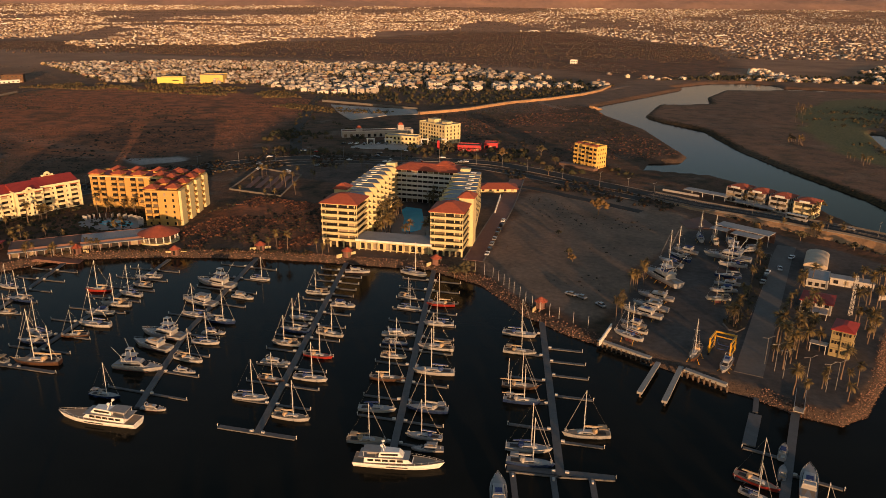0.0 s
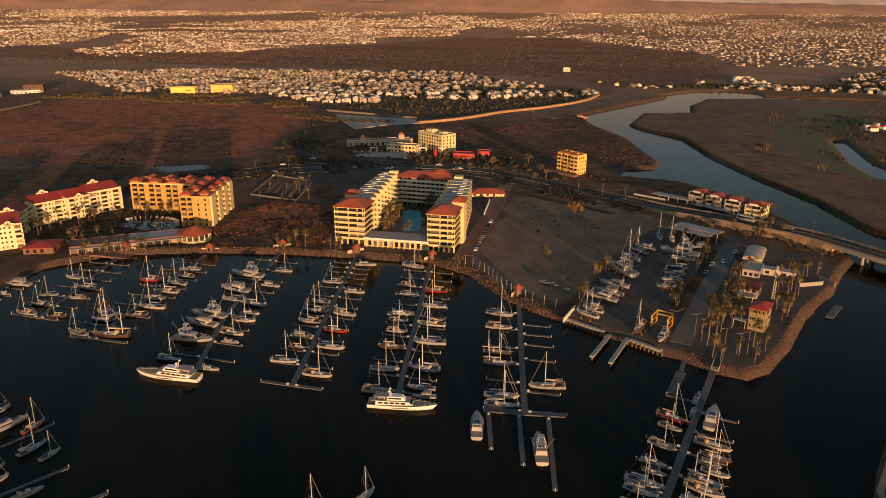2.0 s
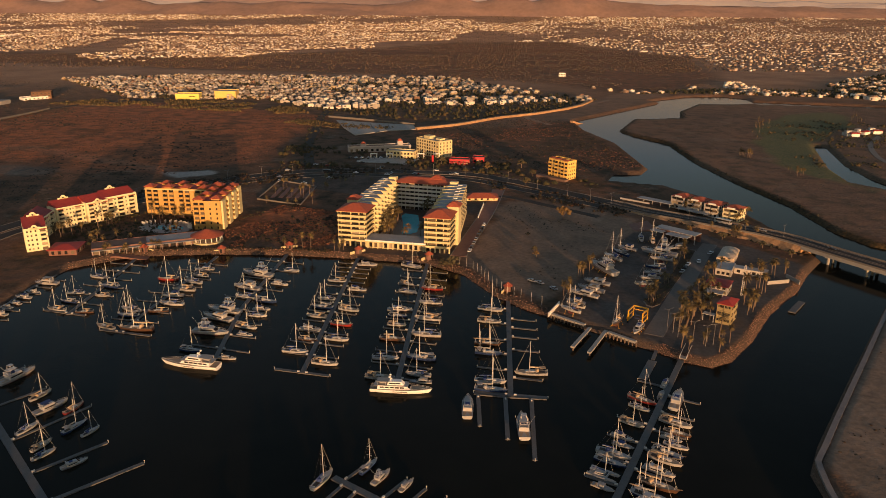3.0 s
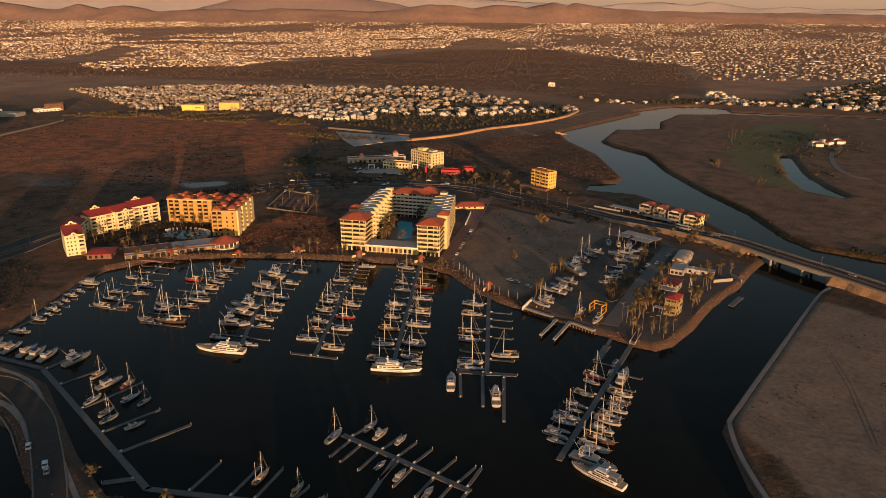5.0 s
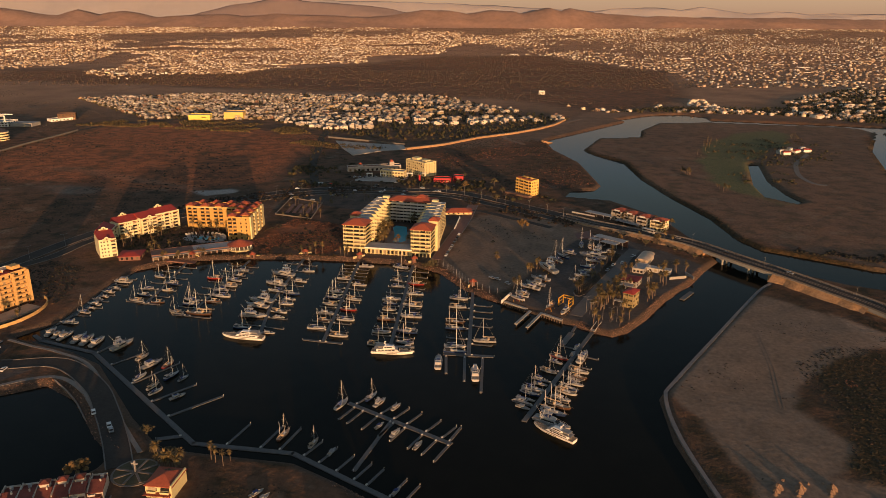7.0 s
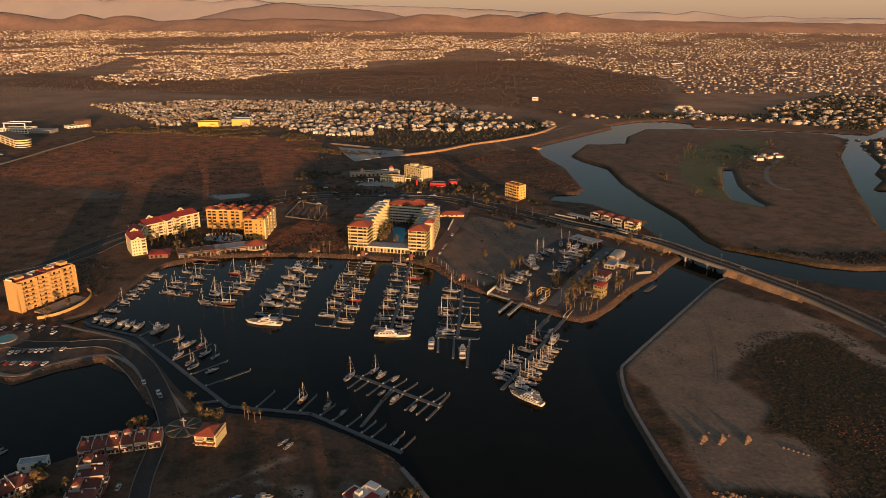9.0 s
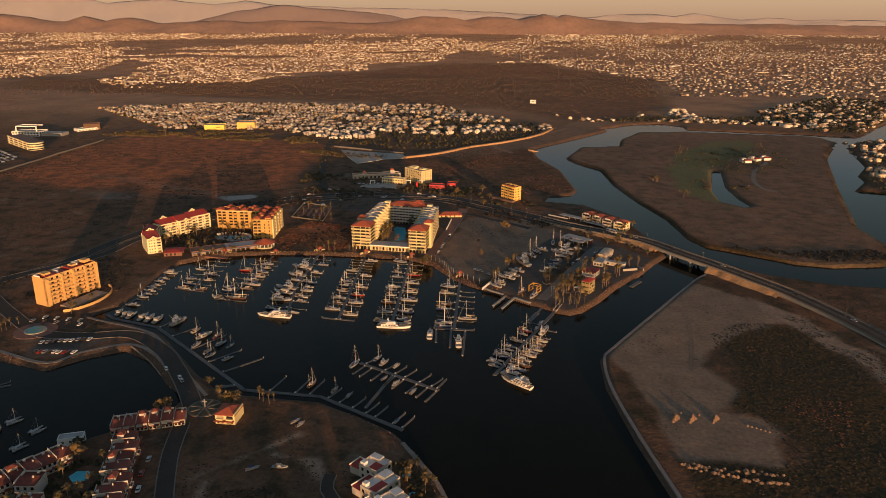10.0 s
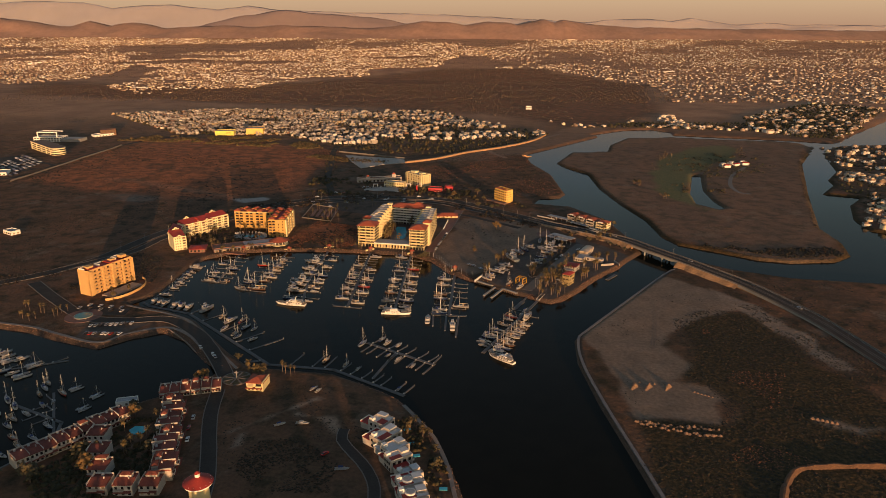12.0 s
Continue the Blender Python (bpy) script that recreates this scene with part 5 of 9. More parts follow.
BASE_LEN = {"s": 10.0, "k": 10.0, "m": 12.0, "f": 12.0, "y": 22.0, "c": 10.5, "o": 7.0}
MAKE = {"s": sail_boat, "k": two_master, "m": motor_yacht, "f": sport_fisher, "y": big_yacht, "c": catamaran, "o": open_boat}
VARIANTS = {"s": 5, "k": 2, "m": 4, "f": 1, "y": 1, "c": 1, "o": 2}
made_boats = {}
boat_rng = random.Random(5)
SAIL_ORDER = (0, 1, 0, 3, 1, 4, 0, 1, 2, 0, 1, 0, 3)
count = {}


def put_boat(kind, x, y, head, length, z=0.0, ashore=False):
    k = count.get(kind, 0)
    count[kind] = k + 1
    v = SAIL_ORDER[k % len(SAIL_ORDER)] if kind == "s" else k % VARIANTS[kind]
    f = length / BASE_LEN[kind] * (0.96 if ashore else 1 - 0.22 * abs(math.sin(radians(head))))
    sz = Vector((f, f * 0.92, f * (0.9 if kind in "sk" else 0.72)))
    m = pose(x, y, z, boat_rng.uniform(-1, 1), 0, head)
    key = (kind, v, ashore)
    if key in made_boats:
        old = made_boats[key].scale
        return copy_thing(made_boats[key], m @ Matrix.Diagonal((sz.x / old.x, sz.y / old.y, sz.z / old.z, 1)))
    ob = MAKE[kind](v, True) if ashore else MAKE[kind](v)
    made_boats[key] = ob
    ob.matrix_basis = m @ Matrix.Diagonal((*sz, 1))
    return ob


BOATS_E = [("s", 3, -20, -17, 12), ("s", 7, -45, -17, 8), ("s", 10, -55, 0, 8), ("m", 12, -77, 13, 11), ("s", 13, -84, 2, 8), ("s", 15, -93, 4, 8), ("s", 17, -107, 4, 10), ("s", 19, -124, 6, 10),
           ("s", 21, -139, 6, 10), ("s", 21, -49, 187, 10), ("s", 24, -66, 185, 10), ("s", 27, -84, 180, 11), ("s", 30, -100, 184, 12), ("s", 33, -121, 181, 11), ("s", 35, -134, 181, 9), ("m", 37, -139, 190, 8), ("y", 31, -146.5, 6, 21)]
BOATS_D = [("s", -27, -49, 186, 9), ("s", -24, -72, 181, 8), ("s", -22, -82, 179, 10), ("s", -21, -92, 179, 9), ("m", -19, -105, 0, 9), ("s", -16, -115, -4, 8), ("s", -17, -126, 3, 10), ("m", -14, -58, -1, 9),
           ("s", -10, -82, -10, 10), ("s", -8, -98, -1, 9), ("s", -5, -112, -1, 10), ("s", -2, -133, -1, 10), ("m", -20, -23, 6, 10)]
BOATS_C = [("f", -69, -49, 171, 17), ("m", -66, -67, 168, 15), ("s", -61, -78, 181, 10), ("f", -63, -95, 174, 16), ("m", -62, -103, 168, 15), ("f", -58, -117, 2, 15), ("s", -50, -81, -1, 10), ("m", -48, -90, 8, 8),
           ("s", -47, -97, 4, 9), ("s", -46, -109, -8, 10), ("m", -43, -116, -4, 7), ("s", -55, -40, -2, 8), ("m", -53, -59, -7, 9), ("y", -50, -145, 181, 22), ("s", -57, -134, -1, 9), ("m", -40, -137, 3, 7)]
BOATS_B = [("s", -103, -122, 167, 10), ("k", -89, -121, 190, 14), ("s", -91, -102, 201, 9), ("m", -95, -84, 192, 10), ("s", -90, -93, 184, 11), ("s", -94, -76, 184, 11), ("s", -109, -65, 192, 10), ("s", -95, -66, 173, 10),
           ("m", -99, -48, 192, 10), ("s", -96, -57, 178, 8), ("s", -104, -103, 172, 10), ("s", -101, -109, 184, 10)]
BOATS_A = [("s", -145, -70, 178, 8), ("k", -131, -80, 178, 10), ("s", -127, -91, 192, 7), ("s", -141, -91, 200, 8), ("s", -137, -101, 181, 8), ("s", -136, -110, 178, 9), ("s", -122, -110, 200, 8)]
BOATS_W = [("m", -164, -83, 185, 13), ("m", -162, -94, 176, 7), ("m", -161, -101, 180, 8), ("m", -159, -108, 176, 6), ("m", -160, -113, 179, 7), ("m", -157, -120, 174, 9), ("m", -155, -126, 185, 6), ("s", -155, -132, 174, 9), ("m", -153, -147, 185, 10)]
BOATS_I = [("m", -143, -163, 87, 14), ("m", -134, -164, 92, 15), ("m", -128.5, -165, 95, 15), ("m", -122, -166, 91, 15), ("m", -148, -162, 92, 12), ("m", -154, -160, 100, 13), ("f", -107, -167, 76, 17), ("s", -89, -177, 76, 10), ("m", -80, -183, 68, 14),
           ("s", -72, -182, 82, 10), ("s", -78, -196, 80, 10), ("s", -67, -203, 80, 9), ("s", -63, -207, 68, 9), ("s", -64, -192, 75, 11), ("s", -57.5, -193, 75, 8), ("m", -51, -209, 57, 9), ("k", 8, -229, 82, 11), ("s", 22, -232, 82, 9), ("o", 31, -236, 80, 7)]
BOATS_H = [("s", 23, -201, 75, 12), ("s", 34, -192, 72, 10), ("f", 39, -196, 70, 10), ("m", 47, -198, 70, 8), ("o", 44, -214, 68, 7), ("m", 52, -218, 74, 9), ("o", 63, -225, 74, 8), ("o", 62, -255, 74, 7)]
BOATS_G = [("m", 123, -121, 72, 9), ("o", 121, -130, 74, 8), ("m", 126, -133, 75, 17), ("s", 124, -148, -22, 11), ("s", 124, -154, -20, 9), ("m", 122, -157.5, -20, 7), ("s", 123, -161.5, -20, 8), ("k", 120, -166, -24, 10), ("s", 119, -170, -24, 11),
           ("m", 117, -176, -24, 10), ("k", 116, -183, -22, 12), ("k", 114, -189, -18, 12), ("f", 114, -198, -26, 18), ("y", 116, -205.5, 150, 21), ("s", 114, -135, -30, 11), ("s", 113, -140.5, -28, 8), ("s", 110, -151, -26, 9), ("m", 107, -160, -22, 8),
           ("o", 107, -164.5, -19, 7), ("s", 104, -170, -19, 11), ("s", 103, -174.5, -20, 10), ("c", 101, -181, -22, 9), ("o", 101, -187, -22, 7)]
BOATS_F = [("s", 51.5, -68, -5, 11), ("s", 53, -81, -2, 10), ("k", 55.5, -103, 3, 10), ("k", 57, -111, 1, 10), ("s", 61, -133.5, 4, 11), ("s", 62, -139.5, 2, 11), ("s", 75.5, -124, 190, 12), ("m", 56.5, -153, 99, 17), ("f", 76, -161, 100, 18)]
BOATS_L = [("c", -166, -272, 60, 12), ("c", -163, -286, 55, 12), ("m", -180, -266, 60, 11), ("s", -137, -303, 143, 9), ("s", -139, -296, -33, 10), ("s", -142, -290, -34, 10), ("s", -125, -299, -32, 11), ("c", -121, -293, 60, 9), ("o", -127, -313, 148, 8),
           ("o", -123, -309, 116, 7), ("m", -129, -323, 158, 8), ("c", -104, -298, 70, 9), ("c", -102, -312, 65, 9), ("s", -141, -317, 137, 11), ("s", -132, -329, -22, 9), ("s", -129, -336, -22, 8), ("s", -108, -332, -24, 9), ("s", -108, -343, -19, 8), ("s", -110, -351, -28, 9), ("s", -146, -325, -22, 11), ("m", -112, -360, -9, 8), ("m", -197, -261, 62, 12), ("m", -191, -265, 60, 12), ("c", -186, -270, 60, 11), ("s", -178, -283, 58, 11), ("m", -171, -284, 60, 10), ("s", -200, -270, 60, 12), ("m", -205, -262, 60, 13), ("s", -192, -278, 60, 12), ("m", -184, -287, 60, 11), ("s", -150, -312, 140, 11), ("m", -152, -330, -30, 9), ("s", -147, -336, -25, 11), ("m", -137, -343, -22, 9), ("s", -118, -345, -22, 9)]
for dock_boats in (BOATS_E, BOATS_D, BOATS_C, BOATS_B, BOATS_A, BOATS_W, BOATS_I, BOATS_H, BOATS_G, BOATS_F, BOATS_L):
    for row in dock_boats:
        put_boat(*row)
BOATS_YARD = [("s", 87, -69, 149, 10), ("s", 89, -63.5, 155, 9), ("m", 89, -57, 158, 9), ("m", 92.5, -48, 155, 14), ("m", 95.5, -41, 155, 13), ("m", 98, -31, 160, 13), ("f", 101, -12, 125, 21), ("s", 106, 6, 134, 12), ("s", 110, 14, 130, 12), ("m", 114, 27, 150, 11),
              ("s", 122, 45, 91, 11), ("s", 128, 43, 91, 11), ("m", 135, 45, 90, 12), ("f", 130.5, 20, 160, 19), ("s", 131, 9.5, 172, 11), ("m", 141, 34, 205, 11), ("s", 127, -4, 178, 10), ("m", 126, -10.5, 176, 10), ("m", 123.5, -18, 185, 10), ("s", 120, -29, 188, 9), ("s", 106.5, -78, 250, 11), ("m", 115, -81.5, 250, 11)]
for x, y, h in ((15, -269, 60), (18.5, -271, 70), (11.5, -309, 40), (22.6, -305.5, 10), (56, -340, 15)):
    put_boat("o", x, y, h, 7, ground_z(x, y) + 0.25)
for kind, x, y, head, length in BOATS_YARD:
    put_boat(kind, x, y, head, length, 2.15, True)


# ---- buildings ----
def window_mesh(w, h, material=None):
    bm = boxes((0, 0, 0, w, 0.14, h))
    return finish(bm, "window", material or M_PANE)


WIN = {}


def window(parent, m, w, h, name="window"):
    key = (round(w, 1), round(h, 1))
    if key not in WIN:
        WIN[key] = window_mesh(*key)
    return piece(name, WIN[key], parent, m)


def face_windows(parent, M, x0, x1, z0, floors, fh, n, w, h, sill=0.9, name="window"):
    """Rows of windows on a wall that runs along local x and faces -y."""
    for f in range(floors):
        for i in range(n):
            x = x0 + (x1 - x0) * (i + 0.5) / n
            window(parent, M @ Matrix.Translation((x, -0.03, z0 + f * fh + sill + h / 2)), w, h, name)


def local(bm, M):
    bmesh.ops.transform(bm, matrix=M, verts=bm.verts)
    return bm


def band(M, x0, x1, y0, y1, z, h=1.0, t=0.22, slab=0.28):
    """A balcony: a floor slab with a low parapet round it."""
    bm = boxes(((x0 + x1) / 2, (y0 + y1) / 2, z, x1 - x0, y1 - y0, slab), ((x0 + x1) / 2, y0 + t / 2, z + h / 2, x1 - x0, t, h), ((x0 + x1) / 2, y1 - t / 2, z + h / 2, x1 - x0, t, h),
               (x0 + t / 2, (y0 + y1) / 2, z + h / 2, t, y1 - y0 - 2 * t, h), (x1 - t / 2, (y0 + y1) / 2, z + h / 2, t, y1 - y0 - 2 * t, h))
    return local(bm, M)


def block(t, M, w, d, z0, floors, fh, wall, n_front, n_side, win=(1.5, 1.4), balconies=(), parapet=0.9, roof=M_FLATROOF, back=0, sill=0.8, bal_mat=None, plinth=0.0, sides='r'):
    """A storeyed block: walls, roof deck and parapet, windows, balconies. Its front runs along local x and faces -y."""
    h = floors * fh + plinth
    part("wall", local(boxes((w / 2, d / 2, z0 + h / 2 - 0.5, w, d, h + 1.0)), M), wall, t)
    part("roof", local(boxes((w / 2, d / 2, z0 + h + 0.08, w - 0.7, d - 0.7, 0.16)), M), roof, t)
    if parapet:
        rows = [(w / 2, 0.17, z0 + h + parapet / 2, w, 0.34, parapet), (w / 2, d - 0.17, z0 + h + parapet / 2, w, 0.34, parapet),
                (0.17, d / 2, z0 + h + parapet / 2, 0.34, d - 0.68, parapet), (w - 0.17, d / 2, z0 + h + parapet / 2, 0.34, d - 0.68, parapet)]
        part("parapet", local(boxes(*rows), M), wall, t)
    zb = z0 + plinth
    if n_front:
        face_windows(t, M, 0.4, w - 0.4, zb, floors, fh, n_front, *win, sill=sill)
    if n_side:
        right = M @ Matrix.Translation((w, 0, 0)) @ Matrix.Rotation(math.pi / 2, 4, 'Z')
        left = M @ Matrix.Translation((0, d, 0)) @ Matrix.Rotation(-math.pi / 2, 4, 'Z')
        for side in [q for q, k in ((right, 'r'), (left, 'l')) if k in sides]:
            face_windows(t, side, 0.5, d - 0.5, zb, floors, fh, n_side, win[0] * 0.75, win[1], sill=sill)
    if back:
        rear = M @ Matrix.Translation((w, d, 0)) @ Matrix.Rotation(math.pi, 4, 'Z')
        face_windows(t, rear, 0.5, w - 0.5, zb, floors, fh, back, *win, sill=sill)
    for x0, x1 in balconies:
        for f in range(floors):
            if f == 0 and plinth == 0:
                continue
            part("balcony", band(M, x0, x1, -1.3, 0.02, zb + f * fh, 0.95), bal_mat or wall, t)
            window(t, M @ Matrix.Translation(((x0 + x1) / 2, -0.05, zb + f * fh + 1.3)), (x1 - x0) * 0.92, 2.3, "balcony_door")


# the hotel
hotel = thing("hotel", "cream seven-storey horseshoe hotel with clay-tiled corner towers and a pool court", "hotel")
I4 = Matrix()


def hotel_tower(x0, x1, y0, y1, base, floors=6, fh=2.75):
    core = 1.5
    z1 = base + floors * fh
    part("tower_wall", boxes(((x0 + x1) / 2, (y0 + y1) / 2, (base + z1) / 2, x1 - x0 - 2 * core, y1 - y0 - 2 * core, z1 - base)), M_CREAM, hotel)
    for f in range(floors):
        z = base + f * fh
        part("balcony", band(I4, x0, x1, y0, y1, z, 0.95, 0.25, 0.4), M_CREAM, hotel)
        part("planter", boxes(((x0 + x1) / 2, y0 + 0.45, z + 1.0, x1 - x0 - 1.2, 0.35, 0.45), (x1 - 0.45, (y0 + y1) / 2, z + 1.0, 0.35, y1 - y0 - 1.2, 0.45)), M_LEAF, hotel, "planting along the balcony edge")
        wide = x1 - x0 - 2 * core
        for fx, fw in ((0.21, 0.38), (0.6, 0.3), (0.88, 0.18)):
            window(hotel, Matrix.Translation((x0 + core + wide * fx, y0 + core - 0.03, z + 1.15)), wide * fw, 2.0, "balcony_door")
        deep = y1 - y0 - 2 * core
        for fy, fw in ((0.26, 0.46), (0.76, 0.44)):
            window(hotel, Matrix.Translation((x1 - core + 0.03, y0 + core + deep * fy, z + 1.3)) @ Matrix.Rotation(math.pi / 2, 4, 'Z'), deep * fw, 2.0, "balcony_door")
        for cx in (x0 + 0.3, x0 + (x1 - x0) * 0.45, x1 - 0.3):
            part("balcony_post", boxes((cx, y0 + 0.3, z + fh / 2, 0.22, 0.22, fh)), M_CREAM, hotel)
    part("eave_slab", boxes(((x0 + x1) / 2, (y0 + y1) / 2, z1 + 0.15, x1 - x0 + 0.6, y1 - y0 + 0.6, 0.4)), M_CREAM, hotel)
    part("tiled_roof", hip(bmesh.new(), x0, x1, y0, y1, z1 + 0.5, 2.9, 0.7, 0.42), M_TILE, hotel, "clay-tiled hipped roof")
    for i in range(6):
        part("column", boxes((x0 + 0.6 + (x1 - x0 - 1.2) * i / 5, y0 + 0.6, (2.2 + base) / 2, 0.7, 0.7, base - 2.2)), M_CREAM, hotel)
    part("arcade_wall", boxes(((x0 + x1) / 2, (y0 + y1) / 2 + 1.2, (1.5 + base) / 2, x1 - x0 - 3, y1 - y0 - 3, base - 1.5)), M_SHADE, hotel, "shaded arcade under the tower")


hotel_tower(-43.8, -27.2, -0.4, 15, 5.4)
hotel_tower(5.6, 20.0, -1.4, 14, 5.0)


def wing(inner, outer, y0, y1, bays, tooth, side, fh=2.75, floors=7, outer_windows=True):
    """A wing of stepped bays; inner and outer give the court and street edges at its two ends."""
    for i in range(bays):
        f0, f1 = i / bays, (i + 1) / bays
        ya, yb = y0 + (y1 - y0) * f0, y0 + (y1 - y0) * f1
        ia, ib = inner[0] + (inner[1] - inner[0]) * f0, inner[0] + (inner[1] - inner[0]) * f1
        oa, ob = outer[0] + (outer[1] - outer[0]) * f0, outer[0] + (outer[1] - outer[0]) * f1
        ia2, ib2 = ia + side * tooth, ib - side * tooth * 0.25
        z1 = 2.0 + floors * fh + 0.3
        plan = [(oa, ya), (ia2, ya), (ib2, yb), (ob, yb)]
        if side < 0:
            plan = plan[::-1]
        part("wing_wall", prism(bmesh.new(), plan, 1.5, z1), M_CREAM, hotel)
        g = [((x - (ia + oa) / 2) * 0.985 + (ia + oa) / 2, y) for x, y in plan]
        part("terrace_roof", prism(bmesh.new(), g, z1 + 0.02, z1 + 0.16), M_FLATROOF, hotel, "grey flat roof of a wing")
        part("roof_coping", boxes(((oa + ia2) / 2, ya + 0.15, z1 + 0.22, abs(ia2 - oa), 0.3, 0.4)), M_CREAM, hotel)
        part("roof_hatch", boxes(((oa * 0.6 + ia * 0.4), (ya + yb) / 2 + 0.8, z1 + 0.3, 2.8, 1.6, 0.35)), M_WHITE, hotel)
        ang = math.atan2(yb - ya, ib2 - ia2)
        ln = math.hypot(yb - ya, ib2 - ia2)
        if side > 0:
            M = Matrix.Translation((ia2, ya, 0)) @ Matrix.Rotation(ang, 4, 'Z')
        else:
            M = Matrix.Translation((ib2, yb, 0)) @ Matrix.Rotation(ang + math.pi, 4, 'Z')
        for f in range(1, floors):
            z = 2.0 + f * fh
            part("balcony", band(M, 0.3, ln - 0.2, -1.5, 0.02, z, 1.0), M_CREAM, hotel)
            window(hotel, M @ Matrix.Translation((ln / 2, -0.04, z + 1.25)), ln * 0.86, 2.2, "balcony_door")
        if outer_windows:
            ang2 = math.atan2(yb - ya, ob - oa)
            ln2 = math.hypot(yb - ya, ob - oa)
            if side < 0:
                M2 = Matrix.Translation((oa, ya, 0)) @ Matrix.Rotation(ang2, 4, 'Z')
            else:
                M2 = Matrix.Translation((ob, yb, 0)) @ Matrix.Rotation(ang2 + math.pi, 4, 'Z')
            face_windows(hotel, M2, 0.6, ln2 - 0.6, 2.0 + fh, floors - 1, fh, 2, 1.7, 1.3)
        fa, fb = (oa, ia2) if side > 0 else (ia2, oa)
        if i == 0:
            for f in range(1, floors):
                window(hotel, Matrix.Translation(((oa + ia2) / 2, ya - 0.03, 2.0 + f * fh + 1.4)), 1.2, 1.2)


wing((-30.5, -36), (-43.5, -43.8), 15, 87, 8, 3.6, 1, outer_windows=False)
wing((8.2, 3.6), (21.2, 14.4), 14, 80, 8, 3.2, -1)
part("stair_tower", boxes((-42.5, 25, 12.5, 6, 7, 21.5)), M_CREAM, hotel)
part("tiled_roof", hip(bmesh.new(), -45.5, -39.5, 21.5, 28.5, 23.4, 2.0, 0.7, 0.4), M_TILE, hotel, "clay-tiled hipped roof")
part("stair_tower", boxes((18.2, 18.5, 13.2, 6.4, 7.5, 22.5)), M_CREAM, hotel)
part("tiled_roof", hip(bmesh.new(), 15, 21.4, 14.8, 22.3, 24.5, 2.0, 0.7, 0.4), M_TILE, hotel, "clay-tiled hipped roof")
part("stair_tower", boxes((-36, 86, 12.3, 5, 4, 21.4)), M_CREAM, hotel)
part("stair_tower", boxes((6, 80.5, 12.3, 5, 4, 21.4)), M_CREAM, hotel)
MB = Matrix.Translation((-33.5, 84, 0)) @ Matrix.Rotation(radians(-4), 4, 'Z')
block(hotel, MB, 37, 14, 2.0, 7, 2.6, M_WHITE, 12, 0, (2.6, 1.9), parapet=0, sill=0.3)
for f in range(1, 7):
    part("balcony", band(MB, 0, 37, -1.4, 0.02, 2.0 + f * 2.6, 1.0), M_WHITE, hotel)
part("tiled_roof", local(hip(bmesh.new(), 0, 37, -1.2, 14, 20.4, 2.6, 0.7, 0.42), MB), M_TILE, hotel, "clay-tiled hipped roof")
part("tiled_cupola", local(hip(bmesh.new(), 22, 30, 4, 11, 22.8, 1.8, 0.3, 0.42), MB), M_TILE, hotel, "small tiled roof lantern")
part("arcade", boxes((-10.8, 5.0, 4.5, 33.2, 10, 4.6)), M_CREAM, hotel, "single-storey shop arcade")
part("arcade_roof", boxes((-10.8, 4.6, 6.95, 34.4, 12.4, 0.3)), M_FLATROOF, hotel)
part("arcade_fascia", boxes((-10.8, -1.5, 6.7, 34.4, 0.3, 0.9)), M_WHITE, hotel)
for i in range(12):
    x = -26.4 + i * 2.85
    part("column", boxes((x, -1.2, 4.1, 0.5, 0.5, 4.2)), M_CREAM, hotel)
    if i < 11:
        window(hotel, Matrix.Translation((x + 1.42, -0.06, 3.9)), 1.8, 2.6, "shop_window")
part("podium", boxes((-10.8, 34, 2.0, 33, 46, 0.9)), M_TERRACE, hotel, "paved pool terrace")
pts = [(-28 + 3, 64), (-24, 71), (-15, 69), (-8.5, 46), (-7, 33), (-10, 28.5), (-15, 28.5), (-17, 38), (-20, 51)]
tagged(new("swimming_pool", finish(prism(bmesh.new(), pts[::-1], 2.3, 2.62), "swimming_pool", M_POOL)), "blue freeform swimming pool in the hotel court", "pool")
annex = thing("hotel_annex", "low tiled service building behind the hotel", "building")
block(annex, pose(8, 113, 2, 0, 0, 14), 22, 10, 0, 1, 2.8, M_CREAM, 5, 2, roof=M_TILE, parapet=0)
part("tiled_roof", local(hip(bmesh.new(), 0, 22, -2, 10, 2.9, 2.2, 0.8, 0.45), pose(8, 113, 2, 0, 0, 14)), M_TILE, annex)
part("garden_wall", boxes((22.6, 88, 3.0, 0.4, 34, 2.0, 3)), M_WHITE, annex, "cream boundary wall")

# waterside tile-roofed kiosks where the docks meet the promenade
for i, (x, y) in enumerate(((-143, -33), (-103, -22.5), (-68, -12), (-28.5, -11), (10.5, -11), (57, -48))):
    k = thing("dock_kiosk", "small octagonal kiosk with tiled roof at the head of a dock", "kiosk", pose(x, y, ground_z(x, y) - 0.1, 0, 0, 15 * i), group="dock kiosks")
    bm = bmesh.new()
    bmesh.ops.create_cone(bm, cap_ends=True, segments=8, radius1=1.8, radius2=1.8, depth=2.8, matrix=Matrix.Translation((0, 0, 1.4)))
    part("wall", bm, M_PAVE, k)
    bm = bmesh.new()
    bmesh.ops.create_cone(bm, cap_ends=True, segments=8, radius1=2.6, radius2=0.15, depth=1.6, matrix=Matrix.Translation((0, 0, 3.6)))
    part("tiled_roof", bm, M_TILE, k)
    part("low_wall", boxes((-3.2, 1.2, 0.5, 2.6, 0.3, 1.5), (3.2, 1.2, 0.5, 2.6, 0.3, 1.5)), M_CREAM, k)
    window(k, Matrix.Translation((0, -1.75, 1.4)), 1.0, 2.0, "door")

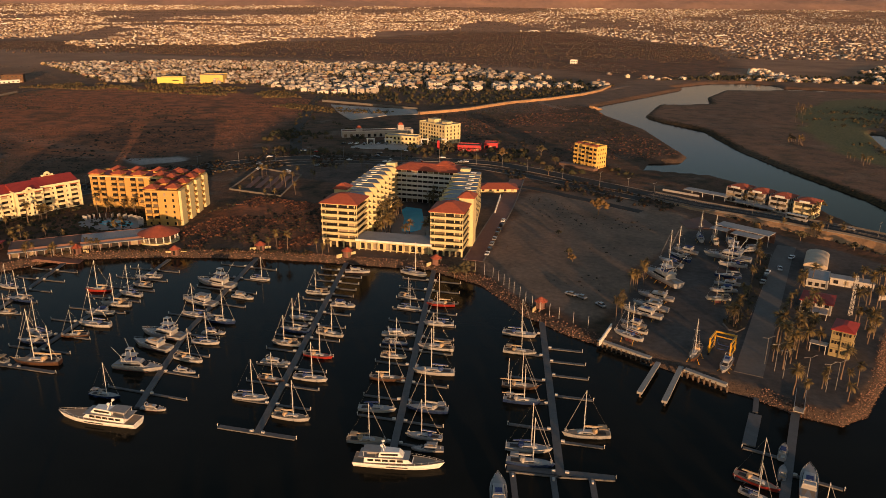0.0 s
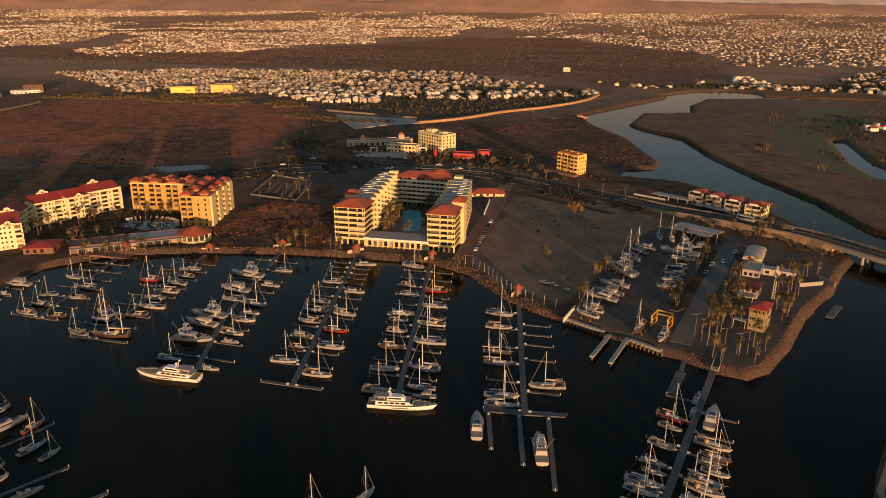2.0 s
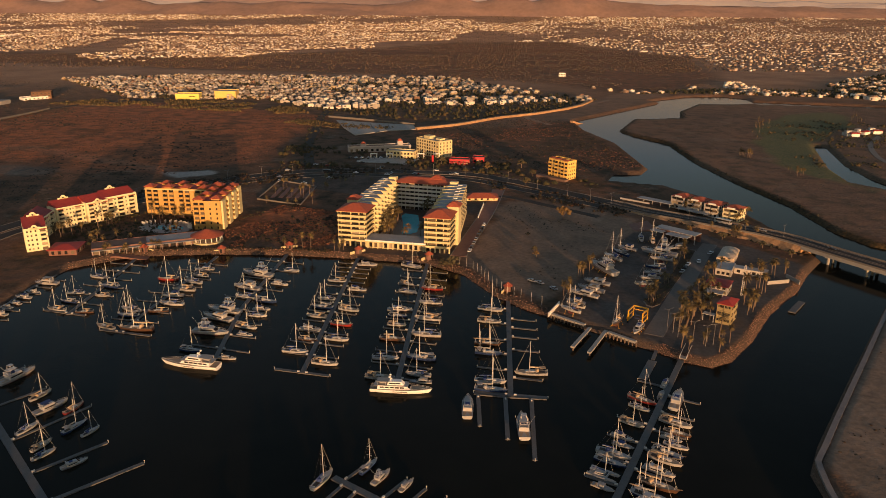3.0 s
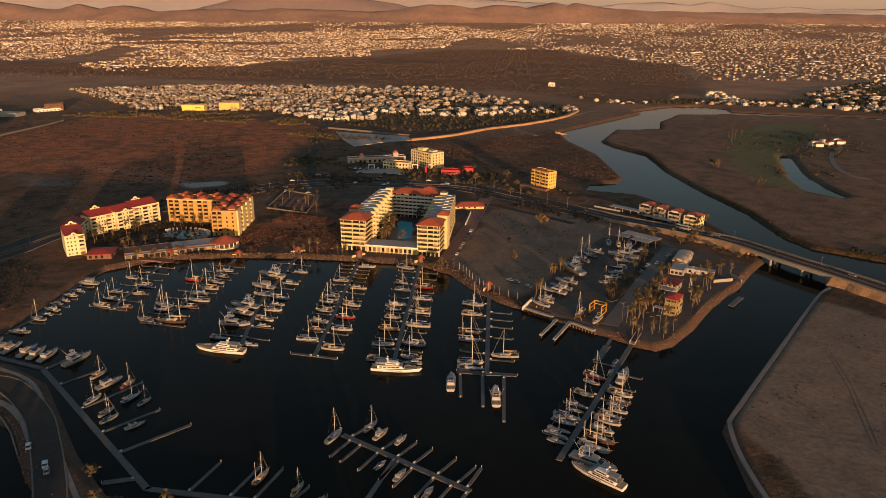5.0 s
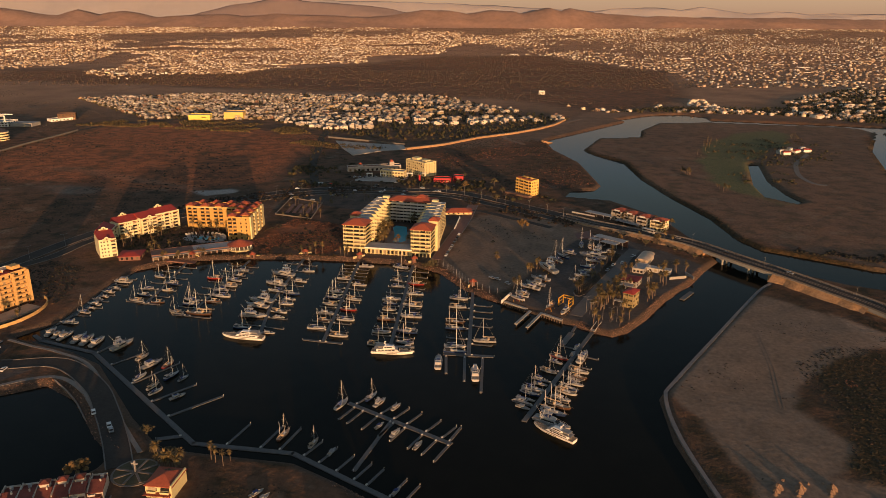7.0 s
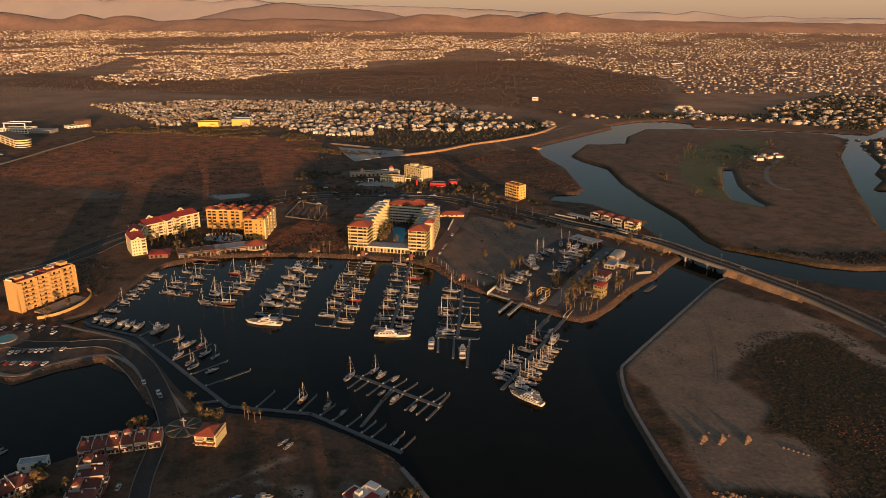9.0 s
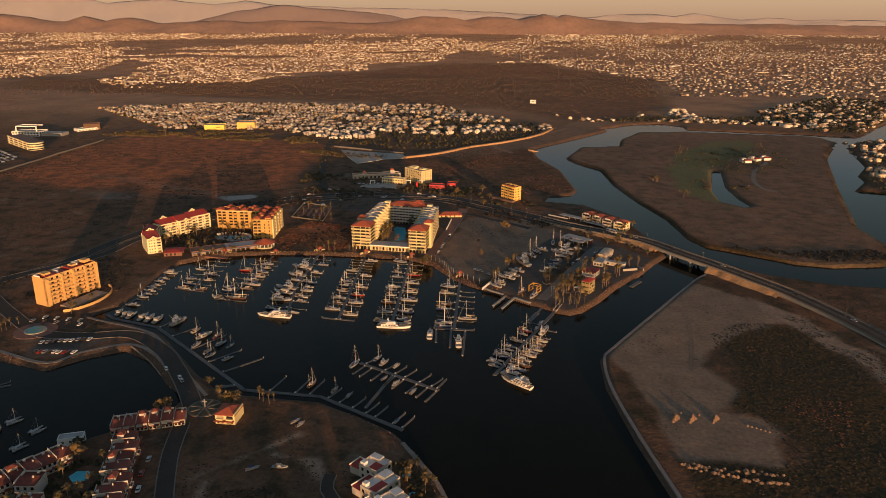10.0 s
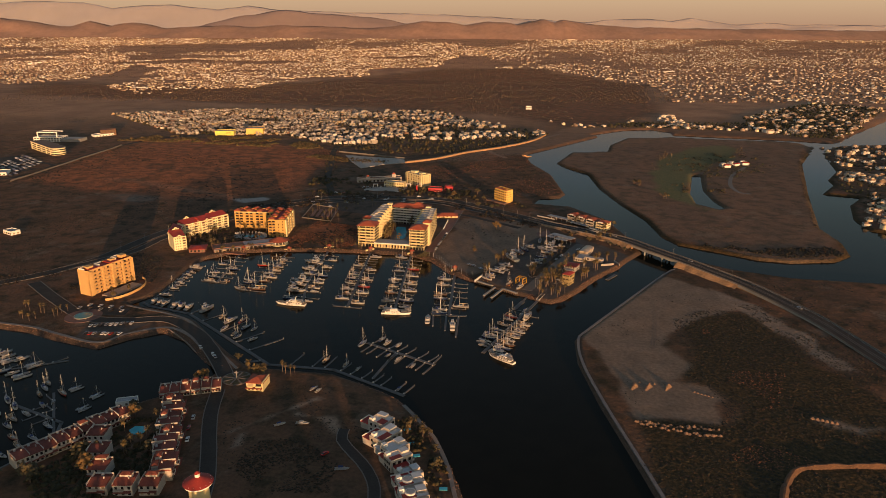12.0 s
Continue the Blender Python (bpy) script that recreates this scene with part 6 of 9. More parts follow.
# ochre apartment house: two wings at an angle
ochre = thing("apartment_building", "ochre six-storey apartment building with tiled corner pavilions", "apartment building")
MA = pose(-184, 33, 0, 0, 0, 6)
block(ochre, MA, 46, 15, 2.0, 6, 2.85, M_OCHRE, 0, 4, (1.3, 1.5), [(1.2, 4.4), (5.4, 8.6), (11.5, 14.7), (15.7, 18.9), (22, 25.2), (26.2, 29.4), (33, 36.2), (37.2, 40.4)], parapet=0.6, roof=M_REDROOF)
ML = pose(-137.5, 9.5, 0, 0, 0, 11.5)
block(ochre, ML, 16.5, 42, 2.0, 6, 2.85, M_OCHRE, 4, 9, (0.9, 1.3), [(0.6, 3.6), (4.2, 6.8)], parapet=0.6, roof=M_REDROOF)
for M, spots in ((MA, [(3, 2.5), (15, 2.5), (26, 2.5), (38, 3), (9, 12.5), (20, 12.5), (32, 12.5), (43, 12)]), (ML, [(3.4, 3.2), (13, 5), (4, 15), (13.5, 16), (4, 27), (13.5, 28), (5, 38), (13.5, 38)])):
    for x, y in spots:
        part("roof_pavilion", local(boxes((x, y, 19.8, 4.6, 4.6, 1.7)), M), M_OCHRE, ochre)
        part("tiled_roof", local(hip(bmesh.new(), x - 2.8, x + 2.8, y - 2.8, y + 2.8, 20.6, 1.7, 0.5, 0.48), M), M_TILE, ochre, "small clay-tiled hip")
for y0 in (1, 13, 24, 35):
    part("bay_wall", local(boxes((16.9, y0 + 3, 10.6, 1.6, 6.2, 17.6)), ML), M_PALE, ochre, "projecting pale wall bay")
for f in range(1, 6):
    for y0 in (8.2, 20, 31):
        part("side_balcony", local(boxes((17.0, y0 + 1.7, 2.0 + f * 2.85 + 0.4, 1.5, 3.6, 1.1)), ML), M_OCHRE, ochre)
part("cornice", local(boxes((23, -0.25, 19.0, 46.4, 0.6, 0.5)), MA), M_PALE, ochre)

# pale apartment house with dark red roof: a corner block, a link and three stepped fronts
pale = thing("apartment_building", "creamy white five-storey apartment building with dark red roofs and rounded gables", "apartment building")


def round_gable(M, x, y, z, r, label="rounded mission-style gable"):
    bm = bmesh.new()
    bmesh.ops.create_cone(bm, cap_ends=True, segments=16, radius1=r, radius2=r, depth=0.5, matrix=Matrix.Translation((x, y, z)) @ Matrix.Rotation(math.pi / 2, 4, 'X'))
    part("curved_gable", local(bm, M), M_PALEW, pale, label)
    part("gable_shoulder", local(boxes((x, y, z - 0.25, r * 3.6, 0.5, 1.0), (x, y, z - 0.9, r * 4.6, 0.5, 0.7)), M), M_PALEW, pale)
    bm = bmesh.new()
    bmesh.ops.create_cone(bm, cap_ends=True, segments=10, radius1=r * 0.28, radius2=r * 0.28, depth=0.56, matrix=Matrix.Translation((x, y, z + 0.2)) @ Matrix.Rotation(math.pi / 2, 4, 'X'))
    part("gable_vent", local(bm, M), M_SHADE, pale, "round dark vent in the gable")


def pale_front(M, w, d, rise, bays, smalls, gables, back_gable=None):
    """One stepped front: storeys with loggias and small windows, a red roof behind, gables before it."""
    fh, floors = 2.45, 5
    h = floors * fh + rise
    part("wall", local(boxes((w / 2, d / 2, 1.5 + h / 2, w, d, h + 1.0)), M), M_PALEW, pale)
    bm = bmesh.new()
    e = [bm.verts.new(c) for c in ((0.1, 0.3, 2.0 + h), (w - 0.1, 0.3, 2.0 + h), (w - 0.1, d * 0.8, 2.0 + h + 3.4), (0.1, d * 0.8, 2.0 + h + 3.4), (w - 0.1, d, 2.0 + h), (0.1, d, 2.0 + h))]
    for q in ((0, 1, 2, 3), (3, 2, 4, 5), (0, 3, 5), (1, 4, 2), (5, 4, 1, 0)):
        bm.faces.new([e[k] for k in q])
    part("red_roof", local(bm, M), M_REDROOF, pale, "dark red sloping roof")
    for x in (0.15, w - 0.15):
        part("verge", local(boxes((x, d * 0.4, 2.0 + h + 0.35, 0.35, d * 0.8, 0.7)), M), M_PALEW, pale)
    part("parapet", local(boxes((w / 2, 0.05, 2.0 + h + 0.3, w, 0.4, 0.8)), M), M_PALEW, pale)
    for f in range(floors):
        z = 2.0 + f * fh + rise * 0.5
        for x0, x1 in bays:
            window(pale, M @ Matrix.Translation(((x0 + x1) / 2, -0.04, z + 1.25)), x1 - x0 - 0.3, 2.0, "balcony_door")
            if f:
                part("balcony", band(M, x0, x1, -1.2, 0.02, z, 0.85, 0.16), M_PALEW, pale)
        for x in smalls:
            window(pale, M @ Matrix.Translation((x, -0.03, z + 1.5)), 0.8, 1.0)
    for x0, x1 in bays:
        part("awning_roof", local(boxes(((x0 + x1) / 2, -0.6, 2.0 + floors * fh + rise * 0.5 - 0.1, x1 - x0 + 0.6, 1.5, 0.22)), M), M_TILE, pale, "small tiled hood over the balconies")
    for x in gables:
        round_gable(M, x, -0.2, 2.0 + h + 0.9, 1.5)
    if back_gable is not None:
        round_gable(M, back_gable, d * 0.8, 2.0 + h + 3.9, 1.7, "rounded white gable at the rear of the roof")


PALE_AT = pose(-215.5, -8.5, 0, 0, 0, 62)
pale_front(PALE_AT, 17, 13, 0.0, [(1.0, 4.2), (11.0, 14.2)], (6.0, 8.0, 9.6, 15.6), (), 9.0)
pale_front(PALE_AT @ Matrix.Translation((16.6, -2.4, 0)), 13.5, 13, 0.5, [(1.2, 4.4), (9.2, 12.4)], (5.6, 8.0), (6.8,))
pale_front(PALE_AT @ Matrix.Translation((30.0, 0.4, 0)), 20, 12.5, 0.9, [(1.0, 4.4), (7.4, 11.0), (14.6, 18.2)], (5.8, 12.8), (), 8.0)
CORNER_AT = pose(-202.6, -49.5, 0, 0, 0, 44)
pale_front(CORNER_AT, 11.2, 20, 0.2, [(7.6, 10.6)], (1.6, 3.4, 5.6), (5.2,), 6.0)
side_at = CORNER_AT @ Matrix.Translation((11.2, 0, 0)) @ Matrix.Rotation(math.pi / 2, 4, 'Z')
face_windows(pale, side_at, 1.0, 19.0, 2.0, 5, 2.7, 5, 1.3, 1.5)
pale_front(pose(-209.5, -27, 0, 0, 0, 111), 19.5, 11, -0.4, [(2.0, 5.2), (12.4, 15.6)], (7.6, 9.6, 17.6), ())

# low shop row on the quay
mall = thing("shop_row", "long low waterside shop row with grey and brown roofs", "shops")
for (ax, ay, bx, by), rf in (((-173, -36, -151, -20), M_BROWNROOF), ((-151, -20, -125, -2), M_FLATROOF)):
    turn = math.degrees(math.atan2(by - ay, bx - ax))
    ln = math.dist((ax, ay), (bx, by))
    M = pose(ax, ay, 0, 0, 0, turn) @ Matrix.Translation((0, -13, 0))
    block(mall, M, ln + 0.5, 13, 2.0, 1, 3.6, M_PAVE, 8, 2, (2.6, 2.6), parapet=0.35, roof=rf, sill=0.2)
    part("canopy", local(boxes((ln / 2, -1.4, 5.0, ln, 2.6, 0.2)), M), M_FLATROOF, mall, "flat grey shop canopy")
    for i in range(9):
        part("column", local(boxes((0.6 + (ln - 1.2) * i / 8, -2.4, 3.4, 0.25, 0.25, 3.0)), M), M_HOUSE_GREY, mall)
rot = thing("rotunda", "round waterside restaurant with clay-tiled conical roof", "restaurant", pose(-118.5, -9.5, 2.0))
bm = bmesh.new()
bmesh.ops.create_cone(bm, cap_ends=True, segments=20, radius1=6.4, radius2=6.4, depth=4.2, matrix=Matrix.Translation((0, 0, 2.0)))
part("wall", bm, M_SHADE, rot, "shaded glazed drum")
bm = bmesh.new()
bmesh.ops.create_cone(bm, cap_ends=True, segments=20, radius1=9.2, radius2=0.8, depth=3.2, matrix=Matrix.Translation((0, 0, 5.7)))
part("tiled_roof", bm, M_TILE, rot)
for i in range(16):
    a = i * math.pi / 8
    part("column", boxes((7.9 * math.cos(a), 7.9 * math.sin(a), 2.0, 0.4, 0.4, 4.3)), M_WHITE, rot)
bm = bmesh.new()
bmesh.ops.create_cone(bm, cap_ends=True, segments=20, radius1=8.6, radius2=8.6, depth=1.1, matrix=Matrix.Translation((0, 0, 0.5)))
part("terrace", bm, M_CREAM, rot)
west_shop = thing("shop_pavilion", "low tiled shop pavilion beside the promenade", "shops")
block(west_shop, pose(-187, -52, 0, 0, 0, 20), 14, 13, 2.0, 1, 3.0, M_PAVE, 4, 3, (1.5, 1.8), parapet=0, roof=M_BROWNROOF)
part("roof_cover", local(hip(bmesh.new(), 0, 14, 0, 13, 5.5, 1.4, 0.9, 0.42), pose(-187, -52, 0, 0, 0, 20)), M_REDROOF, west_shop)
court = thing("pool_terrace", "curved stone pool terrace in front of the apartments", "terrace", pose(-156, 8, 2.1))
bm = bmesh.new()
bmesh.ops.create_cone(bm, cap_ends=True, segments=28, radius1=13, radius2=13, depth=0.5, matrix=Matrix.Diagonal((1.3, 0.75, 1, 1)))
part("paving", bm, M_CONCRETE, court)
bm = bmesh.new()
bmesh.ops.create_cone(bm, cap_ends=True, segments=24, radius1=7, radius2=7, depth=0.3, matrix=Matrix.Translation((2, 1, 0.25)) @ Matrix.Diagonal((1.3, 0.6, 1, 1)))
part("pool", bm, M_POOL, court, "dark blue pool")
for i in range(14):
    a = math.pi * (0.05 + 0.9 * i / 13)
    part("pergola_beam", boxes((15.5 * math.cos(a), 8.8 * math.sin(a), 1.7, 2.6, 0.3, 2.2, math.degrees(a))), M_HOUSE_GREY, court)

# apartment slab on the west shore
M_SLAB = mat("warm_ochre_plaster", (0.62, 0.38, 0.14), 0.8, var=0.15, scale=0.2)
slab = thing("apartment_building", "ochre seven-storey apartment slab with long balconies", "apartment building")
MS = pose(-204.5, -165, 0, 0, 0, 75)
block(slab, MS, 41, 11, 2.0, 7, 2.75, M_SLAB, 10, 3, (1.6, 1.6), parapet=1.0, roof=M_REDROOF)
for a, b in ((3, 12), (13, 21), (22, 30), (32, 39)):
    for f in range(1, 7):
        part("balcony", band(MS, a, b, -1.6, 0.02, 2.0 + f * 2.75, 1.0), M_SLAB, slab)
for a in (0, 12.2, 21.2, 30.6, 39.6):
    part("pilaster", local(boxes((a + 0.7, -0.8, 11.8, 1.4, 1.7, 20)), MS), M_SLAB, slab)
part("roof_room", local(boxes((6, 6, 23.0, 5, 5, 1.6)), MS), M_SLAB, slab)
part("roof_room", local(boxes((27, 6, 22.9, 4, 4, 1.4)), MS), M_SLAB, slab)
part("roof_room", local(boxes((37, 6, 23.2, 5, 5, 2.0)), MS), M_SLAB, slab)
for a, b, hgt in ((0.2, 9, 1.9), (14, 20, 1.5), (29, 40.6, 2.4)):
    part("roof_screen", local(boxes(((a + b) / 2, 9.5, 21.4 + hgt / 2, b - a, 0.35, hgt), (a + 0.2, 6.5, 21.4 + hgt / 2, 0.35, 6, hgt)), MS), M_WHITE, slab, "white screen wall on the roof")
for a, b in ((0.0, 3.0), (39.0, 41.0)):
    part("end_bay", local(boxes(((a + b) / 2, -0.9, 11.4, b - a, 1.9, 19.4)), MS), M_SLAB, slab)
for a, b in ((3, 12), (22, 30)):
    part("roof_step", local(boxes(((a + b) / 2, 5.0, 22.0, b - a, 9.0, 1.0)), MS), M_REDROOF, slab, "raised red roof terrace")
bm = bmesh.new()
for k in range(16):
    a0, a1 = radians(-70 + k * 9), radians(-70 + (k + 1) * 9)
    ring = [(-193 + 17 * math.cos(q), -147 + 26 * math.sin(q)) for q in (a0, a1)]
    box(bm, (ring[0][0] + ring[1][0]) / 2, (ring[0][1] + ring[1][1]) / 2, 2.9, math.dist(*ring) + 0.2, 0.5, 2.2, math.degrees(math.atan2(ring[1][1] - ring[0][1], ring[1][0] - ring[0][0])))
part("curved_wall", bm, M_SLAB, slab, "curved ochre garden wall")
part("podium", boxes((-188, -149, 2.6, 11, 30, 1.2, -12)), M_TERRACE, slab, "raised pool podium")

# four-storey hotel beyond the road, with its lower wing
h2 = thing("hotel", "cream five-storey block hotel beside the main road", "hotel")
M2 = pose(-67, 275, 0, 0, 0, -37)
block(h2, M2, 31, 16, 2.0, 5, 2.8, M_CREAM, 9, 4, (1.5, 1.7), parapet=1.0)
part("roof_room", local(boxes((9, 8, 17.6, 8, 7, 2.6)), M2), M_CREAM, h2)
part("roof_room", local(boxes((23, 9, 17.2, 6, 6, 1.8)), M2), M_CREAM, h2)
block(h2, pose(-88, 248, 0, 0, 0, -6), 26, 10, 2.0, 2, 3.2, M_CREAM, 8, 2, (1.6, 1.8), parapet=0.8)
# balconied block east of it
yb = thing("apartment_building", "yellow five-storey apartment block with brick-red roof terraces", "apartment building")
for i, (dx, dy) in enumerate(((0, 0), (6.8, -1.2), (13.6, -2.4))):
    M = pose(58, 206, 0, 0, 0, -34) @ Matrix.Translation((dx, dy, 0))
    block(yb, M, 6.5, 11, 2.0, 5, 2.8, M_YELLOW, 2, 4, (1.0, 1.3), [(0.3, 2.8), (3.6, 6.1)], parapet=1.1, roof=M_BROWNROOF)
    part("tiled_hip", local(hip(bmesh.new(), 0.5, 6.0, 0.4, 4, 16.9, 1.1, 0.4, 0.4), M), M_TILE, yb)
part("porch", local(boxes((9, -7, 3.0, 28, 5, 2.2)), pose(58, 206, 0, 0, 0, -34)), M_BROWNROOF, yb, "low front porch")
# riverside stepped row
for i, (x, y) in enumerate(((149, 136), (158.5, 127.5), (168, 119), (178, 110))):
    c = thing("row_house", "white three-storey riverside townhouse with red tile roof", "house", pose(x - 4, y - 8, 0), group="riverside townhouses")
    M = pose(0, 0, 0, 0, 0, -40 + 3 * i)
    # brighter plaster paints the sunlit end house, duller plaster the shaded others
    block(c, M, 10, 12, 2.2, 3, 2.7, M_PALEW if i == 3 else M_STUCCO, 3, 4, (1.5, 1.7), [(0.8, 4.2), (5.6, 9.2)], parapet=0, roof=M_TILE)
    part("tiled_roof", local(hip(bmesh.new(), 0, 10, 2, 12, 10.4, 1.6, 0.6, 0.42), M), M_TILE, c)
    part("curved_gable", local(boxes((5.0, 0.4, 10.6, 5.0, 0.5, 1.2)), M), M_WHITE, c)
shade_roof = thing("car_port", "long white flat-roofed car port beside the road", "car port")
part("roof", boxes((136, 133, 5.2, 26, 7, 0.3, -33)), M_FLATROOF, shade_roof)
part("roof", boxes((158, 113, 4.6, 22, 6, 0.3, -38)), M_FLATROOF, shade_roof)
for i in range(8):
    part("post", boxes((128 + i * 5.4, 136 - i * 3.9, 3.4, 0.3, 0.3, 3.4)), M_POST, shade_roof)
part("site_wall", boxes((122, 137, 2.8, 22, 0.4, 1.6, -30)), M_HOUSE_GREY, shade_roof)

# restaurant row and plaza north of the road
plaza = thing("shopping_plaza", "low arcaded shopping plaza with small domes", "shops")
block(plaza, pose(-128, 262, 0, 0, 0, 24), 58, 10, 2.0, 1, 5, M_HOUSE_GREY, 12, 2, (2.2, 2.4), parapet=0.8, roof=M_BROWNROOF)
for a, h in ((14, 7.5), (48, 9.5)):
    part("gate_tower", local(boxes((a, 3, 2 + h / 2, 5, 5, h)), pose(-128, 262, 0, 0, 0, 24)), M_HOUSE_GREY, plaza)
    bm = bmesh.new()
    bmesh.ops.create_uvsphere(bm, u_segments=12, v_segments=8, radius=2.2, matrix=pose(-128, 262, 0, 0, 0, 24) @ Matrix.Translation((a, 3, 2 + h)))
    part("dome", bm, M_TILE, plaza)
red_store = thing("shop_building", "long low shop with bright red front and awnings", "shop")
RED_AT = pose(-28, 234, 0, 0, 0, 4)
block(red_store, RED_AT, 17, 10, 2.0, 1, 3.8, M_REDSIGN, 5, 2, (2.2, 2.0), parapet=0.7, roof=M_BROWNROOF)
block(red_store, RED_AT @ Matrix.Translation((19, 9, 0)), 10, 9, 2.0, 1, 4.6, M_REDSIGN, 3, 2, (2.2, 2.0), parapet=0.6, roof=M_BROWNROOF)
part("sign_pylon", boxes((-43, 236, 5.2, 1.8, 0.5, 7)), M_REDSIGN, red_store, "tall red sign pylon")
for k in range(4):
    part("awning", local(boxes((2.2 + k * 4.2, -2.0, 4.4, 3.6, 3.4, 0.22)), RED_AT), M_REDSIGN, red_store, "red canvas awning")
    part("awning_post", local(boxes((0.6 + k * 4.2, -3.5, 3.2, 0.16, 0.16, 2.4)), RED_AT), M_POST, red_store)
for k in range(5):
    px = -98 + k * 13.5
    arch = thing("entrance_arch", "white square entrance arch of the shopping plaza", "arch", pose(px, 243 + k * 3.2, 2.0, 0, 0, 14), group="plaza arches")
    part("post", boxes((-2.6, 0, 2.0, 0.7, 0.9, 4.0)), M_WHITE, arch)
    part("post", boxes((2.6, 0, 2.0, 0.7, 0.9, 4.0)), M_WHITE, arch)
    part("lintel", boxes((0, 0, 4.3, 6.4, 0.9, 0.8)), M_WHITE, arch)
lot_plan = [(-112, 222), (-62, 226), (-58, 247), (-84, 247), (-104, 240)]
tagged(new("car_park", finish(prism(bmesh.new(), lot_plan, 1.6, 2.5), "car_park", M_PALECONC)), "pale concrete car park before the plaza", "pavement", kind="structure")
# walled plot between the apartment houses and the hotel
plot = thing("walled_plot", "low crumbling wall round an empty building plot", "wall")
for ax, ay, bx, by in ((-133, 84, -98, 76), (-98, 76, -107, 128), (-107, 128, -142, 141), (-142, 141, -133, 84)):
    part("wall", boxes(((ax + bx) / 2, (ay + by) / 2, 2.6, math.dist((ax, ay), (bx, by)), 0.4, 1.3, math.degrees(math.atan2(by - ay, bx - ax)))), M_KERB, plot)
for i in range(5):
    part("footing", boxes((-128 + i * 5.6, 92 + i * 1 + 14, 2.25, 3.2, 30, 0.3, 10)), M_PAVE, plot, "brick footing")

# ---- boatyard buildings and gear ----
store = thing("boat_store", "barrel-roofed workshop of the boatyard", "workshop", pose(158.6, 13, 2.1, 0, 0, -17) @ Matrix.Diagonal((1.12, 1.12, 1.05, 1)))
part("wall", boxes((3.7, 8.6, 1.6, 7.2, 17, 3.2)), M_HOUSE_GREY, store)
bm = bmesh.new()
bmesh.ops.create_cone(bm, cap_ends=True, segments=28, radius1=4.0, radius2=4.0, depth=17.6, matrix=Matrix.Translation((3.7, 8.6, 3.2)) @ Matrix.Rotation(math.pi / 2, 4, 'X') @ Matrix.Diagonal((1, 0.42, 1, 1)))
part("vault_roof", bm, mat("pale_sheet_roof", (0.50, 0.40, 0.29), 0.6, var=0.2, scale=0.3), store, "pale sheet-metal barrel roof")
for i in range(8):
    bm = bmesh.new()
    bmesh.ops.create_cone(bm, cap_ends=True, segments=28, radius1=4.06, radius2=4.06, depth=0.12, matrix=Matrix.Translation((3.7, 1.4 + i * 2.1, 3.2)) @ Matrix.Rotation(math.pi / 2, 4, 'X') @ Matrix.Diagonal((1, 0.42, 1, 1)))
    part("roof_rib", bm, M_HOUSE_GREY, store, "raised sheet seam")
window(store, Matrix.Translation((3.7, -0.25, 2.0)), 3.4, 3.6, "door")
flat_shop = thing("yard_shop", "flat grey-roofed workshop joined to white-roofed wing", "workshop", pose(155.8, -3, 2.1, 0, 0, -18))
block(flat_shop, I4, 7.6, 13, 0, 1, 3.2, M_HOUSE_GREY, 3, 3, (1.4, 1.4), parapet=0.3, roof=M_FLATROOF)
part("wing", boxes((15.5, 9, 1.5, 15, 4.5, 3.0)), M_HOUSE_GREY, flat_shop, "long low grey wing")
part("wing_roof", boxes((15.5, 9, 3.12, 15.6, 5.2, 0.2)), M_FLATROOF, flat_shop)
for i in range(4):
    window(flat_shop, Matrix.Translation((10 + i * 3.6, 6.72, 1.6)), 1.6, 1.4)
redshed = thing("yard_shed", "yard shed with red sheet roof and open front", "shed", pose(147.6, -29, 2.1, 0, 0, -20))
block(redshed, I4, 10, 10.5, 0, 2, 2.1, M_HOUSE_GREY, 4, 3, (1.4, 1.3), parapet=0, roof=M_REDROOF)
part("red_roof", hip(bmesh.new(), 0, 10, 0, 10.5, 4.35, 1.0, 0.5, 0.42), M_REDROOF, redshed)
part("lean_to", boxes((5, -3, 2.4, 8, 5, 0.2)), M_FLATROOF, redshed)
for x in (1, 5, 9):
    part("post", boxes((x, -5.2, 1.2, 0.2, 0.2, 2.4)), M_POST, redshed)
office = thing("yard_office", "yellow three-storey office with gridded window front and red roof", "office", pose(147.5, -65, 2.1, 0, 0, -24))
block(office, I4, 6.0, 9.5, 0, 3, 3.0, M_SHADEYELLOW, 0, 4, (1.4, 1.4), parapet=0, roof=M_REDROOF)
for f in range(3):
    for i in range(2):
        for k in range(3):
            window(office, Matrix.Translation((0.75 + i * 2.8 + k * 0.8, -0.04, 1.9 + f * 3.0)), 0.6, 1.0)
    part("floor_band", boxes((3.0, -0.12, f * 3.0 + 2.9, 6.0, 0.3, 0.25)), M_SHADEYELLOW, office)
part("centre_rib", boxes((3.0, -0.15, 4.5, 0.3, 0.35, 9.0)), M_SHADEYELLOW, office)
part("red_roof", hip(bmesh.new(), 0, 6.0, 0, 9.5, 9.1, 1.1, 0.4, 0.42), M_REDROOF, office)
bm = boxes((-3, 1, 3.0, 5, 3, 0.2))
part("stair_landing", bm, M_POST, office)
for x in (-5.2, -0.8):
    part("post", boxes((x, -0.3, 1.5, 0.2, 0.2, 3.0)), M_POST, office)
shed = thing("open_boat_shed", "long open shed with white sheet roof at the yard's back", "shed", pose(134, 63, 2.1, 0, 0, -34))
part("roof", boxes((12, -2, 5.3, 25, 8, 0.3)), M_FLATROOF, shed)
part("roof", boxes((3, -8.5, 4.6, 8, 5, 0.25)), M_FLATROOF, shed)
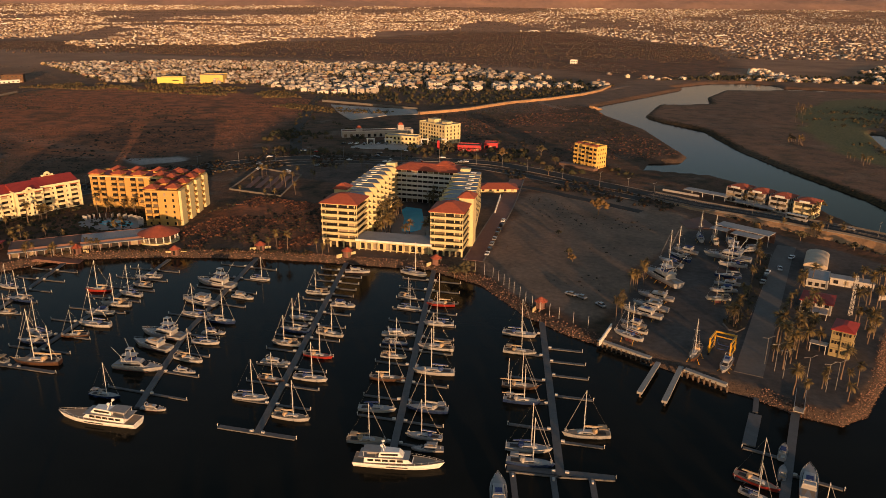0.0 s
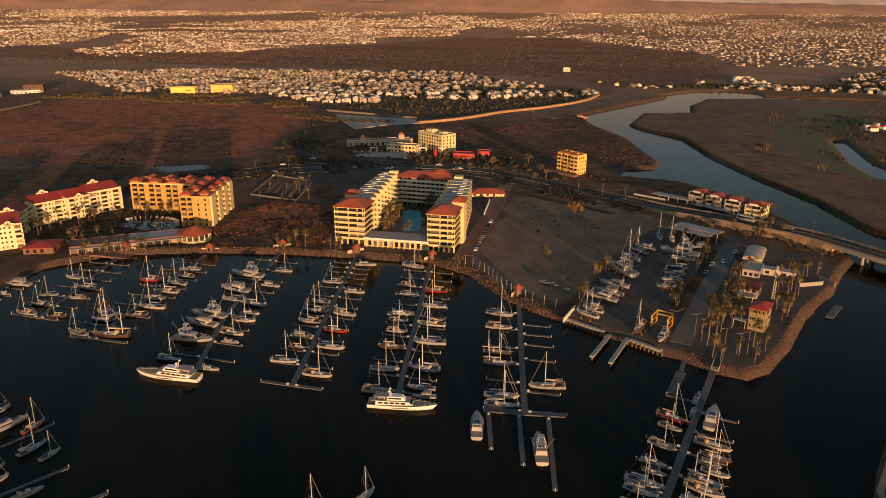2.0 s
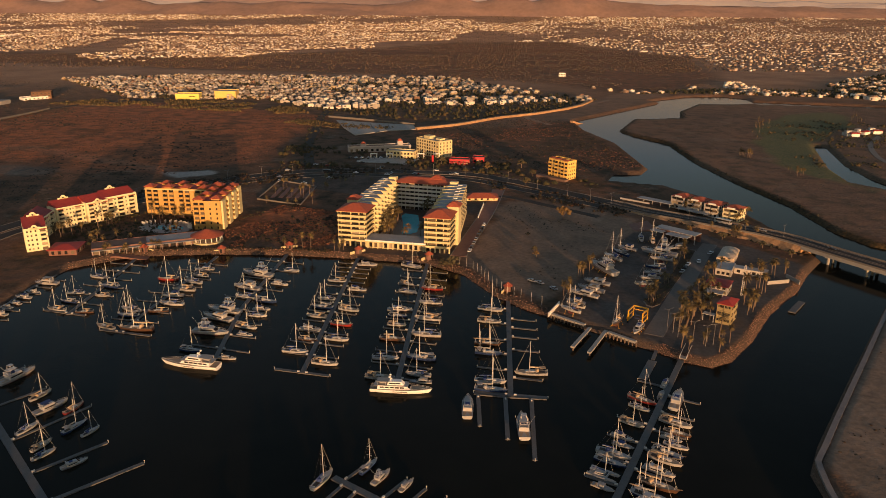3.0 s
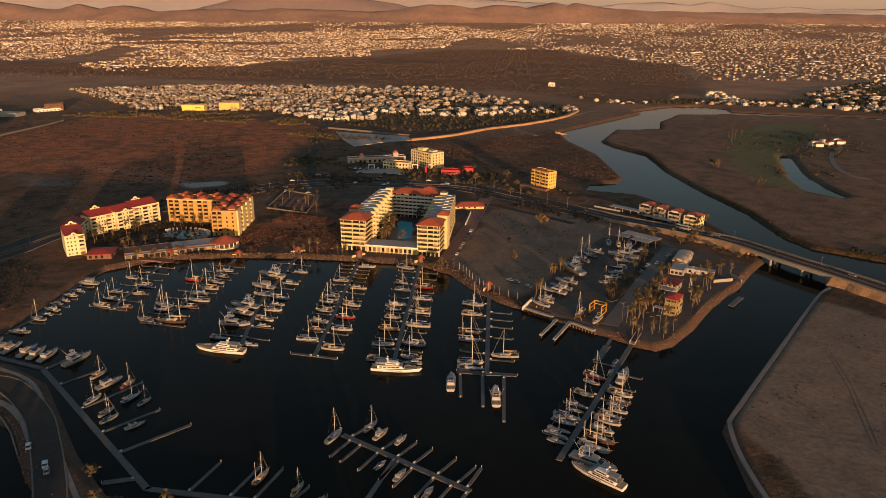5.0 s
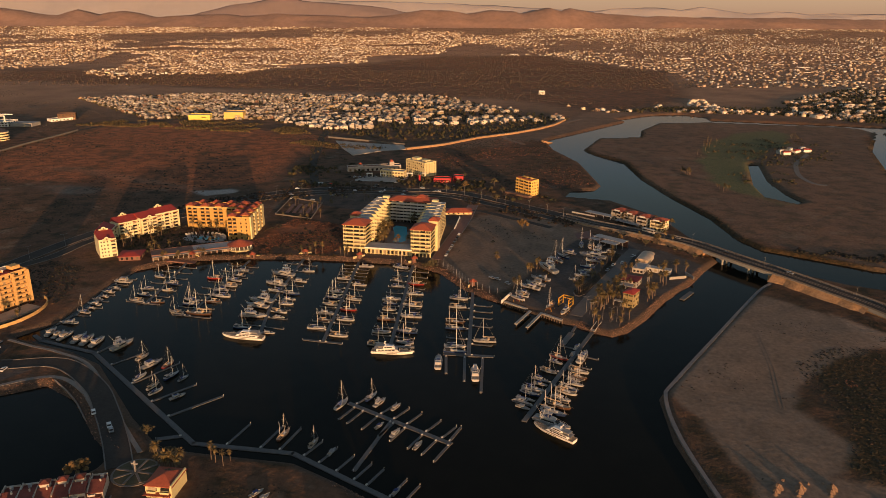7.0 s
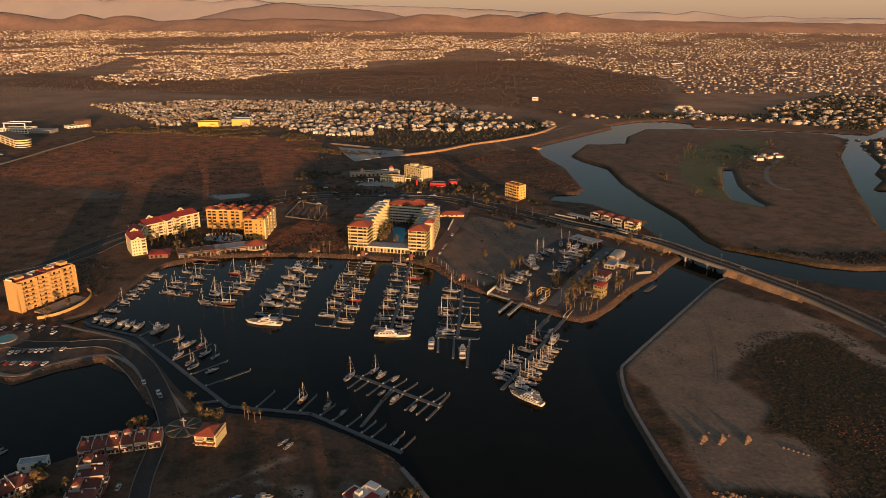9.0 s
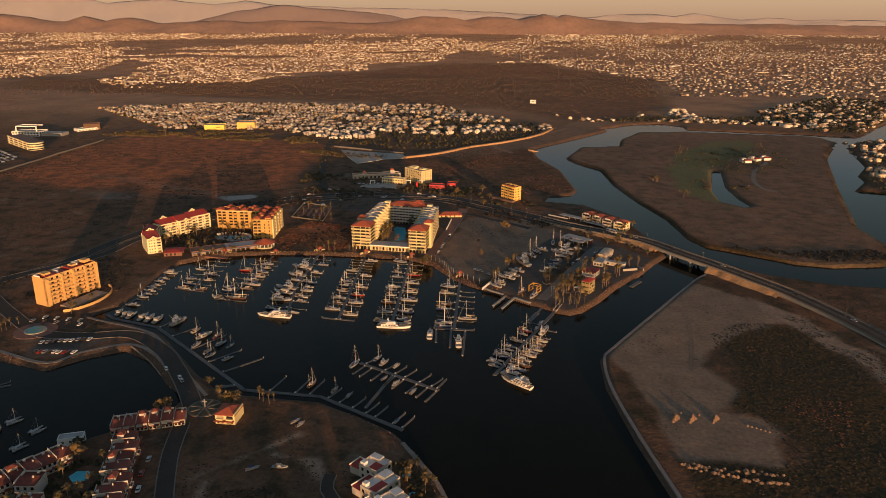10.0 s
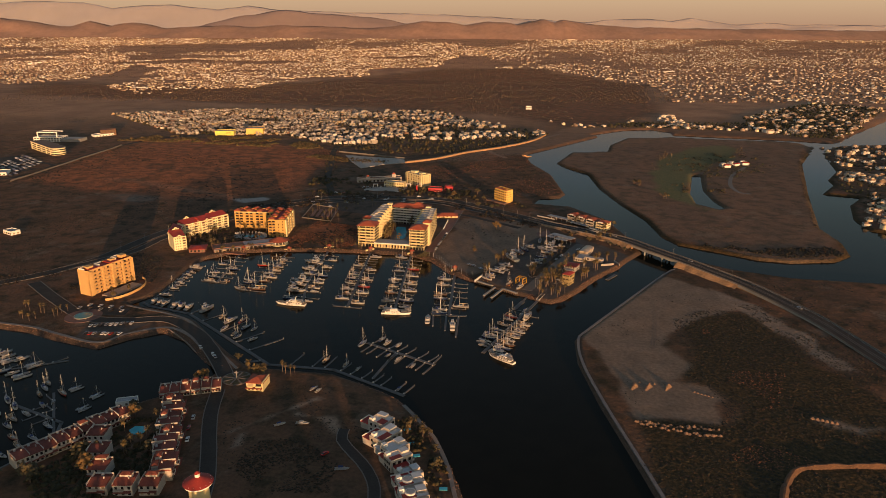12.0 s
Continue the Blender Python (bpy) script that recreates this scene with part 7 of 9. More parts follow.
part("roof", boxes((16, -9, 4.7, 13, 6.5, 0.25)), M_FLATROOF, shed)
part("back_wall", boxes((12, 1.8, 2.6, 25, 0.3, 5.2)), M_PAVE, shed, "brick-red back wall")
for i in range(6):
    part("post", boxes((0.5 + i * 4.8, -5.8, 2.6, 0.25, 0.25, 5.2)), M_POST, shed)
lift = thing("boat_hoist", "yellow four-legged travelling boat hoist", "boat hoist", pose(115.2, -71.5, 2.15, 0, 0, 68) @ Matrix.Diagonal((0.62, 0.74, 0.74, 1)))
for x in (-5.2, 5.2):
    for y in (-4.2, 4.2):
        leg = part("leg", boxes((x, y, 3.9, 0.6, 0.6, 7.2)), M_STEELY, lift)
        bm = bmesh.new()
        rod(bm, (x, y - 0.35, 0.6), (x, y + 0.35, 0.6), 0.6, seg=12)
        part("wheel", bm, M_TYRE, lift)
for y in (-4.2, 4.2):
    part("side_beam", boxes((0, y, 7.6, 11.0, 0.6, 0.7)), M_STEELY, lift)
    part("lower_beam", boxes((0, y, 1.5, 11.0, 0.45, 0.5)), M_STEELY, lift)
part("cross_beam", boxes((5.2, 0, 7.6, 0.6, 8.4, 0.7)), M_STEELY, lift)
part("cross_beam", boxes((5.2, 0, 5.6, 0.4, 8.4, 0.4)), M_STEELY, lift)
part("brace", boxes((0, 4.2, 4.6, 10.4, 0.35, 0.35)), M_STEELY, lift)
part("brace", boxes((0, -4.2, 4.6, 10.4, 0.35, 0.35)), M_STEELY, lift)
for x in (-2.6, 2.6):
    bm = bmesh.new()
    rod(bm, (x, -3.9, 7.4), (x, -2.0, 3.0), 0.08, seg=4)
    rod(bm, (x, 3.9, 7.4), (x, 2.0, 3.0), 0.08, seg=4)
    rod(bm, (x, -2.0, 3.0), (x, 2.0, 3.0), 0.14, seg=4)
    part("sling", bm, M_COVERB, lift, "blue lifting sling")
part("engine_box", boxes((-3, 4.7, 2.6, 2.4, 1.2, 1.4)), M_STEELY, lift)
tower = thing("lattice_mast", "slender steel lattice mast in the boatyard", "mast", pose(164, -30, 2.1))
for x, y in ((-0.5, -0.5), (0.5, -0.5), (0.5, 0.5), (-0.5, 0.5)):
    bm = bmesh.new()
    rod(bm, (x, y, 0), (x * 0.6, y * 0.6, 15), 0.07, seg=4)
    part("leg", bm, M_POST, tower)
bm = bmesh.new()
for i in range(14):
    rod(bm, (-0.5, -0.5, i), (0.5, -0.5, i + 1), 0.05, seg=4)
    rod(bm, (0.5, 0.5, i), (-0.5, 0.5, i + 1), 0.05, seg=4)
part("bracing", bm, M_POST, tower)
ISLE = [(118.8, -48), (120, -52.6), (122.4, -54), (125.8, -50), (139.5, -8), (151, 34), (147, 36), (134.6, -8)]
tagged(new("kerb", finish(prism(bmesh.new(), ISLE, 1.9, 2.42), "kerb", M_KERB)), "kerb round the planted strip in the boatyard", "kerb", kind="structure")
tagged(new("planted_island", finish(prism(bmesh.new(), [((x - 134) * 0.97 + 134, (y + 8) * 0.985 - 8) for x, y in ISLE], 1.9, 2.5), "planted_island", M_BUSH)), "kerbed planted strip between the yard lanes", "planting strip", kind="structure")
red_patch = prism(bmesh.new(), [(119, 66), (133, 70), (128, 90), (116, 78)], 1.8, 2.4)
tagged(new("pavement", finish(red_patch, "pavement", M_PAVE)), "brick-red paved corner behind the boatyard", "pavement", kind="structure")
corner_wall = thing("yard_wall", "white wall at the quay corner of the boatyard", "wall")
part("wall", boxes((79.8, -67, 2.9, 0.4, 14.5, 2.0, -15)), M_WHITE, corner_wall)
east_wall = thing("yard_wall", "grey wall round the east end of the boatyard", "wall")
part("wall", boxes((184, -10, 3.0, 12, 0.4, 2.0, 25), (192, -4, 3.0, 0.4, 10, 2.0, 25)), M_HOUSE_GREY, east_wall)
part("jetty", boxes((187, -35, 0.5, 16, 3, 0.5, 62)), M_DOCK, east_wall, "floating jetty under the yard wall")
fence = thing("post_fence", "row of tall white posts along the vacant lot", "fence")
fp = smooth_path([(24, -14), (36, -22), (46, -36), (54, -48), (64, -56), (74, -62)], 4.2)
for x, y, *_ in fp:
    bm = bmesh.new()
    rod(bm, (x, y, ground_z(x, y) - 0.3), (x + 0.05, y, ground_z(x, y) + 4.4), 0.07, seg=5)
    part("post", bm, M_POST, fence)
gang = thing("gangway", "steel gangway ramp down to the floating dock", "gangway")
part("ramp", boxes((132.5, -96, 1.4, 12, 2.6, 0.25, 74)), M_CONCRETE, gang)
for s in (-1, 1):
    part("handrail", boxes((132.5 + s * 1.25 * math.sin(radians(74)), -96 - s * 1.25 * math.cos(radians(74)), 2.1, 12, 0.12, 0.9, 74)), M_POST, gang)


# ---- southern waterside houses ----
TERRACE_RNG = random.Random(21)


def terrace_house(x, y, turn, w, d, floors=2, label="cream terraced house with clay-tiled roof terraces"):
    t = thing("terraced_house", label, "house", pose(x, y, ground_z(x, y) - 0.2, 0, 0, turn), group="terraced houses")
    h = floors * 2.8 + TERRACE_RNG.uniform(-0.4, 0.5)
    part("wall", boxes((w / 2, d / 2, h / 2, w, d, h)), M_STUCCO, t)
    for f in range(int(floors)):
        for k in range(3):
            window(t, Matrix.Translation((w * (k + 0.5) / 3, -0.03, f * 2.8 + 1.5)), 1.1, 1.4)
    part("balcony", band(I4, 0.4, w * 0.55, -1.2, 0.02, 2.8, 0.9, 0.18), M_STUCCO, t)
    cut_y = d * TERRACE_RNG.uniform(0.45, 0.62)
    bm = bmesh.new()
    v = [bm.verts.new(c) for c in ((-0.1, -0.5, h + 0.1), (w + 0.1, -0.5, h + 0.1), (w + 0.1, cut_y, h + 1.15), (-0.1, cut_y, h + 1.15),
                                   (-0.1, -0.5, h - 0.1), (w + 0.1, -0.5, h - 0.1), (w + 0.1, cut_y, h - 0.05), (-0.1, cut_y, h - 0.05))]
    for q in ((0, 1, 2, 3), (7, 6, 5, 4), (0, 4, 5, 1), (1, 5, 6, 2), (2, 6, 7, 3), (3, 7, 4, 0)):
        bm.faces.new([v[k] for k in q])
    part("tiled_roof", bm, M_OLDTILE, t, "sloping clay-tiled roof")
    part("roof_terrace", boxes((w / 2, (cut_y + d) / 2, h + 0.06, w - 0.3, d - cut_y - 0.3, 0.14)), M_OLDTILE, t, "red-tiled flat terrace")
    part("parapet", boxes((w / 2, d - 0.12, h + 0.4, w, 0.24, 0.8), (0.12, d / 2, h + 0.62, 0.24, d, 1.3)), M_STUCCO, t, "cream parapet and party wall")
    if TERRACE_RNG.random() < 0.4:
        part("upper_room", boxes((w * 0.5, cut_y + 1.6, h + 1.2, w * 0.6, 2.8, 2.4)), M_STUCCO, t)
        part("upper_roof", hip(bmesh.new(), w * 0.2, w * 0.8, cut_y + 0.2, cut_y + 3.0, h + 2.5, 0.7, 0.25, 0.44), M_OLDTILE, t)
    else:
        part("water_tank", boxes((w * TERRACE_RNG.uniform(0.25, 0.75), d - 1.4, h + 0.6, 1.0, 1.0, 1.1)), M_POST, t)
    part("chimney", boxes((w * 0.72, cut_y * 0.8, h + 1.3, 0.5, 0.5, 1.2)), M_STUCCO, t)
    part("porch_roof", boxes((w / 2, -1.1, 2.9, w * 0.9, 1.7, 0.2)), M_OLDTILE, t)
    return t


for i in range(6):
    f = i / 5
    terrace_house(-65 + 25 * f, -297 + 12.5 * f, 25, 5.0, 10, 1.5)
for i in range(9):
    f = i / 8
    terrace_house(-46 + 29 * f + (1.6 if i % 3 == 1 else 0), -306 - 58 * f, 113, 7.4, 10 + (i % 2))
for i in range(9):
    f = i / 8
    terrace_house(-92 + 22 * f, -372 + 46 * f, 60, 6.2, 10, 2)
for x, y in ((-74, -346), (-65, -358.5), (-56, -370.5), (-48, -381.5), (-36.5, -379.5), (-25.5, -377)):
    terrace_house(x, y, 12, 8.6, 9, 2)
club = thing("pool_bar", "small white flat-roofed boathouse at the lagoon edge", "boathouse", pose(-84, -309, 1.2, 0, 0, 26))
block(club, I4, 11, 5, 0, 1, 3, M_WHITE, 3, 1, (1.2, 1.2), parapet=0.4)
tagged(new("garden_pool", finish(prism(bmesh.new(), [(-62, -330), (-58, -333), (-54, -331), (-53, -327), (-56, -325), (-61, -326)], 2.2, 2.75), "garden_pool", M_POOL)), "turquoise garden pool among the terraced houses", "pool")
hs = thing("waterside_house", "orange-lit tiled house with white walls at the causeway head", "house", pose(-22, -278, 2.0, 0, 0, 4) @ Matrix.Diagonal((0.82, 0.82, 0.85, 1)))
block(hs, I4, 12, 13, 0, 2, 3.0, M_PALE, 4, 4, (1.2, 1.3), [(1, 5), (7, 11)], parapet=0, roof=M_TILE)
part("tiled_roof", hip(bmesh.new(), 0, 12, 0, 13, 6.1, 2.0, 0.5, 0.46), M_TILE, hs)
part("gable_wall", boxes((11.9, 6, 3.8, 0.6, 13.5, 6.6)), M_PALE, hs)
part("porch_roof", boxes((6, -1.4, 3.0, 12, 2.6, 0.25)), M_TILE, hs)
rb = thing("roundabout", "small round planted traffic circle with a cross-shaped monument", "roundabout", pose(-34, -266, 2.3))
bm = bmesh.new()
bmesh.ops.create_cone(bm, cap_ends=True, segments=28, radius1=8.6, radius2=8.6, depth=0.3)
part("ring", bm, M_KERB, rb)
bm = bmesh.new()
bmesh.ops.create_cone(bm, cap_ends=True, segments=28, radius1=7.8, radius2=7.8, depth=0.5)
part("bed", bm, M_LEAF, rb)
for i in range(4):
    part("spoke", boxes((0, 0, 0.3, 15.6, 0.8, 0.4, i * 45)), M_KERB, rb)
part("monument", boxes((0, 0, 2.6, 0.5, 0.5, 4.8), (0, 0, 3.8, 2.6, 0.45, 0.45)), M_HOUSE_GREY, rb, "pale cross-shaped monument")
fl = thing("lighthouse_tower", "white round tower with red conical roof and balcony", "tower", pose(3.5, -376, 2.0))
for nm, r0, r1, z, h, mt in (("base", 4.6, 4.2, 5, 10, M_CREAM), ("gallery", 6.0, 6.0, 10.3, 0.6, M_WHITE), ("roof", 6.6, 1.2, 12.4, 2.6, M_REDROOF), ("lantern", 1.1, 1.0, 14.5, 1.8, M_WHITE), ("cap", 1.4, 0.1, 15.9, 1.0, M_REDROOF)):
    bm = bmesh.new()
    bmesh.ops.create_cone(bm, cap_ends=True, segments=24, radius1=r0, radius2=r1, depth=h, matrix=Matrix.Translation((0, 0, z)))
    part(nm, bm, mt, fl)
for i in range(14):
    a = i * 2 * math.pi / 14
    part("gallery_post", boxes((5.7 * math.cos(a), 5.7 * math.sin(a), 10.9, 0.2, 0.2, 1.3)), M_WHITE, fl)


def villa(x, y, turn, w, d, floors, roofs, label):
    t = thing("villa", label, "house", pose(x, y, ground_z(x, y) - 0.2, 0, 0, turn), group="waterside villas")
    block(t, I4, w, d, 0, floors, 3.0, M_HOUSE_GREY, 3, 3, (1.4, 1.4), parapet=0.7, roof=M_FLATROOF)
    h = floors * 3.0
    part("upper_room", boxes((w * 0.35, d * 0.6, h + 1.3, w * 0.45, d * 0.5, 2.6)), M_HOUSE_GREY, t)
    part("water_tank", boxes((w * 0.75, d * 0.3, h + 0.8, 1.4, 1.4, 1.4)), M_HOUSE_GREY, t)
    part("side_wing", boxes((w * 0.5, -2.4, 1.8, w * 0.8, 5.0, 3.6)), M_WHITE, t)
    if roofs:
        part("tiled_roof", hip(bmesh.new(), w * 0.05, w * 0.95, -4.8, -0.2, 3.6, 1.1, 0.3, 0.4), M_REDROOF, t)
        part("tiled_terrace", boxes((w * 0.78, d * 0.72, h + 0.3, w * 0.36, d * 0.4, 0.35)), M_TILE, t)
    part("stair_turret", boxes((w * 0.1, d * 0.2, h + 0.9, 2.6, 2.6, 2.4)), M_WHITE, t)
    return t


def wing_villa(x, y, turn, w, d, floors, tiles, drum, label):
    """A flat-roofed waterside villa: main block, tiled street wing, roof rooms, and a teal patio towards the water."""
    t = thing("villa", label, "house", pose(x, y, ground_z(x, y) - 0.2, 0, 0, turn), group="waterside villas")
    block(t, I4, w, d, 0, floors, 3.0, M_STUCCO, 4, 3, (1.5, 1.4), parapet=0.6, roof=M_PALEROOF, sides='lr')
    h = floors * 3.0
    part("street_wing", boxes((w * 0.35, d + 2.6, 1.7, w * 0.7, 5.2, 3.8)), M_STUCCO, t)
    part("wing_roof", boxes((w * 0.35, d + 2.7, 3.7, w * 0.7 + 0.3, 5.3, 0.25)), M_REDROOF if tiles else M_PALEROOF, t, "red-tiled terrace" if tiles else "flat grey roof")
    part("wing_parapet", boxes((w * 0.35, d + 5.3, 4.0, w * 0.7 + 0.3, 0.25, 0.7), (w * 0.7, d + 2.7, 4.0, 0.25, 5.0, 0.7)), M_WHITE, t)
    part("upper_room", boxes((w * 0.78, d * 0.62, h + 0.75, w * 0.34, d * 0.5, 1.5)), M_STUCCO, t)
    part("upper_roof", boxes((w * 0.78, d * 0.62, h + 1.56, w * 0.36, d * 0.53, 0.18)), M_PALEROOF, t)
    part("stair_turret", boxes((w * 0.12, d * 0.8, h + 0.9, 2.2, 2.2, 2.0)), M_WHITE, t)
    part("roof_terrace", boxes((w * 0.32, d * 0.3, h + 0.2, w * 0.5, d * 0.45, 0.12)), M_REDROOF if tiles else M_PALEROOF, t)
    part("patio", boxes((w * 0.55, -2.6, 0.5, w * 0.7, 4.8, 0.9)), M_TEAL, t, "dark teal patio floor")
    part("patio_wall", boxes((w * 0.55, -5.0, 0.9, w * 0.72, 0.25, 1.2), (w * 0.19, -2.6, 0.9, 0.25, 4.8, 1.2)), M_STUCCO, t)
    if drum:
        bm = bmesh.new()
        bmesh.ops.create_cone(bm, cap_ends=True, segments=20, radius1=2.4, radius2=2.4, depth=1.0, matrix=Matrix.Translation((w * 0.4, d * 0.5, h + 0.7)))
        part("round_terrace", bm, M_WHITE, t, "round white roof terrace")
        bm = bmesh.new()
        bmesh.ops.create_cone(bm, cap_ends=True, segments=20, radius1=1.9, radius2=1.9, depth=0.2, matrix=Matrix.Translation((w * 0.4, d * 0.5, h + 1.15)))
        part("round_floor", bm, M_FLATROOF, t)
    return t


M_PALEROOF = mat("whitewashed_flat_roof", (0.62, 0.62, 0.62), 0.85, var=0.25, scale=0.3, bump=0.01)
for x, y, turn, w, d, fl_, tiled, drum in ((67.6, -308.7, 66, 9.5, 10, 2, True, False), (70.8, -323, 60, 14.5, 8.5, 2, True, False), (77.3, -331.3, 52, 12, 8, 2, False, False), (79.6, -338.2, 44, 12, 7, 2, True, False),
                                           (87.6, -345.8, 40, 10.5, 8, 1, True, False), (88.8, -356.2, 34, 12, 7.5, 2, True, True), (91.6, -364.8, 28, 12.5, 8, 2, True, True), (95, -375, 20, 13, 9, 2, False, False)):
    wing_villa(x, y, turn, w, d, fl_, tiled, drum, "whitewashed flat-roofed waterside villa with " + ("red-tiled terraces" if tiled else "pale grey roofs"))
for x, y, r in ((78, -300, 20), (84, -312, 25), (88, -322, 24), (106, -345, 10)):
    tagged(new("patio_pool", finish(local(boxes((0, 0, 0, 3.6, 2.2, 0.3)), pose(x, y, ground_z(x, y) + 0.12, 0, 0, r)), "patio_pool", M_POOL)), "small dark blue patio pool behind a villa", "pool", group="patio pools")

for x, y, r in ((354, 474, 20), (370, 488, 40), (384, 500, 10)):
    villa(x, y, r, 12, 9, 1, True, "white clubhouse villa on the golf island")

# round fountain and its car park
plate = thing("fountain_circle", "round brick-paved circle about the fountain", "pavement", pose(-184, -201, ground_z(-184, -201)))
bm = bmesh.new()
bmesh.ops.create_cone(bm, cap_ends=True, segments=36, radius1=12.5, radius2=12.5, depth=0.5, matrix=Matrix.Translation((0, 0, 0.0)))
part("paving", bm, M_PAVE, plate)
ftn = thing("fountain", "round green fountain basin in the car park", "fountain", pose(-184, -201, ground_z(-184, -201)))
for nm, r, z, h, mt in (("kerb", 6.4, 0.3, 0.7, M_CONCRETE), ("water", 5.8, 0.42, 0.7, M_BASIN)):
    bm = bmesh.new()
    bmesh.ops.create_cone(bm, cap_ends=True, segments=28, radius1=r, radius2=r, depth=h, matrix=Matrix.Translation((0, 0, z)))
    part(nm, bm, mt, ftn)
park = smooth_path([(-196, -184), (-176, -190), (-158, -187)], 4)
tagged(new("car_park", finish(strip(park, 12, 0.1), "car_park", M_ASPHALT)), "asphalt car park beside the fountain", "pavement", kind="structure")


# ---- cars and bus ----
def car(v):
    t = thing("car", ("white parked car", "silver parked car", "black parked car", "red parked car")[v] + " on dark asphalt", "car", group="parked cars")
    bm = boxes((0, 0, 0.72, 4.4, 1.78, 0.62))
    bmesh.ops.bevel(bm, geom=list(bm.edges), offset=0.14, segments=1, affect='EDGES')
    part("body", bm, M_CAR[v], t)
    part("cabin", wedge(-1.6, 1.2, 0.8, 0.78, 1.0, 1.5, 0.55, 0.4, 0.14), M_GLASS, t)
    part("roof", boxes((-0.25, 0, 1.53, 1.5, 1.3, 0.07)), M_CAR[v], t)
    for x in (-1.35, 1.35):
        for s in (-1, 1):
            bm = bmesh.new()
            rod(bm, (x, s * 0.66, 0.33), (x, s * 0.9, 0.33), 0.33, seg=10)
            part("wheel", bm, M_TYRE, t)
    return t


cars = []
car_rng = random.Random(3)


def park_car(x, y, head, z=None):
    v = car_rng.choice((0, 0, 0, 1, 1, 1, 2, 2, 2, 0, 1, 3))
    m = pose(x, y, (ground_z(x, y) + 0.12) if z is None else z, 0, 0, head)
    for vv, ob in cars:
        if vv == v:
            return copy_thing(ob, m)
    ob = car(v)
    ob.matrix_basis = m
    cars.append((v, ob))


for i in range(9):
    park_car(-196 + i * 4.2, -189 + (i % 2) * 6.2 + 0.1 * i, 92)
for i in range(9):
    park_car(-167 + i * 3.1, -216 + i * 1.2 + car_rng.uniform(-0.5, 0.5), 100)
    park_car(-162 + i * 2.8, -228 + i * 0.5 + car_rng.uniform(-0.5, 0.5), 92)
for i in range(8):
    park_car(29.6, 4 + i * 7.5 + car_rng.uniform(-1, 1), 90)
for x, y, h in ((67, -34, 150), (71, -36, 140), (78, -42, 130), (-63, -240, 130), (-60, -243, 130), (-76, -232, 130), (-36, -312, 110), (-33, -322, 110), (-28, -332, 112), (44, -330, 60), (140, -4, 70), (142, 2, 70), (150, 14, 80), (144, 8, 70), (158, 30, 60)):
    park_car(x, y, h)
for i in range(26):
    a = i / 26
    x, y = -150 + 150 * a + car_rng.uniform(-8, 8), 132 + 90 * car_rng.random()
    park_car(x, y, car_rng.choice((5, 95, 185, 20)))
for i in range(12):
    park_car(-60 - i * 5.2 + car_rng.uniform(-1, 1), 252 - i * 1.5, 80)
for x, y, z, h in ((254, 3, 6.25, -50), (295, -46, 5.05, -56), (192, 70, 5.55, -40), (320, -86, 3.85, 117), (221, 39, 6.3, -50)):
    park_car(x, y, h, z)
bus = thing("bus", "white coach on the bridge ramp", "bus", pose(172, 85, 4.75, 0, 0, -38))
bm = boxes((0, 0, 1.75, 10.5, 2.5, 2.7))
bmesh.ops.bevel(bm, geom=list(bm.edges), offset=0.2, segments=2, affect='EDGES')
part("body", bm, M_HULL, bus)
for s in (-1, 1):
    part("window_band", boxes((0.2, s * 1.24, 2.25, 9.2, 0.08, 0.9)), M_GLASS, bus)
    for x in (-3.2, 3.4):
        bm = bmesh.new()
        rod(bm, (x, s * 0.9, 0.5), (x, s * 1.27, 0.5), 0.5, seg=10)
        part("wheel", bm, M_TYRE, bus)
part("windscreen", boxes((5.24, 0, 2.2, 0.08, 2.1, 1.2)), M_GLASS, bus)


# ---- street lamps ----
def lamp():
    t = thing("street_lamp", "tall grey double-armed street lamp", "street lamp", group="street lamps")
    bm = bmesh.new()
    rod(bm, (0, 0, 0), (0, 0, 9), 0.10, 0.06, seg=6)
    part("pole", bm, M_LAMPPOST, t)
    for s in (-1, 1):
        bm = bmesh.new()
        rod(bm, (0, 0, 8.8), (s * 1.8, 0, 9.3), 0.06, seg=4)
        part("arm", bm, M_LAMPPOST, t)
        part("head", boxes((s * 2.0, 0, 9.3, 0.7, 0.25, 0.12)), M_LAMPPOST, t)
    return t


first = None
lp = smooth_path([(-250, -60), (-238, 0), (-210, 62), (-178, 128), (-140, 162), (-98, 181), (-58, 186), (-6, 188), (30, 172), (76, 142), (106, 122)], 28)
for x, y, *_ in lp:
    m = pose(x, y, ground_z(x, y) - 0.1, 0, 0, 60)
    if first is None:
        first = lamp()
        first.matrix_basis = m
    else:
        copy_thing(first, m)
for i in range(0, len(BR), 14):
    if BR[i, 0] > 150:
        copy_thing(first, pose(BR[i, 0], BR[i, 1], BR[i, 2], 0, 0, 50) @ Matrix.Scale(0.75, 4))
for x, y in ((127, -76), (129, -80), (130.5, -84), (136, -87), (140.5, -90), (143.6, -88)):
    copy_thing(first, pose(x, y, 2.0, 0, 0, 30))


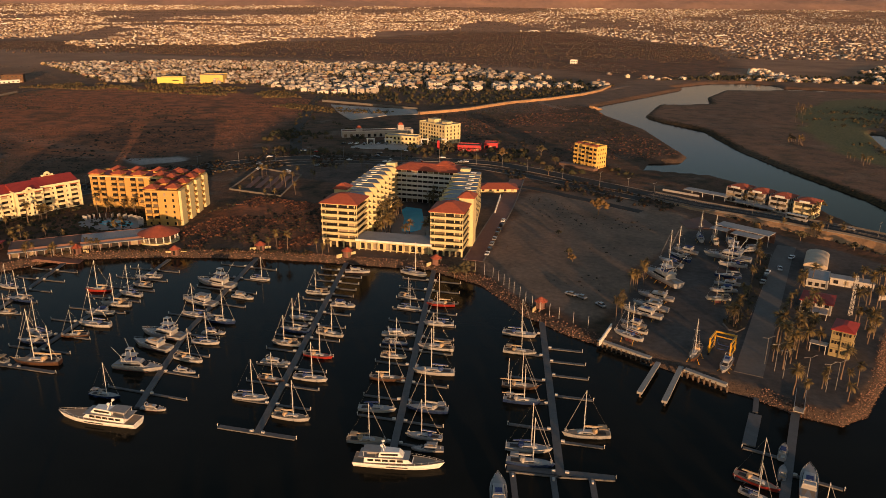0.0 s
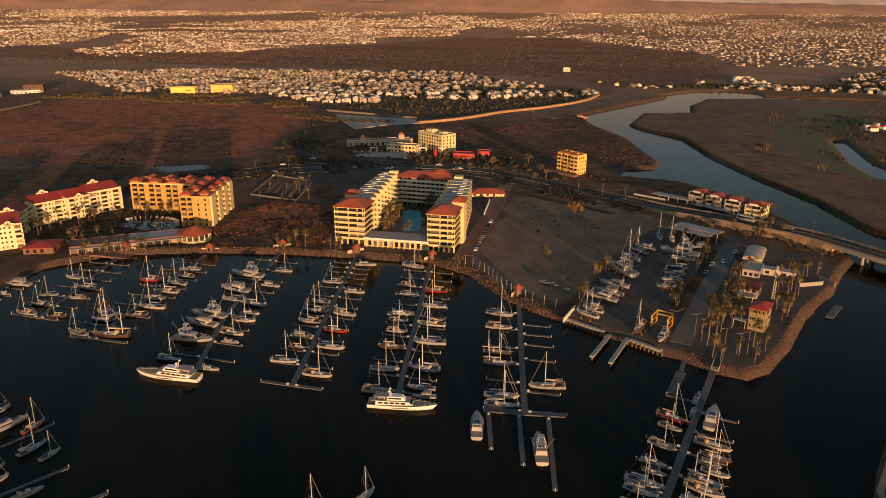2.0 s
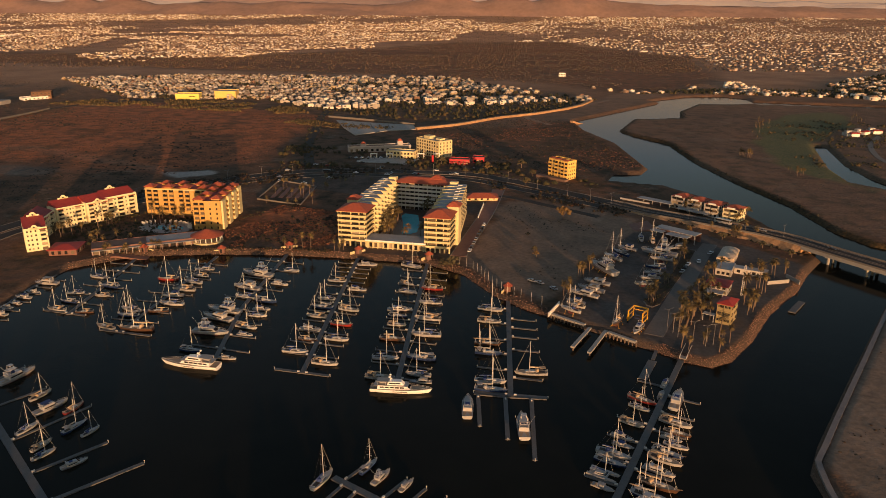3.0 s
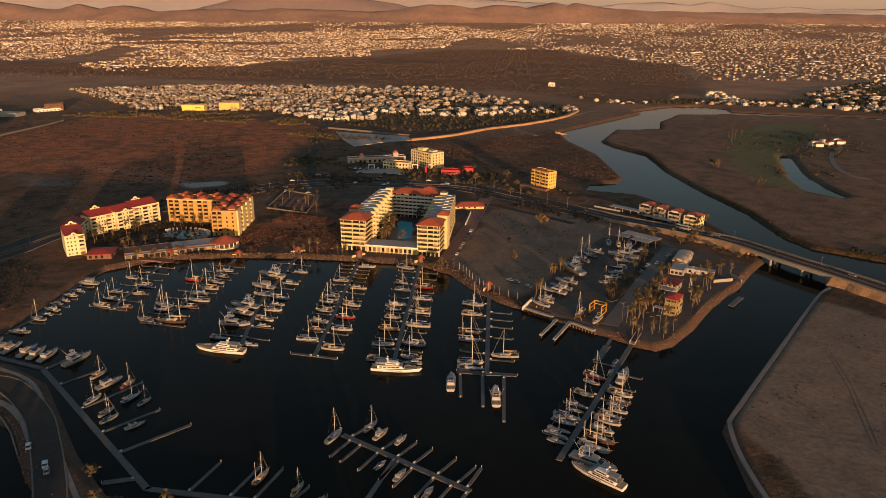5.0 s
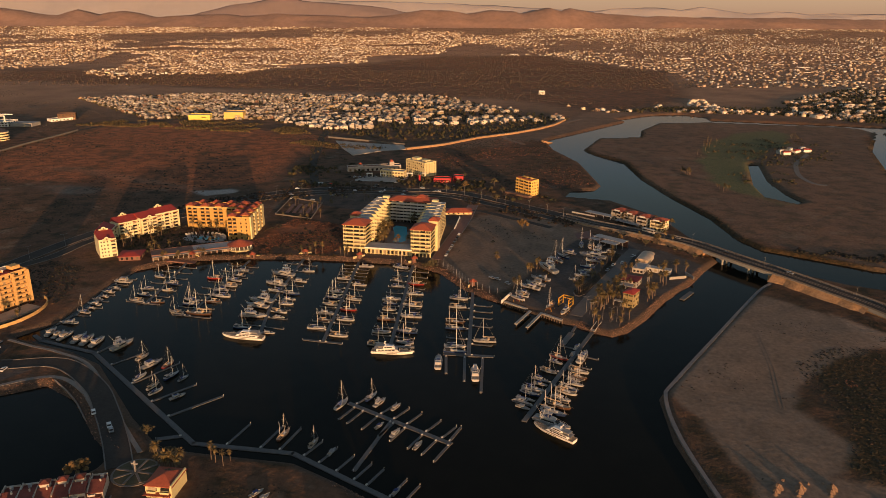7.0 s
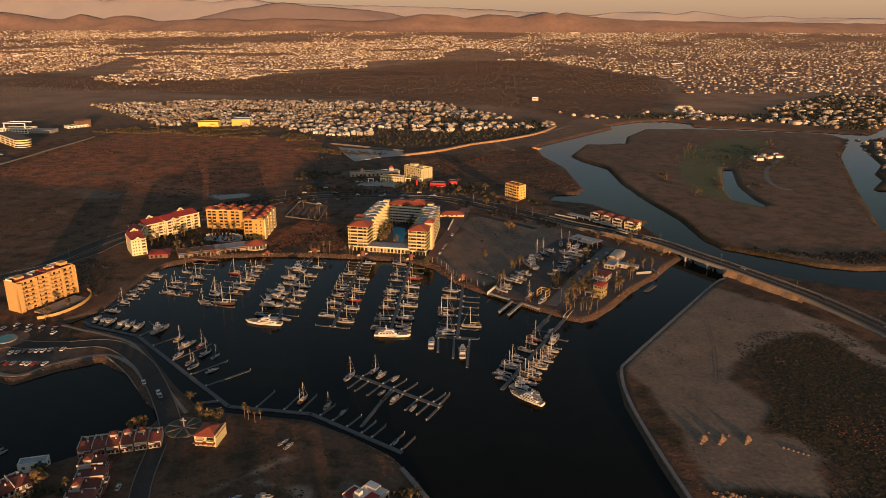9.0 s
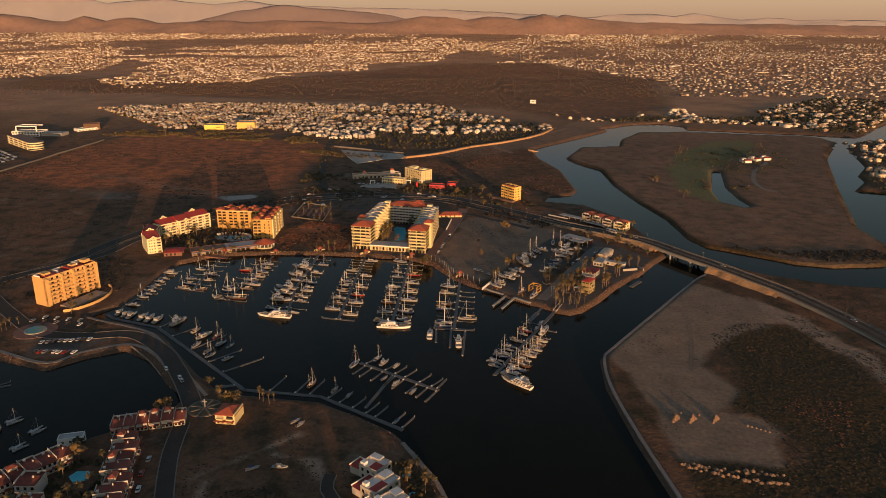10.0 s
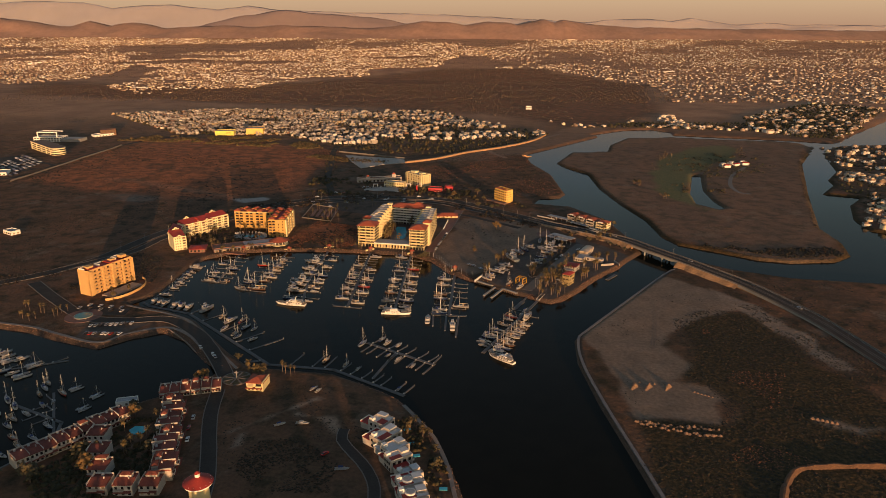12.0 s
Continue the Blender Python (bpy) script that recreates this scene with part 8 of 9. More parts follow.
# ---- palms ----
def palm(seed, h):
    rng = random.Random(seed)
    t = thing("palm_tree", "fan palm with thin trunk and ragged dry crown", "palm", group="palm trees")
    bm = bmesh.new()
    lean = rng.uniform(-0.5, 0.5)
    p = Vector((0, 0, -0.3))
    for i in range(4):
        q = Vector((lean * ((i + 1) / 4) ** 2, 0.2 * math.sin(i), h * (i + 1) / 4))
        rod(bm, p, q, 0.24 - 0.03 * i, 0.21 - 0.03 * i, seg=6)
        p = q
    part("trunk", bm, M_TRUNK, t)
    bm = bmesh.new()
    for k in range(26):
        a, e = k * 2.399 + rng.uniform(-0.2, 0.2), rng.uniform(-0.9, 1.1)
        ln = rng.uniform(2.1, 3.1)
        d = Vector((math.cos(a) * math.cos(e), math.sin(a) * math.cos(e), math.sin(e)))
        side = Vector((-math.sin(a), math.cos(a), 0))
        m1 = p + d * ln * 0.55
        m2 = p + d * ln + Vector((0, 0, -0.25 * ln * (1.1 - e * 0.3)))
        wd = 0.5
        vs = [bm.verts.new(c) for c in (p, m1 + side * wd + Vector((0, 0, -0.15)), m1, m1 - side * wd + Vector((0, 0, -0.15)), m2 + side * wd * 0.6, m2 - side * wd * 0.6)]
        bm.faces.new((vs[0], vs[1], vs[2]))
        bm.faces.new((vs[0], vs[2], vs[3]))
        bm.faces.new((vs[2], vs[1], vs[4]))
        bm.faces.new((vs[3], vs[2], vs[5]))
    part("crown", bm, M_FROND, t)
    return t


palms = []
palm_rng = random.Random(9)


def plant_palm(x, y, s=1.0):
    k = palm_rng.randrange(4)
    z = ground_z(x, y)
    if z < 0.6:
        return
    m = pose(x, y, z, 0, 0, palm_rng.uniform(0, 360)) @ Matrix.Scale(s, 4)
    for kk, ob in palms:
        if kk == k:
            copy_thing(ob, m @ Matrix.Scale(1 / ob.scale.x, 4))
            return
    ob = palm(k, 6.5 + 1.2 * k)
    ob.matrix_basis = m
    palms.append((k, ob))


def palms_in(n, cx, cy, w, d, turn=0, lo=0.7, hi=1.15):
    for i in range(n):
        u, v = palm_rng.uniform(-w / 2, w / 2), palm_rng.uniform(-d / 2, d / 2)
        a = radians(turn)
        plant_palm(cx + u * math.cos(a) - v * math.sin(a), cy + u * math.sin(a) + v * math.cos(a), palm_rng.uniform(lo, hi))


palms_in(18, 134, -10, 3, 84, -16.5, 0.5, 0.8)
for px, py in ((122, -50), (121, -47), (124, -46), (133.9, -59), (134.6, -56), (138.5, -63), (139.5, -60), (145.6, -62.6), (146.9, -81), (124.5, -97), (131, -94)):
    plant_palm(px, py, palm_rng.uniform(0.85, 1.15))
palms_in(9, 137, -60, 5, 40, -22)
palms_in(14, 144, -54, 5, 50, -22)
palms_in(10, 150, -20, 5, 50, -20, 0.5, 0.9)
palms_in(12, 168, -36, 8, 40, -28)
palms_in(7, 142, -90, 22, 10, 20, 0.6, 0.9)
palms_in(7, 180, -2, 14, 30, -35, 0.6, 1.0)
palms_in(12, 89, -30, 3, 58, -15, 0.6, 0.9)
palms_in(14, -24, 34, 6, 40, 0, 0.8, 1.2)
palms_in(8, -10, 18, 24, 6, 0, 0.8, 1.1)
palms_in(8, -4, 74, 16, 8, 0)
palms_in(9, -158, 24, 38, 6, 8)
palms_in(9, -196, -2, 5, 48, -23)
palms_in(8, -158, -20, 46, 4, 36, 0.6, 0.9)
palms_in(9, -148, -38, 40, 3, 34, 0.6, 0.9)
palms_in(8, -56, -10, 36, 5, 4, 0.6, 0.9)
palms_in(14, -110, 100, 40, 60, 0, 0.6, 0.9)
palms_in(12, -60, 150, 90, 20, 5, 0.6, 0.9)
palms_in(8, -22, -261, 14, 5, 0, 0.7, 1.0)
palms_in(4, -12, -254, 20, 5, 0, 0.5, 0.7)
palms_in(10, -58, -334, 24, 34, 20, 0.6, 0.9)
palms_in(6, 84, -305, 8, 30, 30, 0.6, 0.8)
palms_in(12, -212, -205, 60, 24, 0, 0.5, 0.8)
palms_in(6, -184, -160, 10, 36, 8, 0.5, 0.8)
palms_in(8, 176, 70, 30, 8, -40, 0.6, 0.9)
palms_in(8, 168, 108, 40, 5, -38, 0.7, 1.0)
palms_in(10, 220, 100, 30, 8, -40, 0.3, 0.5)
palms_in(12, 227, 330, 14, 18, 0, 0.5, 0.8)
palms_in(8, 254, 262, 10, 30, 0, 0.45, 0.75)
palms_in(16, 272, 500, 14, 150, -15, 0.45, 0.75)
palms_in(7, 402, 600, 14, 60, 0, 0.45, 0.75)


# ---- single broad trees ----
def broad_tree(seed, r, dry=False):
    rng = random.Random(seed)
    t = thing("tree", "dry yellowish round tree on bare ground" if dry else "dusty broad-crowned tree on dry ground", "tree", group="single trees")
    bm = bmesh.new()
    rod(bm, (0, 0, -0.3), (0, 0, r * 0.8), r * 0.07, r * 0.045, seg=6)
    for k in range(6):
        a = k * 1.05 + rng.uniform(-0.3, 0.3)
        rod(bm, (0, 0, r * 0.6), (math.cos(a) * r * 0.6, math.sin(a) * r * 0.6, r * rng.uniform(1.0, 1.5)), r * 0.03, r * 0.012, seg=4)
    part("trunk", bm, M_TRUNK, t)
    rows = []
    for k in range(34):
        a, e, q = rng.uniform(0, 6.28), rng.uniform(-0.2, 1.4), rng.uniform(0.35, 1.0)
        rows.append((math.cos(a) * math.cos(e) * r * q, math.sin(a) * math.cos(e) * r * q, r * 0.95 + math.sin(e) * r * 0.7 * q, r * 0.3, r * 0.26))
    v, f = many_clumps(rows)
    ob = new("crown", np_mesh("crown", v, [], M_LEAF_Y if dry else M_LEAF, f))
    ob.parent = t
    return t


green_tree, dry_tree = broad_tree(1, 4.0), broad_tree(2, 5.0, True)
dry_tree.matrix_basis = pose(76, 80, ground_z(76, 80))
green_tree.matrix_basis = pose(25, -21, ground_z(25, -21))
tree_rng = random.Random(12)
for x, y, s in ((20, -20, 0.8), (64, 12, 0.5), (66, 3, 0.45), (58, 40, 0.4), (-34, 230, 1.0), (34, 230, 1.1), (46, 200, 0.8), (44, 168, 0.9), (8, 210, 0.9), (-52, -273, 0.9), (-46, -240, 0.7), (-70, -356, 1.2), (-60, -366, 1.1),
                (-44, -330, 0.9), (-40, -345, 1.0), (-66, -318, 1.0), (-72, -310, 0.8), (100, -330, 0.8), (96, -318, 0.7), (90, -304, 0.7), (-80, -378, 1.4), (-95, -385, 1.3), (-18, -270, 0.9), (-26, -256, 0.8), (200, 34, 0.6), (168, 58, 0.7), (188, 48, 0.6), (150, 66, 0.6), (180, 128, 0.8), (192, 120, 0.8)):
    copy_thing(dry_tree if tree_rng.random() < 0.12 else green_tree, pose(x, y, ground_z(x, y), 0, 0, tree_rng.uniform(0, 360)) @ Matrix.Scale(s, 4))


# ---- scrub, grass, stones and soil heaps ----
def scatter(n, poly, seed, keep=None):
    rng = np.random.RandomState(seed)
    p = np.array(poly, float)
    x = rng.uniform(p[:, 0].min(), p[:, 0].max(), n * 6)
    y = rng.uniform(p[:, 1].min(), p[:, 1].max(), n * 6)
    ok = signed(poly, x, y) > 0
    if keep is not None:
        ok &= keep(x, y)
    x, y = x[ok][:n], y[ok][:n]
    return x, y, rng


def stuff_clumps(name, label, poly, n, r, h, seed, material, keep=None, category="shrubs", shapes=CLUMPS):
    x, y, rng = scatter(n, poly, seed, keep)
    d = shore(x, y)
    z = land_height(x, y, d)
    ok = d > 2.5
    rr = r[0] + (r[1] - r[0]) * rng.uniform(0, 1, len(x)) ** 2
    hh = rr * rng.uniform(h[0], h[1], len(x))
    v, f = many_clumps(np.stack([x, y, z - 0.05, rr, hh], 1)[ok], shapes)
    tagged(new(name, np_mesh(name, v, [], material, f)), label, category, kind="stuff")


def patches(a, sa, b, sb, cut):
    """Growth in drifts: a wide swell and a finer one, above a cut."""
    return lambda x, y: waves(x, y, a, sa) + 0.6 * waves(x, y, b, sb) > cut


patchy = patches(26, 8, 9, 9, 0.1)
M_DRYGRASS = island_mat("dry_grass", [(0.27, 0.098, 0.045), (0.19, 0.075, 0.036), (0.32, 0.115, 0.05), (0.12, 0.058, 0.03), (0.08, 0.045, 0.025)], 0.95)
GRASS_LOT = [(-118, 8), (-112, 74), (-62, 66), (-48, 2), (-60, -8), (-100, -16)]
stuff_clumps("field_grass", "tall dry reddish grass on the open field", FIELD, 20000, (0.35, 1.3), (0.2, 0.4), 31, M_DRYGRASS, patches(45, 14, 14, 16, -0.1), "grass", FAR_CLUMPS)
stuff_clumps("field_scrub", "scattered dark bushes on the open field", FIELD, 1300, (0.6, 2.0), (0.35, 0.7), 131, M_BUSH, patches(60, 24, 12, 26, 0.15), "shrubs", FAR_CLUMPS)
stuff_clumps("lot_grass", "dry orange grass between the buildings", GRASS_LOT, 3200, (0.3, 1.3), (0.4, 0.8), 32, M_DRYGRASS, patches(14, 4, 5, 6, -0.2), "grass")
stuff_clumps("lot_scrub", "dark weeds between the apartment houses and the hotel", [(-122, 6), (-118, 90), (-62, 80), (-46, 2), (-60, -8), (-104, -16)], 700, (0.4, 1.6), (0.5, 0.9), 132, M_BUSH, patches(12, 34, 5, 36, 0.1))
stuff_clumps("east_scrub", "dense dark scrub on the east bank", SCRUB_E, 17000, (0.2, 1.1), (0.25, 0.5), 33, M_EASTBUSH, patches(20, 8, 6, 18, -0.55))
stuff_clumps("east_brush", "dry tan brush among the dark scrub of the east bank", SCRUB_E, 3000, (0.2, 0.9), (0.25, 0.5), 133, M_BUSH, patches(16, 38, 6, 39, 0.1))
stuff_clumps("bank_weeds", "low weeds along the sandy east bank", [(233, -29), (262, -55), (284, -90), (255, -108), (225, -145), (218, -165), (196, -266), (185, -220), (174, -191), (166, -169), (164, -154), (197, -85)], 420, (0.2, 0.7), (0.3, 0.6), 134, M_BUSH, patches(14, 48, 5, 49, 0.35))
stuff_clumps("ramp_scrub", "dark scrub on the land behind the bridge ramp", [(270, -12), (330, -14), (430, -22), (640, -60), (640, -420), (410, -420), (400, -330), (362, -235), (318, -100), (292, -45)], 9000, (0.3, 1.2), (0.25, 0.5), 135, M_EASTBUSH, patches(34, 58, 10, 59, -0.25))
stuff_clumps("verge_scrub", "brush between the scrub and the bridge road", [(262, -55), (300, -62), (322, -112), (346, -180), (372, -255), (345, -235), (310, -180), (285, -100)], 2400, (0.25, 1.0), (0.25, 0.5), 136, M_BUSH, patches(18, 68, 6, 69, -0.1))
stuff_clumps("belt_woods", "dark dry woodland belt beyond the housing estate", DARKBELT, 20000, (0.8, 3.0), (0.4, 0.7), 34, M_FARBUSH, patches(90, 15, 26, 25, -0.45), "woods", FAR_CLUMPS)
stuff_clumps("middle_scrub", "patchy scrub between road and river", [(-100, 380), (-30, 290), (50, 215), (108, 240), (135, 262), (80, 440), (60, 520), (0, 520)], 3000, (0.4, 1.7), (0.35, 0.7), 35, M_BUSH, patches(26, 8, 9, 9, -0.3), "shrubs", FAR_CLUMPS)
stuff_clumps("middle_grass", "dry grass between road and river", [(-100, 380), (-30, 290), (50, 215), (108, 240), (135, 262), (80, 440), (60, 520), (0, 520)], 3000, (0.5, 1.6), (0.2, 0.5), 137, M_DRYGRASS, patches(30, 78, 11, 79, 0.0), "grass", FAR_CLUMPS)
stuff_clumps("island_scrub", "dry grass and low scrub on the river island", ISLAND, 12000, (0.25, 1.0), (0.15, 0.35), 36, M_ISLEGRASS, patches(40, 88, 12, 89, -0.35), "shrubs", FAR_CLUMPS)
stuff_clumps("island_point_shrubs", "dark mangroves at the island's south point", [(270, 62), (300, 60), (345, 44), (392, 60), (403, 80), (404, 110), (380, 84), (330, 72), (280, 84)], 900, (0.6, 2.0), (0.5, 0.9), 138, M_EASTBUSH, patches(20, 98, 8, 99, -0.2))
stuff_clumps("south_scrub", "dark weeds on the southern vacant land", DARKSOUTH, 1500, (0.25, 1.1), (0.35, 0.7), 37, M_BUSH, patches(12, 8, 5, 9, -0.3))
stuff_clumps("south_weeds", "thin brown weeds over the southern vacant land", [(-30, -275), (20, -262), (60, -285), (92, -320), (70, -330), (44, -318), (30, -380), (8, -380), (-14, -330)], 1300, (0.2, 0.8), (0.25, 0.5), 139, M_BUSH, patches(12, 108, 5, 109, 0.0))
for seed, poly in enumerate(([(246, -134), (265, -143), (252, -164), (244, -153)], [(253, -196), (286, -194), (272, -238), (250, -251), (246, -226)], [(270, -262), (282, -288), (243, -308), (238, -290)])):
    stuff_clumps("red_scrub", "patch of rust-coloured dry brush on the east bank", poly, (160, 700, 560)[seed], (0.2, 0.8), (0.3, 0.55), 60 + seed, M_DRYGRASS, lambda x, y: waves(x, y, 12, 19) > -0.2)
stuff_clumps("west_scrub", "scrub along the western roads", [(-420, -200), (-262, -110), (-230, -60), (-200, -70), (-176, -120), (-178, -160), (-250, -150), (-330, -230), (-420, -225)], 4200, (0.35, 1.5), (0.35, 0.7), 38, M_BUSH, patches(26, 8, 9, 9, -0.15))
stuff_clumps("west_fields", "rough grass and bushes west of the marina road", [(-262, -70), (-256, 20), (-215, 110), (-245, 140), (-560, 180), (-700, 120), (-560, -180), (-340, -190), (-290, -130)], 9000, (0.3, 1.3), (0.25, 0.5), 140, M_BUSH, patches(45, 118, 12, 119, -0.1), "shrubs", FAR_CLUMPS)
stuff_clumps("road_shrubs", "roadside shrubs and hedges", [(-250, 20), (-140, 140), (-60, 160), (20, 150), (110, 95), (120, 112), (40, 170), (-60, 205), (-150, 195), (-215, 120), (-262, 30)], 2200, (0.5, 1.8), (0.7, 1.2), 39, M_BUSH, patchy)
stuff_clumps("roadside_trees", "dark small trees along the main road and car parks", [(-170, 185), (-60, 208), (20, 200), (110, 140), (130, 150), (60, 225), (-20, 290), (-90, 235), (-150, 330), (-215, 380), (-190, 260)], 700, (1.0, 3.4), (0.8, 1.3), 141, M_GREENTREE, patches(18, 128, 6, 129, 0.1), "trees")
stuff_clumps("lane_trees", "small trees along the straight avenue", [(-128, 200), (-172, 300), (-204, 410), (-246, 560), (-262, 556), (-222, 405), (-194, 300), (-150, 200)], 170, (0.8, 2.2), (0.7, 1.2), 142, M_GREENTREE, None, "trees")
stuff_clumps("ramp_shrubs", "dry shrubs on the bridge ramp and yard edge", [(140, 92), (176, 66), (206, 38), (212, 44), (180, 74), (146, 100)], 260, (0.6, 1.5), (0.7, 1.3), 46, M_BUSH, None)
stuff_clumps("yard_shrubs", "low planting under the yard palms", [(119, -47), (122, -53), (125.5, -49), (139, -8), (150.5, 33), (147.5, 35), (135, -8)], 420, (0.4, 1.0), (0.7, 1.2), 47, M_GREENTREE, None)
stuff_clumps("lot_bushes", "few bushes on the bare vacant lot", [(36, -20), (34, 110), (90, 112), (120, 88), (92, 0), (72, -52)], 260, (0.2, 0.9), (0.4, 0.8), 143, M_BUSH, patches(18, 138, 6, 139, 0.3))
stuff_clumps("quay_shrubs", "shrubs along the promenade bank", [(-160, -44), (-105, -24), (-60, -17), (-44, -14), (-44, -8), (-70, -12), (-108, -18), (-160, -34)], 520, (0.5, 1.3), (0.7, 1.2), 48, M_BUSH, None)
stuff_clumps("garden_shrubs", "garden shrubs round the apartment houses", [(-215, -14), (-190, 36), (-140, 32), (-122, 0), (-150, -16), (-176, -34)], 620, (0.5, 1.8), (0.7, 1.2), 40, M_GREENTREE, None)
stuff_clumps("lagoon_gardens", "dark garden trees among the terraced houses", [(-66, -318), (-44, -310), (-22, -366), (-60, -400), (-86, -375)], 900, (0.6, 2.6), (0.7, 1.2), 41, M_GREENTREE, lambda x, y: np.hypot(x + 57, y + 329) > 9, "trees")
stuff_clumps("villa_gardens", "garden trees between the villas and the water", [(74, -286), (92, -304), (104, -326), (110, -352), (100, -352), (92, -330), (82, -310), (70, -292)], 330, (0.4, 1.7), (0.7, 1.2), 144, M_GREENTREE, patches(9, 148, 4, 149, -0.2), "trees")
stuff_clumps("golf_trees", "trees and palms round the golf course", [(215, 330), (240, 420), (300, 560), (420, 640), (440, 420), (350, 400), (330, 300), (250, 290)], 800, (0.6, 2.4), (0.6, 1.1), 42, M_GREENTREE, patches(50, 21, 12, 22, 0.25), "trees")
stuff_clumps("field_edge_trees", "line of trees in sunlit olive colours at the field's edge", [(-640, 500), (-520, 505), (-300, 488), (-262, 500), (-290, 545), (-420, 590), (-600, 570)], 2600, (1.0, 3.4), (0.6, 1.1), 43, M_SUNBUSH, patches(50, 158, 14, 159, -0.3), "trees", FAR_CLUMPS)
stuff_clumps("estate_edge_trees", "low trees in sunlit olive colours beside the estate wall", [(-262, 420), (-190, 395), (-130, 398), (-128, 418), (-190, 425), (-250, 450)], 500, (0.9, 2.6), (0.6, 1.1), 145, M_SUNBUSH, None, "trees", FAR_CLUMPS)
# out-of-view trees, added only to cast shade on the southern houses
stuff_clumps("south_tree_belt", "unseen trees added south of the terraced houses to shade them", [(-90, -500), (-40, -468), (10, -486), (60, -462), (100, -480), (140, -466), (150, -500), (165, -540), (90, -528), (40, -556), (-30, -530), (-80, -548)], 1300, (2.6, 6.0), (2.3, 3.5), 45, M_GREENTREE, None, "trees")
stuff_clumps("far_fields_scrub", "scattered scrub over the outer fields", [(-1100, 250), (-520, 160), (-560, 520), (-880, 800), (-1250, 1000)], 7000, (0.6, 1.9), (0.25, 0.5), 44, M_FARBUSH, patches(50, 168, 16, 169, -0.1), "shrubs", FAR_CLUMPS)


def rim_shrubs(name, label, outline, n, seed):
    rng = np.random.RandomState(seed)
    p = smooth_path(outline + outline[:1], 4.0)[:, :2]
    k = rng.randint(0, len(p), n)
    x, y = p[k, 0] + rng.uniform(-6, 6, n), p[k, 1] + rng.uniform(-6, 6, n)
    d = shore(x, y)
    ok = (d > 0.2) & (d < 7)
    x, y, d = x[ok], y[ok], d[ok]
    thick = waves(x, y, 30, seed) + 0.5 * waves(x, y, 9, seed + 1) > -0.35
    x, y, d = x[thick], y[thick], d[thick]
    r = rng.uniform(0.3, 1.0, len(x))
    v, f = many_clumps(np.stack([x, y, land_height(x, y, d) - 0.05, r, r * rng.uniform(0.4, 0.8, len(x))], 1), FAR_CLUMPS)
    tagged(new(name, np_mesh(name, v, [], M_EASTBUSH, f)), label, "shrubs", kind="stuff")


rim_shrubs("island_rim_shrubs", "dark mangrove fringe along the river island", ISLAND, 4200, 92)
rim_shrubs("canal_rim_shrubs", "dark fringe of shrubs along the canal bank", EASTLAND, 1500, 93)
TRACKS_E = [(216.3, -90.7), (215.5, -125.9), (211.1, -169.2)]
for shift in (-0.9, 0.9):
    ruts = smooth_path([(TRACKS_E[0][0] + shift, TRACKS_E[0][1]), (TRACKS_E[1][0] + shift, TRACKS_E[1][1]), (TRACKS_E[2][0] + shift, TRACKS_E[2][1])], 4)
    tagged(new("wheel_track", finish(strip(ruts, 0.55, 0.05, 0.3), "wheel_track", M_SOIL)), "pale wheel track pressed into the sand", "track", kind="structure")
golf_path = smooth_path([(399, 507), (375, 455), (358, 415), (345, 349), (349, 309), (360, 303)], 6)
tagged(new("footpath", finish(strip(golf_path, 5, 0.1), "footpath", M_KERB)), "pale winding path on the golf island", "path", kind="structure")


def stones(name, label, path, n, band_w, seed, size=(0.18, 0.48)):
    """Loose stones tipped along a bank."""
    rng = np.random.RandomState(seed)
    p = smooth_path(path, 2.0)[:, :2]
    k = rng.randint(0, len(p), n)
    x, y = p[k, 0] + rng.uniform(-band_w, band_w, n), p[k, 1] + rng.uniform(-band_w, band_w, n)
    d = shore(x, y)
    ok = (d > -0.6) & (d < 4.5)
    x, y = x[ok], y[ok]
    z = land_height(x, y, d[ok])
    base = np.array([(1, 0, 0), (0, 1, 0), (-1, 0, 0), (0, -1, 0), (0, 0, 0.9), (0, 0, -0.7)], float)
    tri = np.array([(0, 1, 4), (1, 2, 4), (2, 3, 4), (3, 0, 4), (1, 0, 5), (2, 1, 5), (3, 2, 5), (0, 3, 5)])
    v = base[None] * rng.uniform(0.6, 1.2, (len(x), 6, 1)) * rng.uniform(size[0], size[1], (len(x), 1, 1))
    a = rng.uniform(0, 6.28, len(x))
    c, s = np.cos(a)[:, None], np.sin(a)[:, None]
    w = np.stack([v[..., 0] * c - v[..., 1] * s + x[:, None], v[..., 0] * s + v[..., 1] * c + y[:, None], v[..., 2] + z[:, None] + 0.1], -1)
    f = (tri[None] + 6 * np.arange(len(x))[:, None, None]).reshape(-1, 3)
    tagged(new(name, np_mesh(name, w.reshape(-1, 3), [], M_STONE, f)), label, "rocks", kind="stuff")


stones("yard_riprap", "reddish riprap boulders round the boatyard point", [(122, -95), (132, -102), (141, -104.5), (149, -98), (160, -78), (173, -47), (192, -14), (203, 12)], 3600, 3.4, 51, (0.12, 0.34))
stones("north_riprap", "riprap stones along the marina's north bank", [(-167, -62), (-146, -37), (-105, -24), (-66, -17), (-41, -15), (-6, -14), (8, -13.5), (31.6, -25.7), (52, -51.7), (66.7, -63.7), (78, -70)], 3200, 4, 52)
stones("lagoon_riprap", "stones along the lagoon shore", [(-300, -227), (-229, -228), (-205, -230), (-177, -238), (-143, -244), (-131, -226), (-115, -212), (-94, -221), (-67, -245), (-52, -256)], 1400, 4, 53)
stones("south_riprap", "stones along the southern waterside", [(39, -254), (63, -266), (78, -281), (93, -301), (106, -326), (115, -346)], 900, 4, 54)


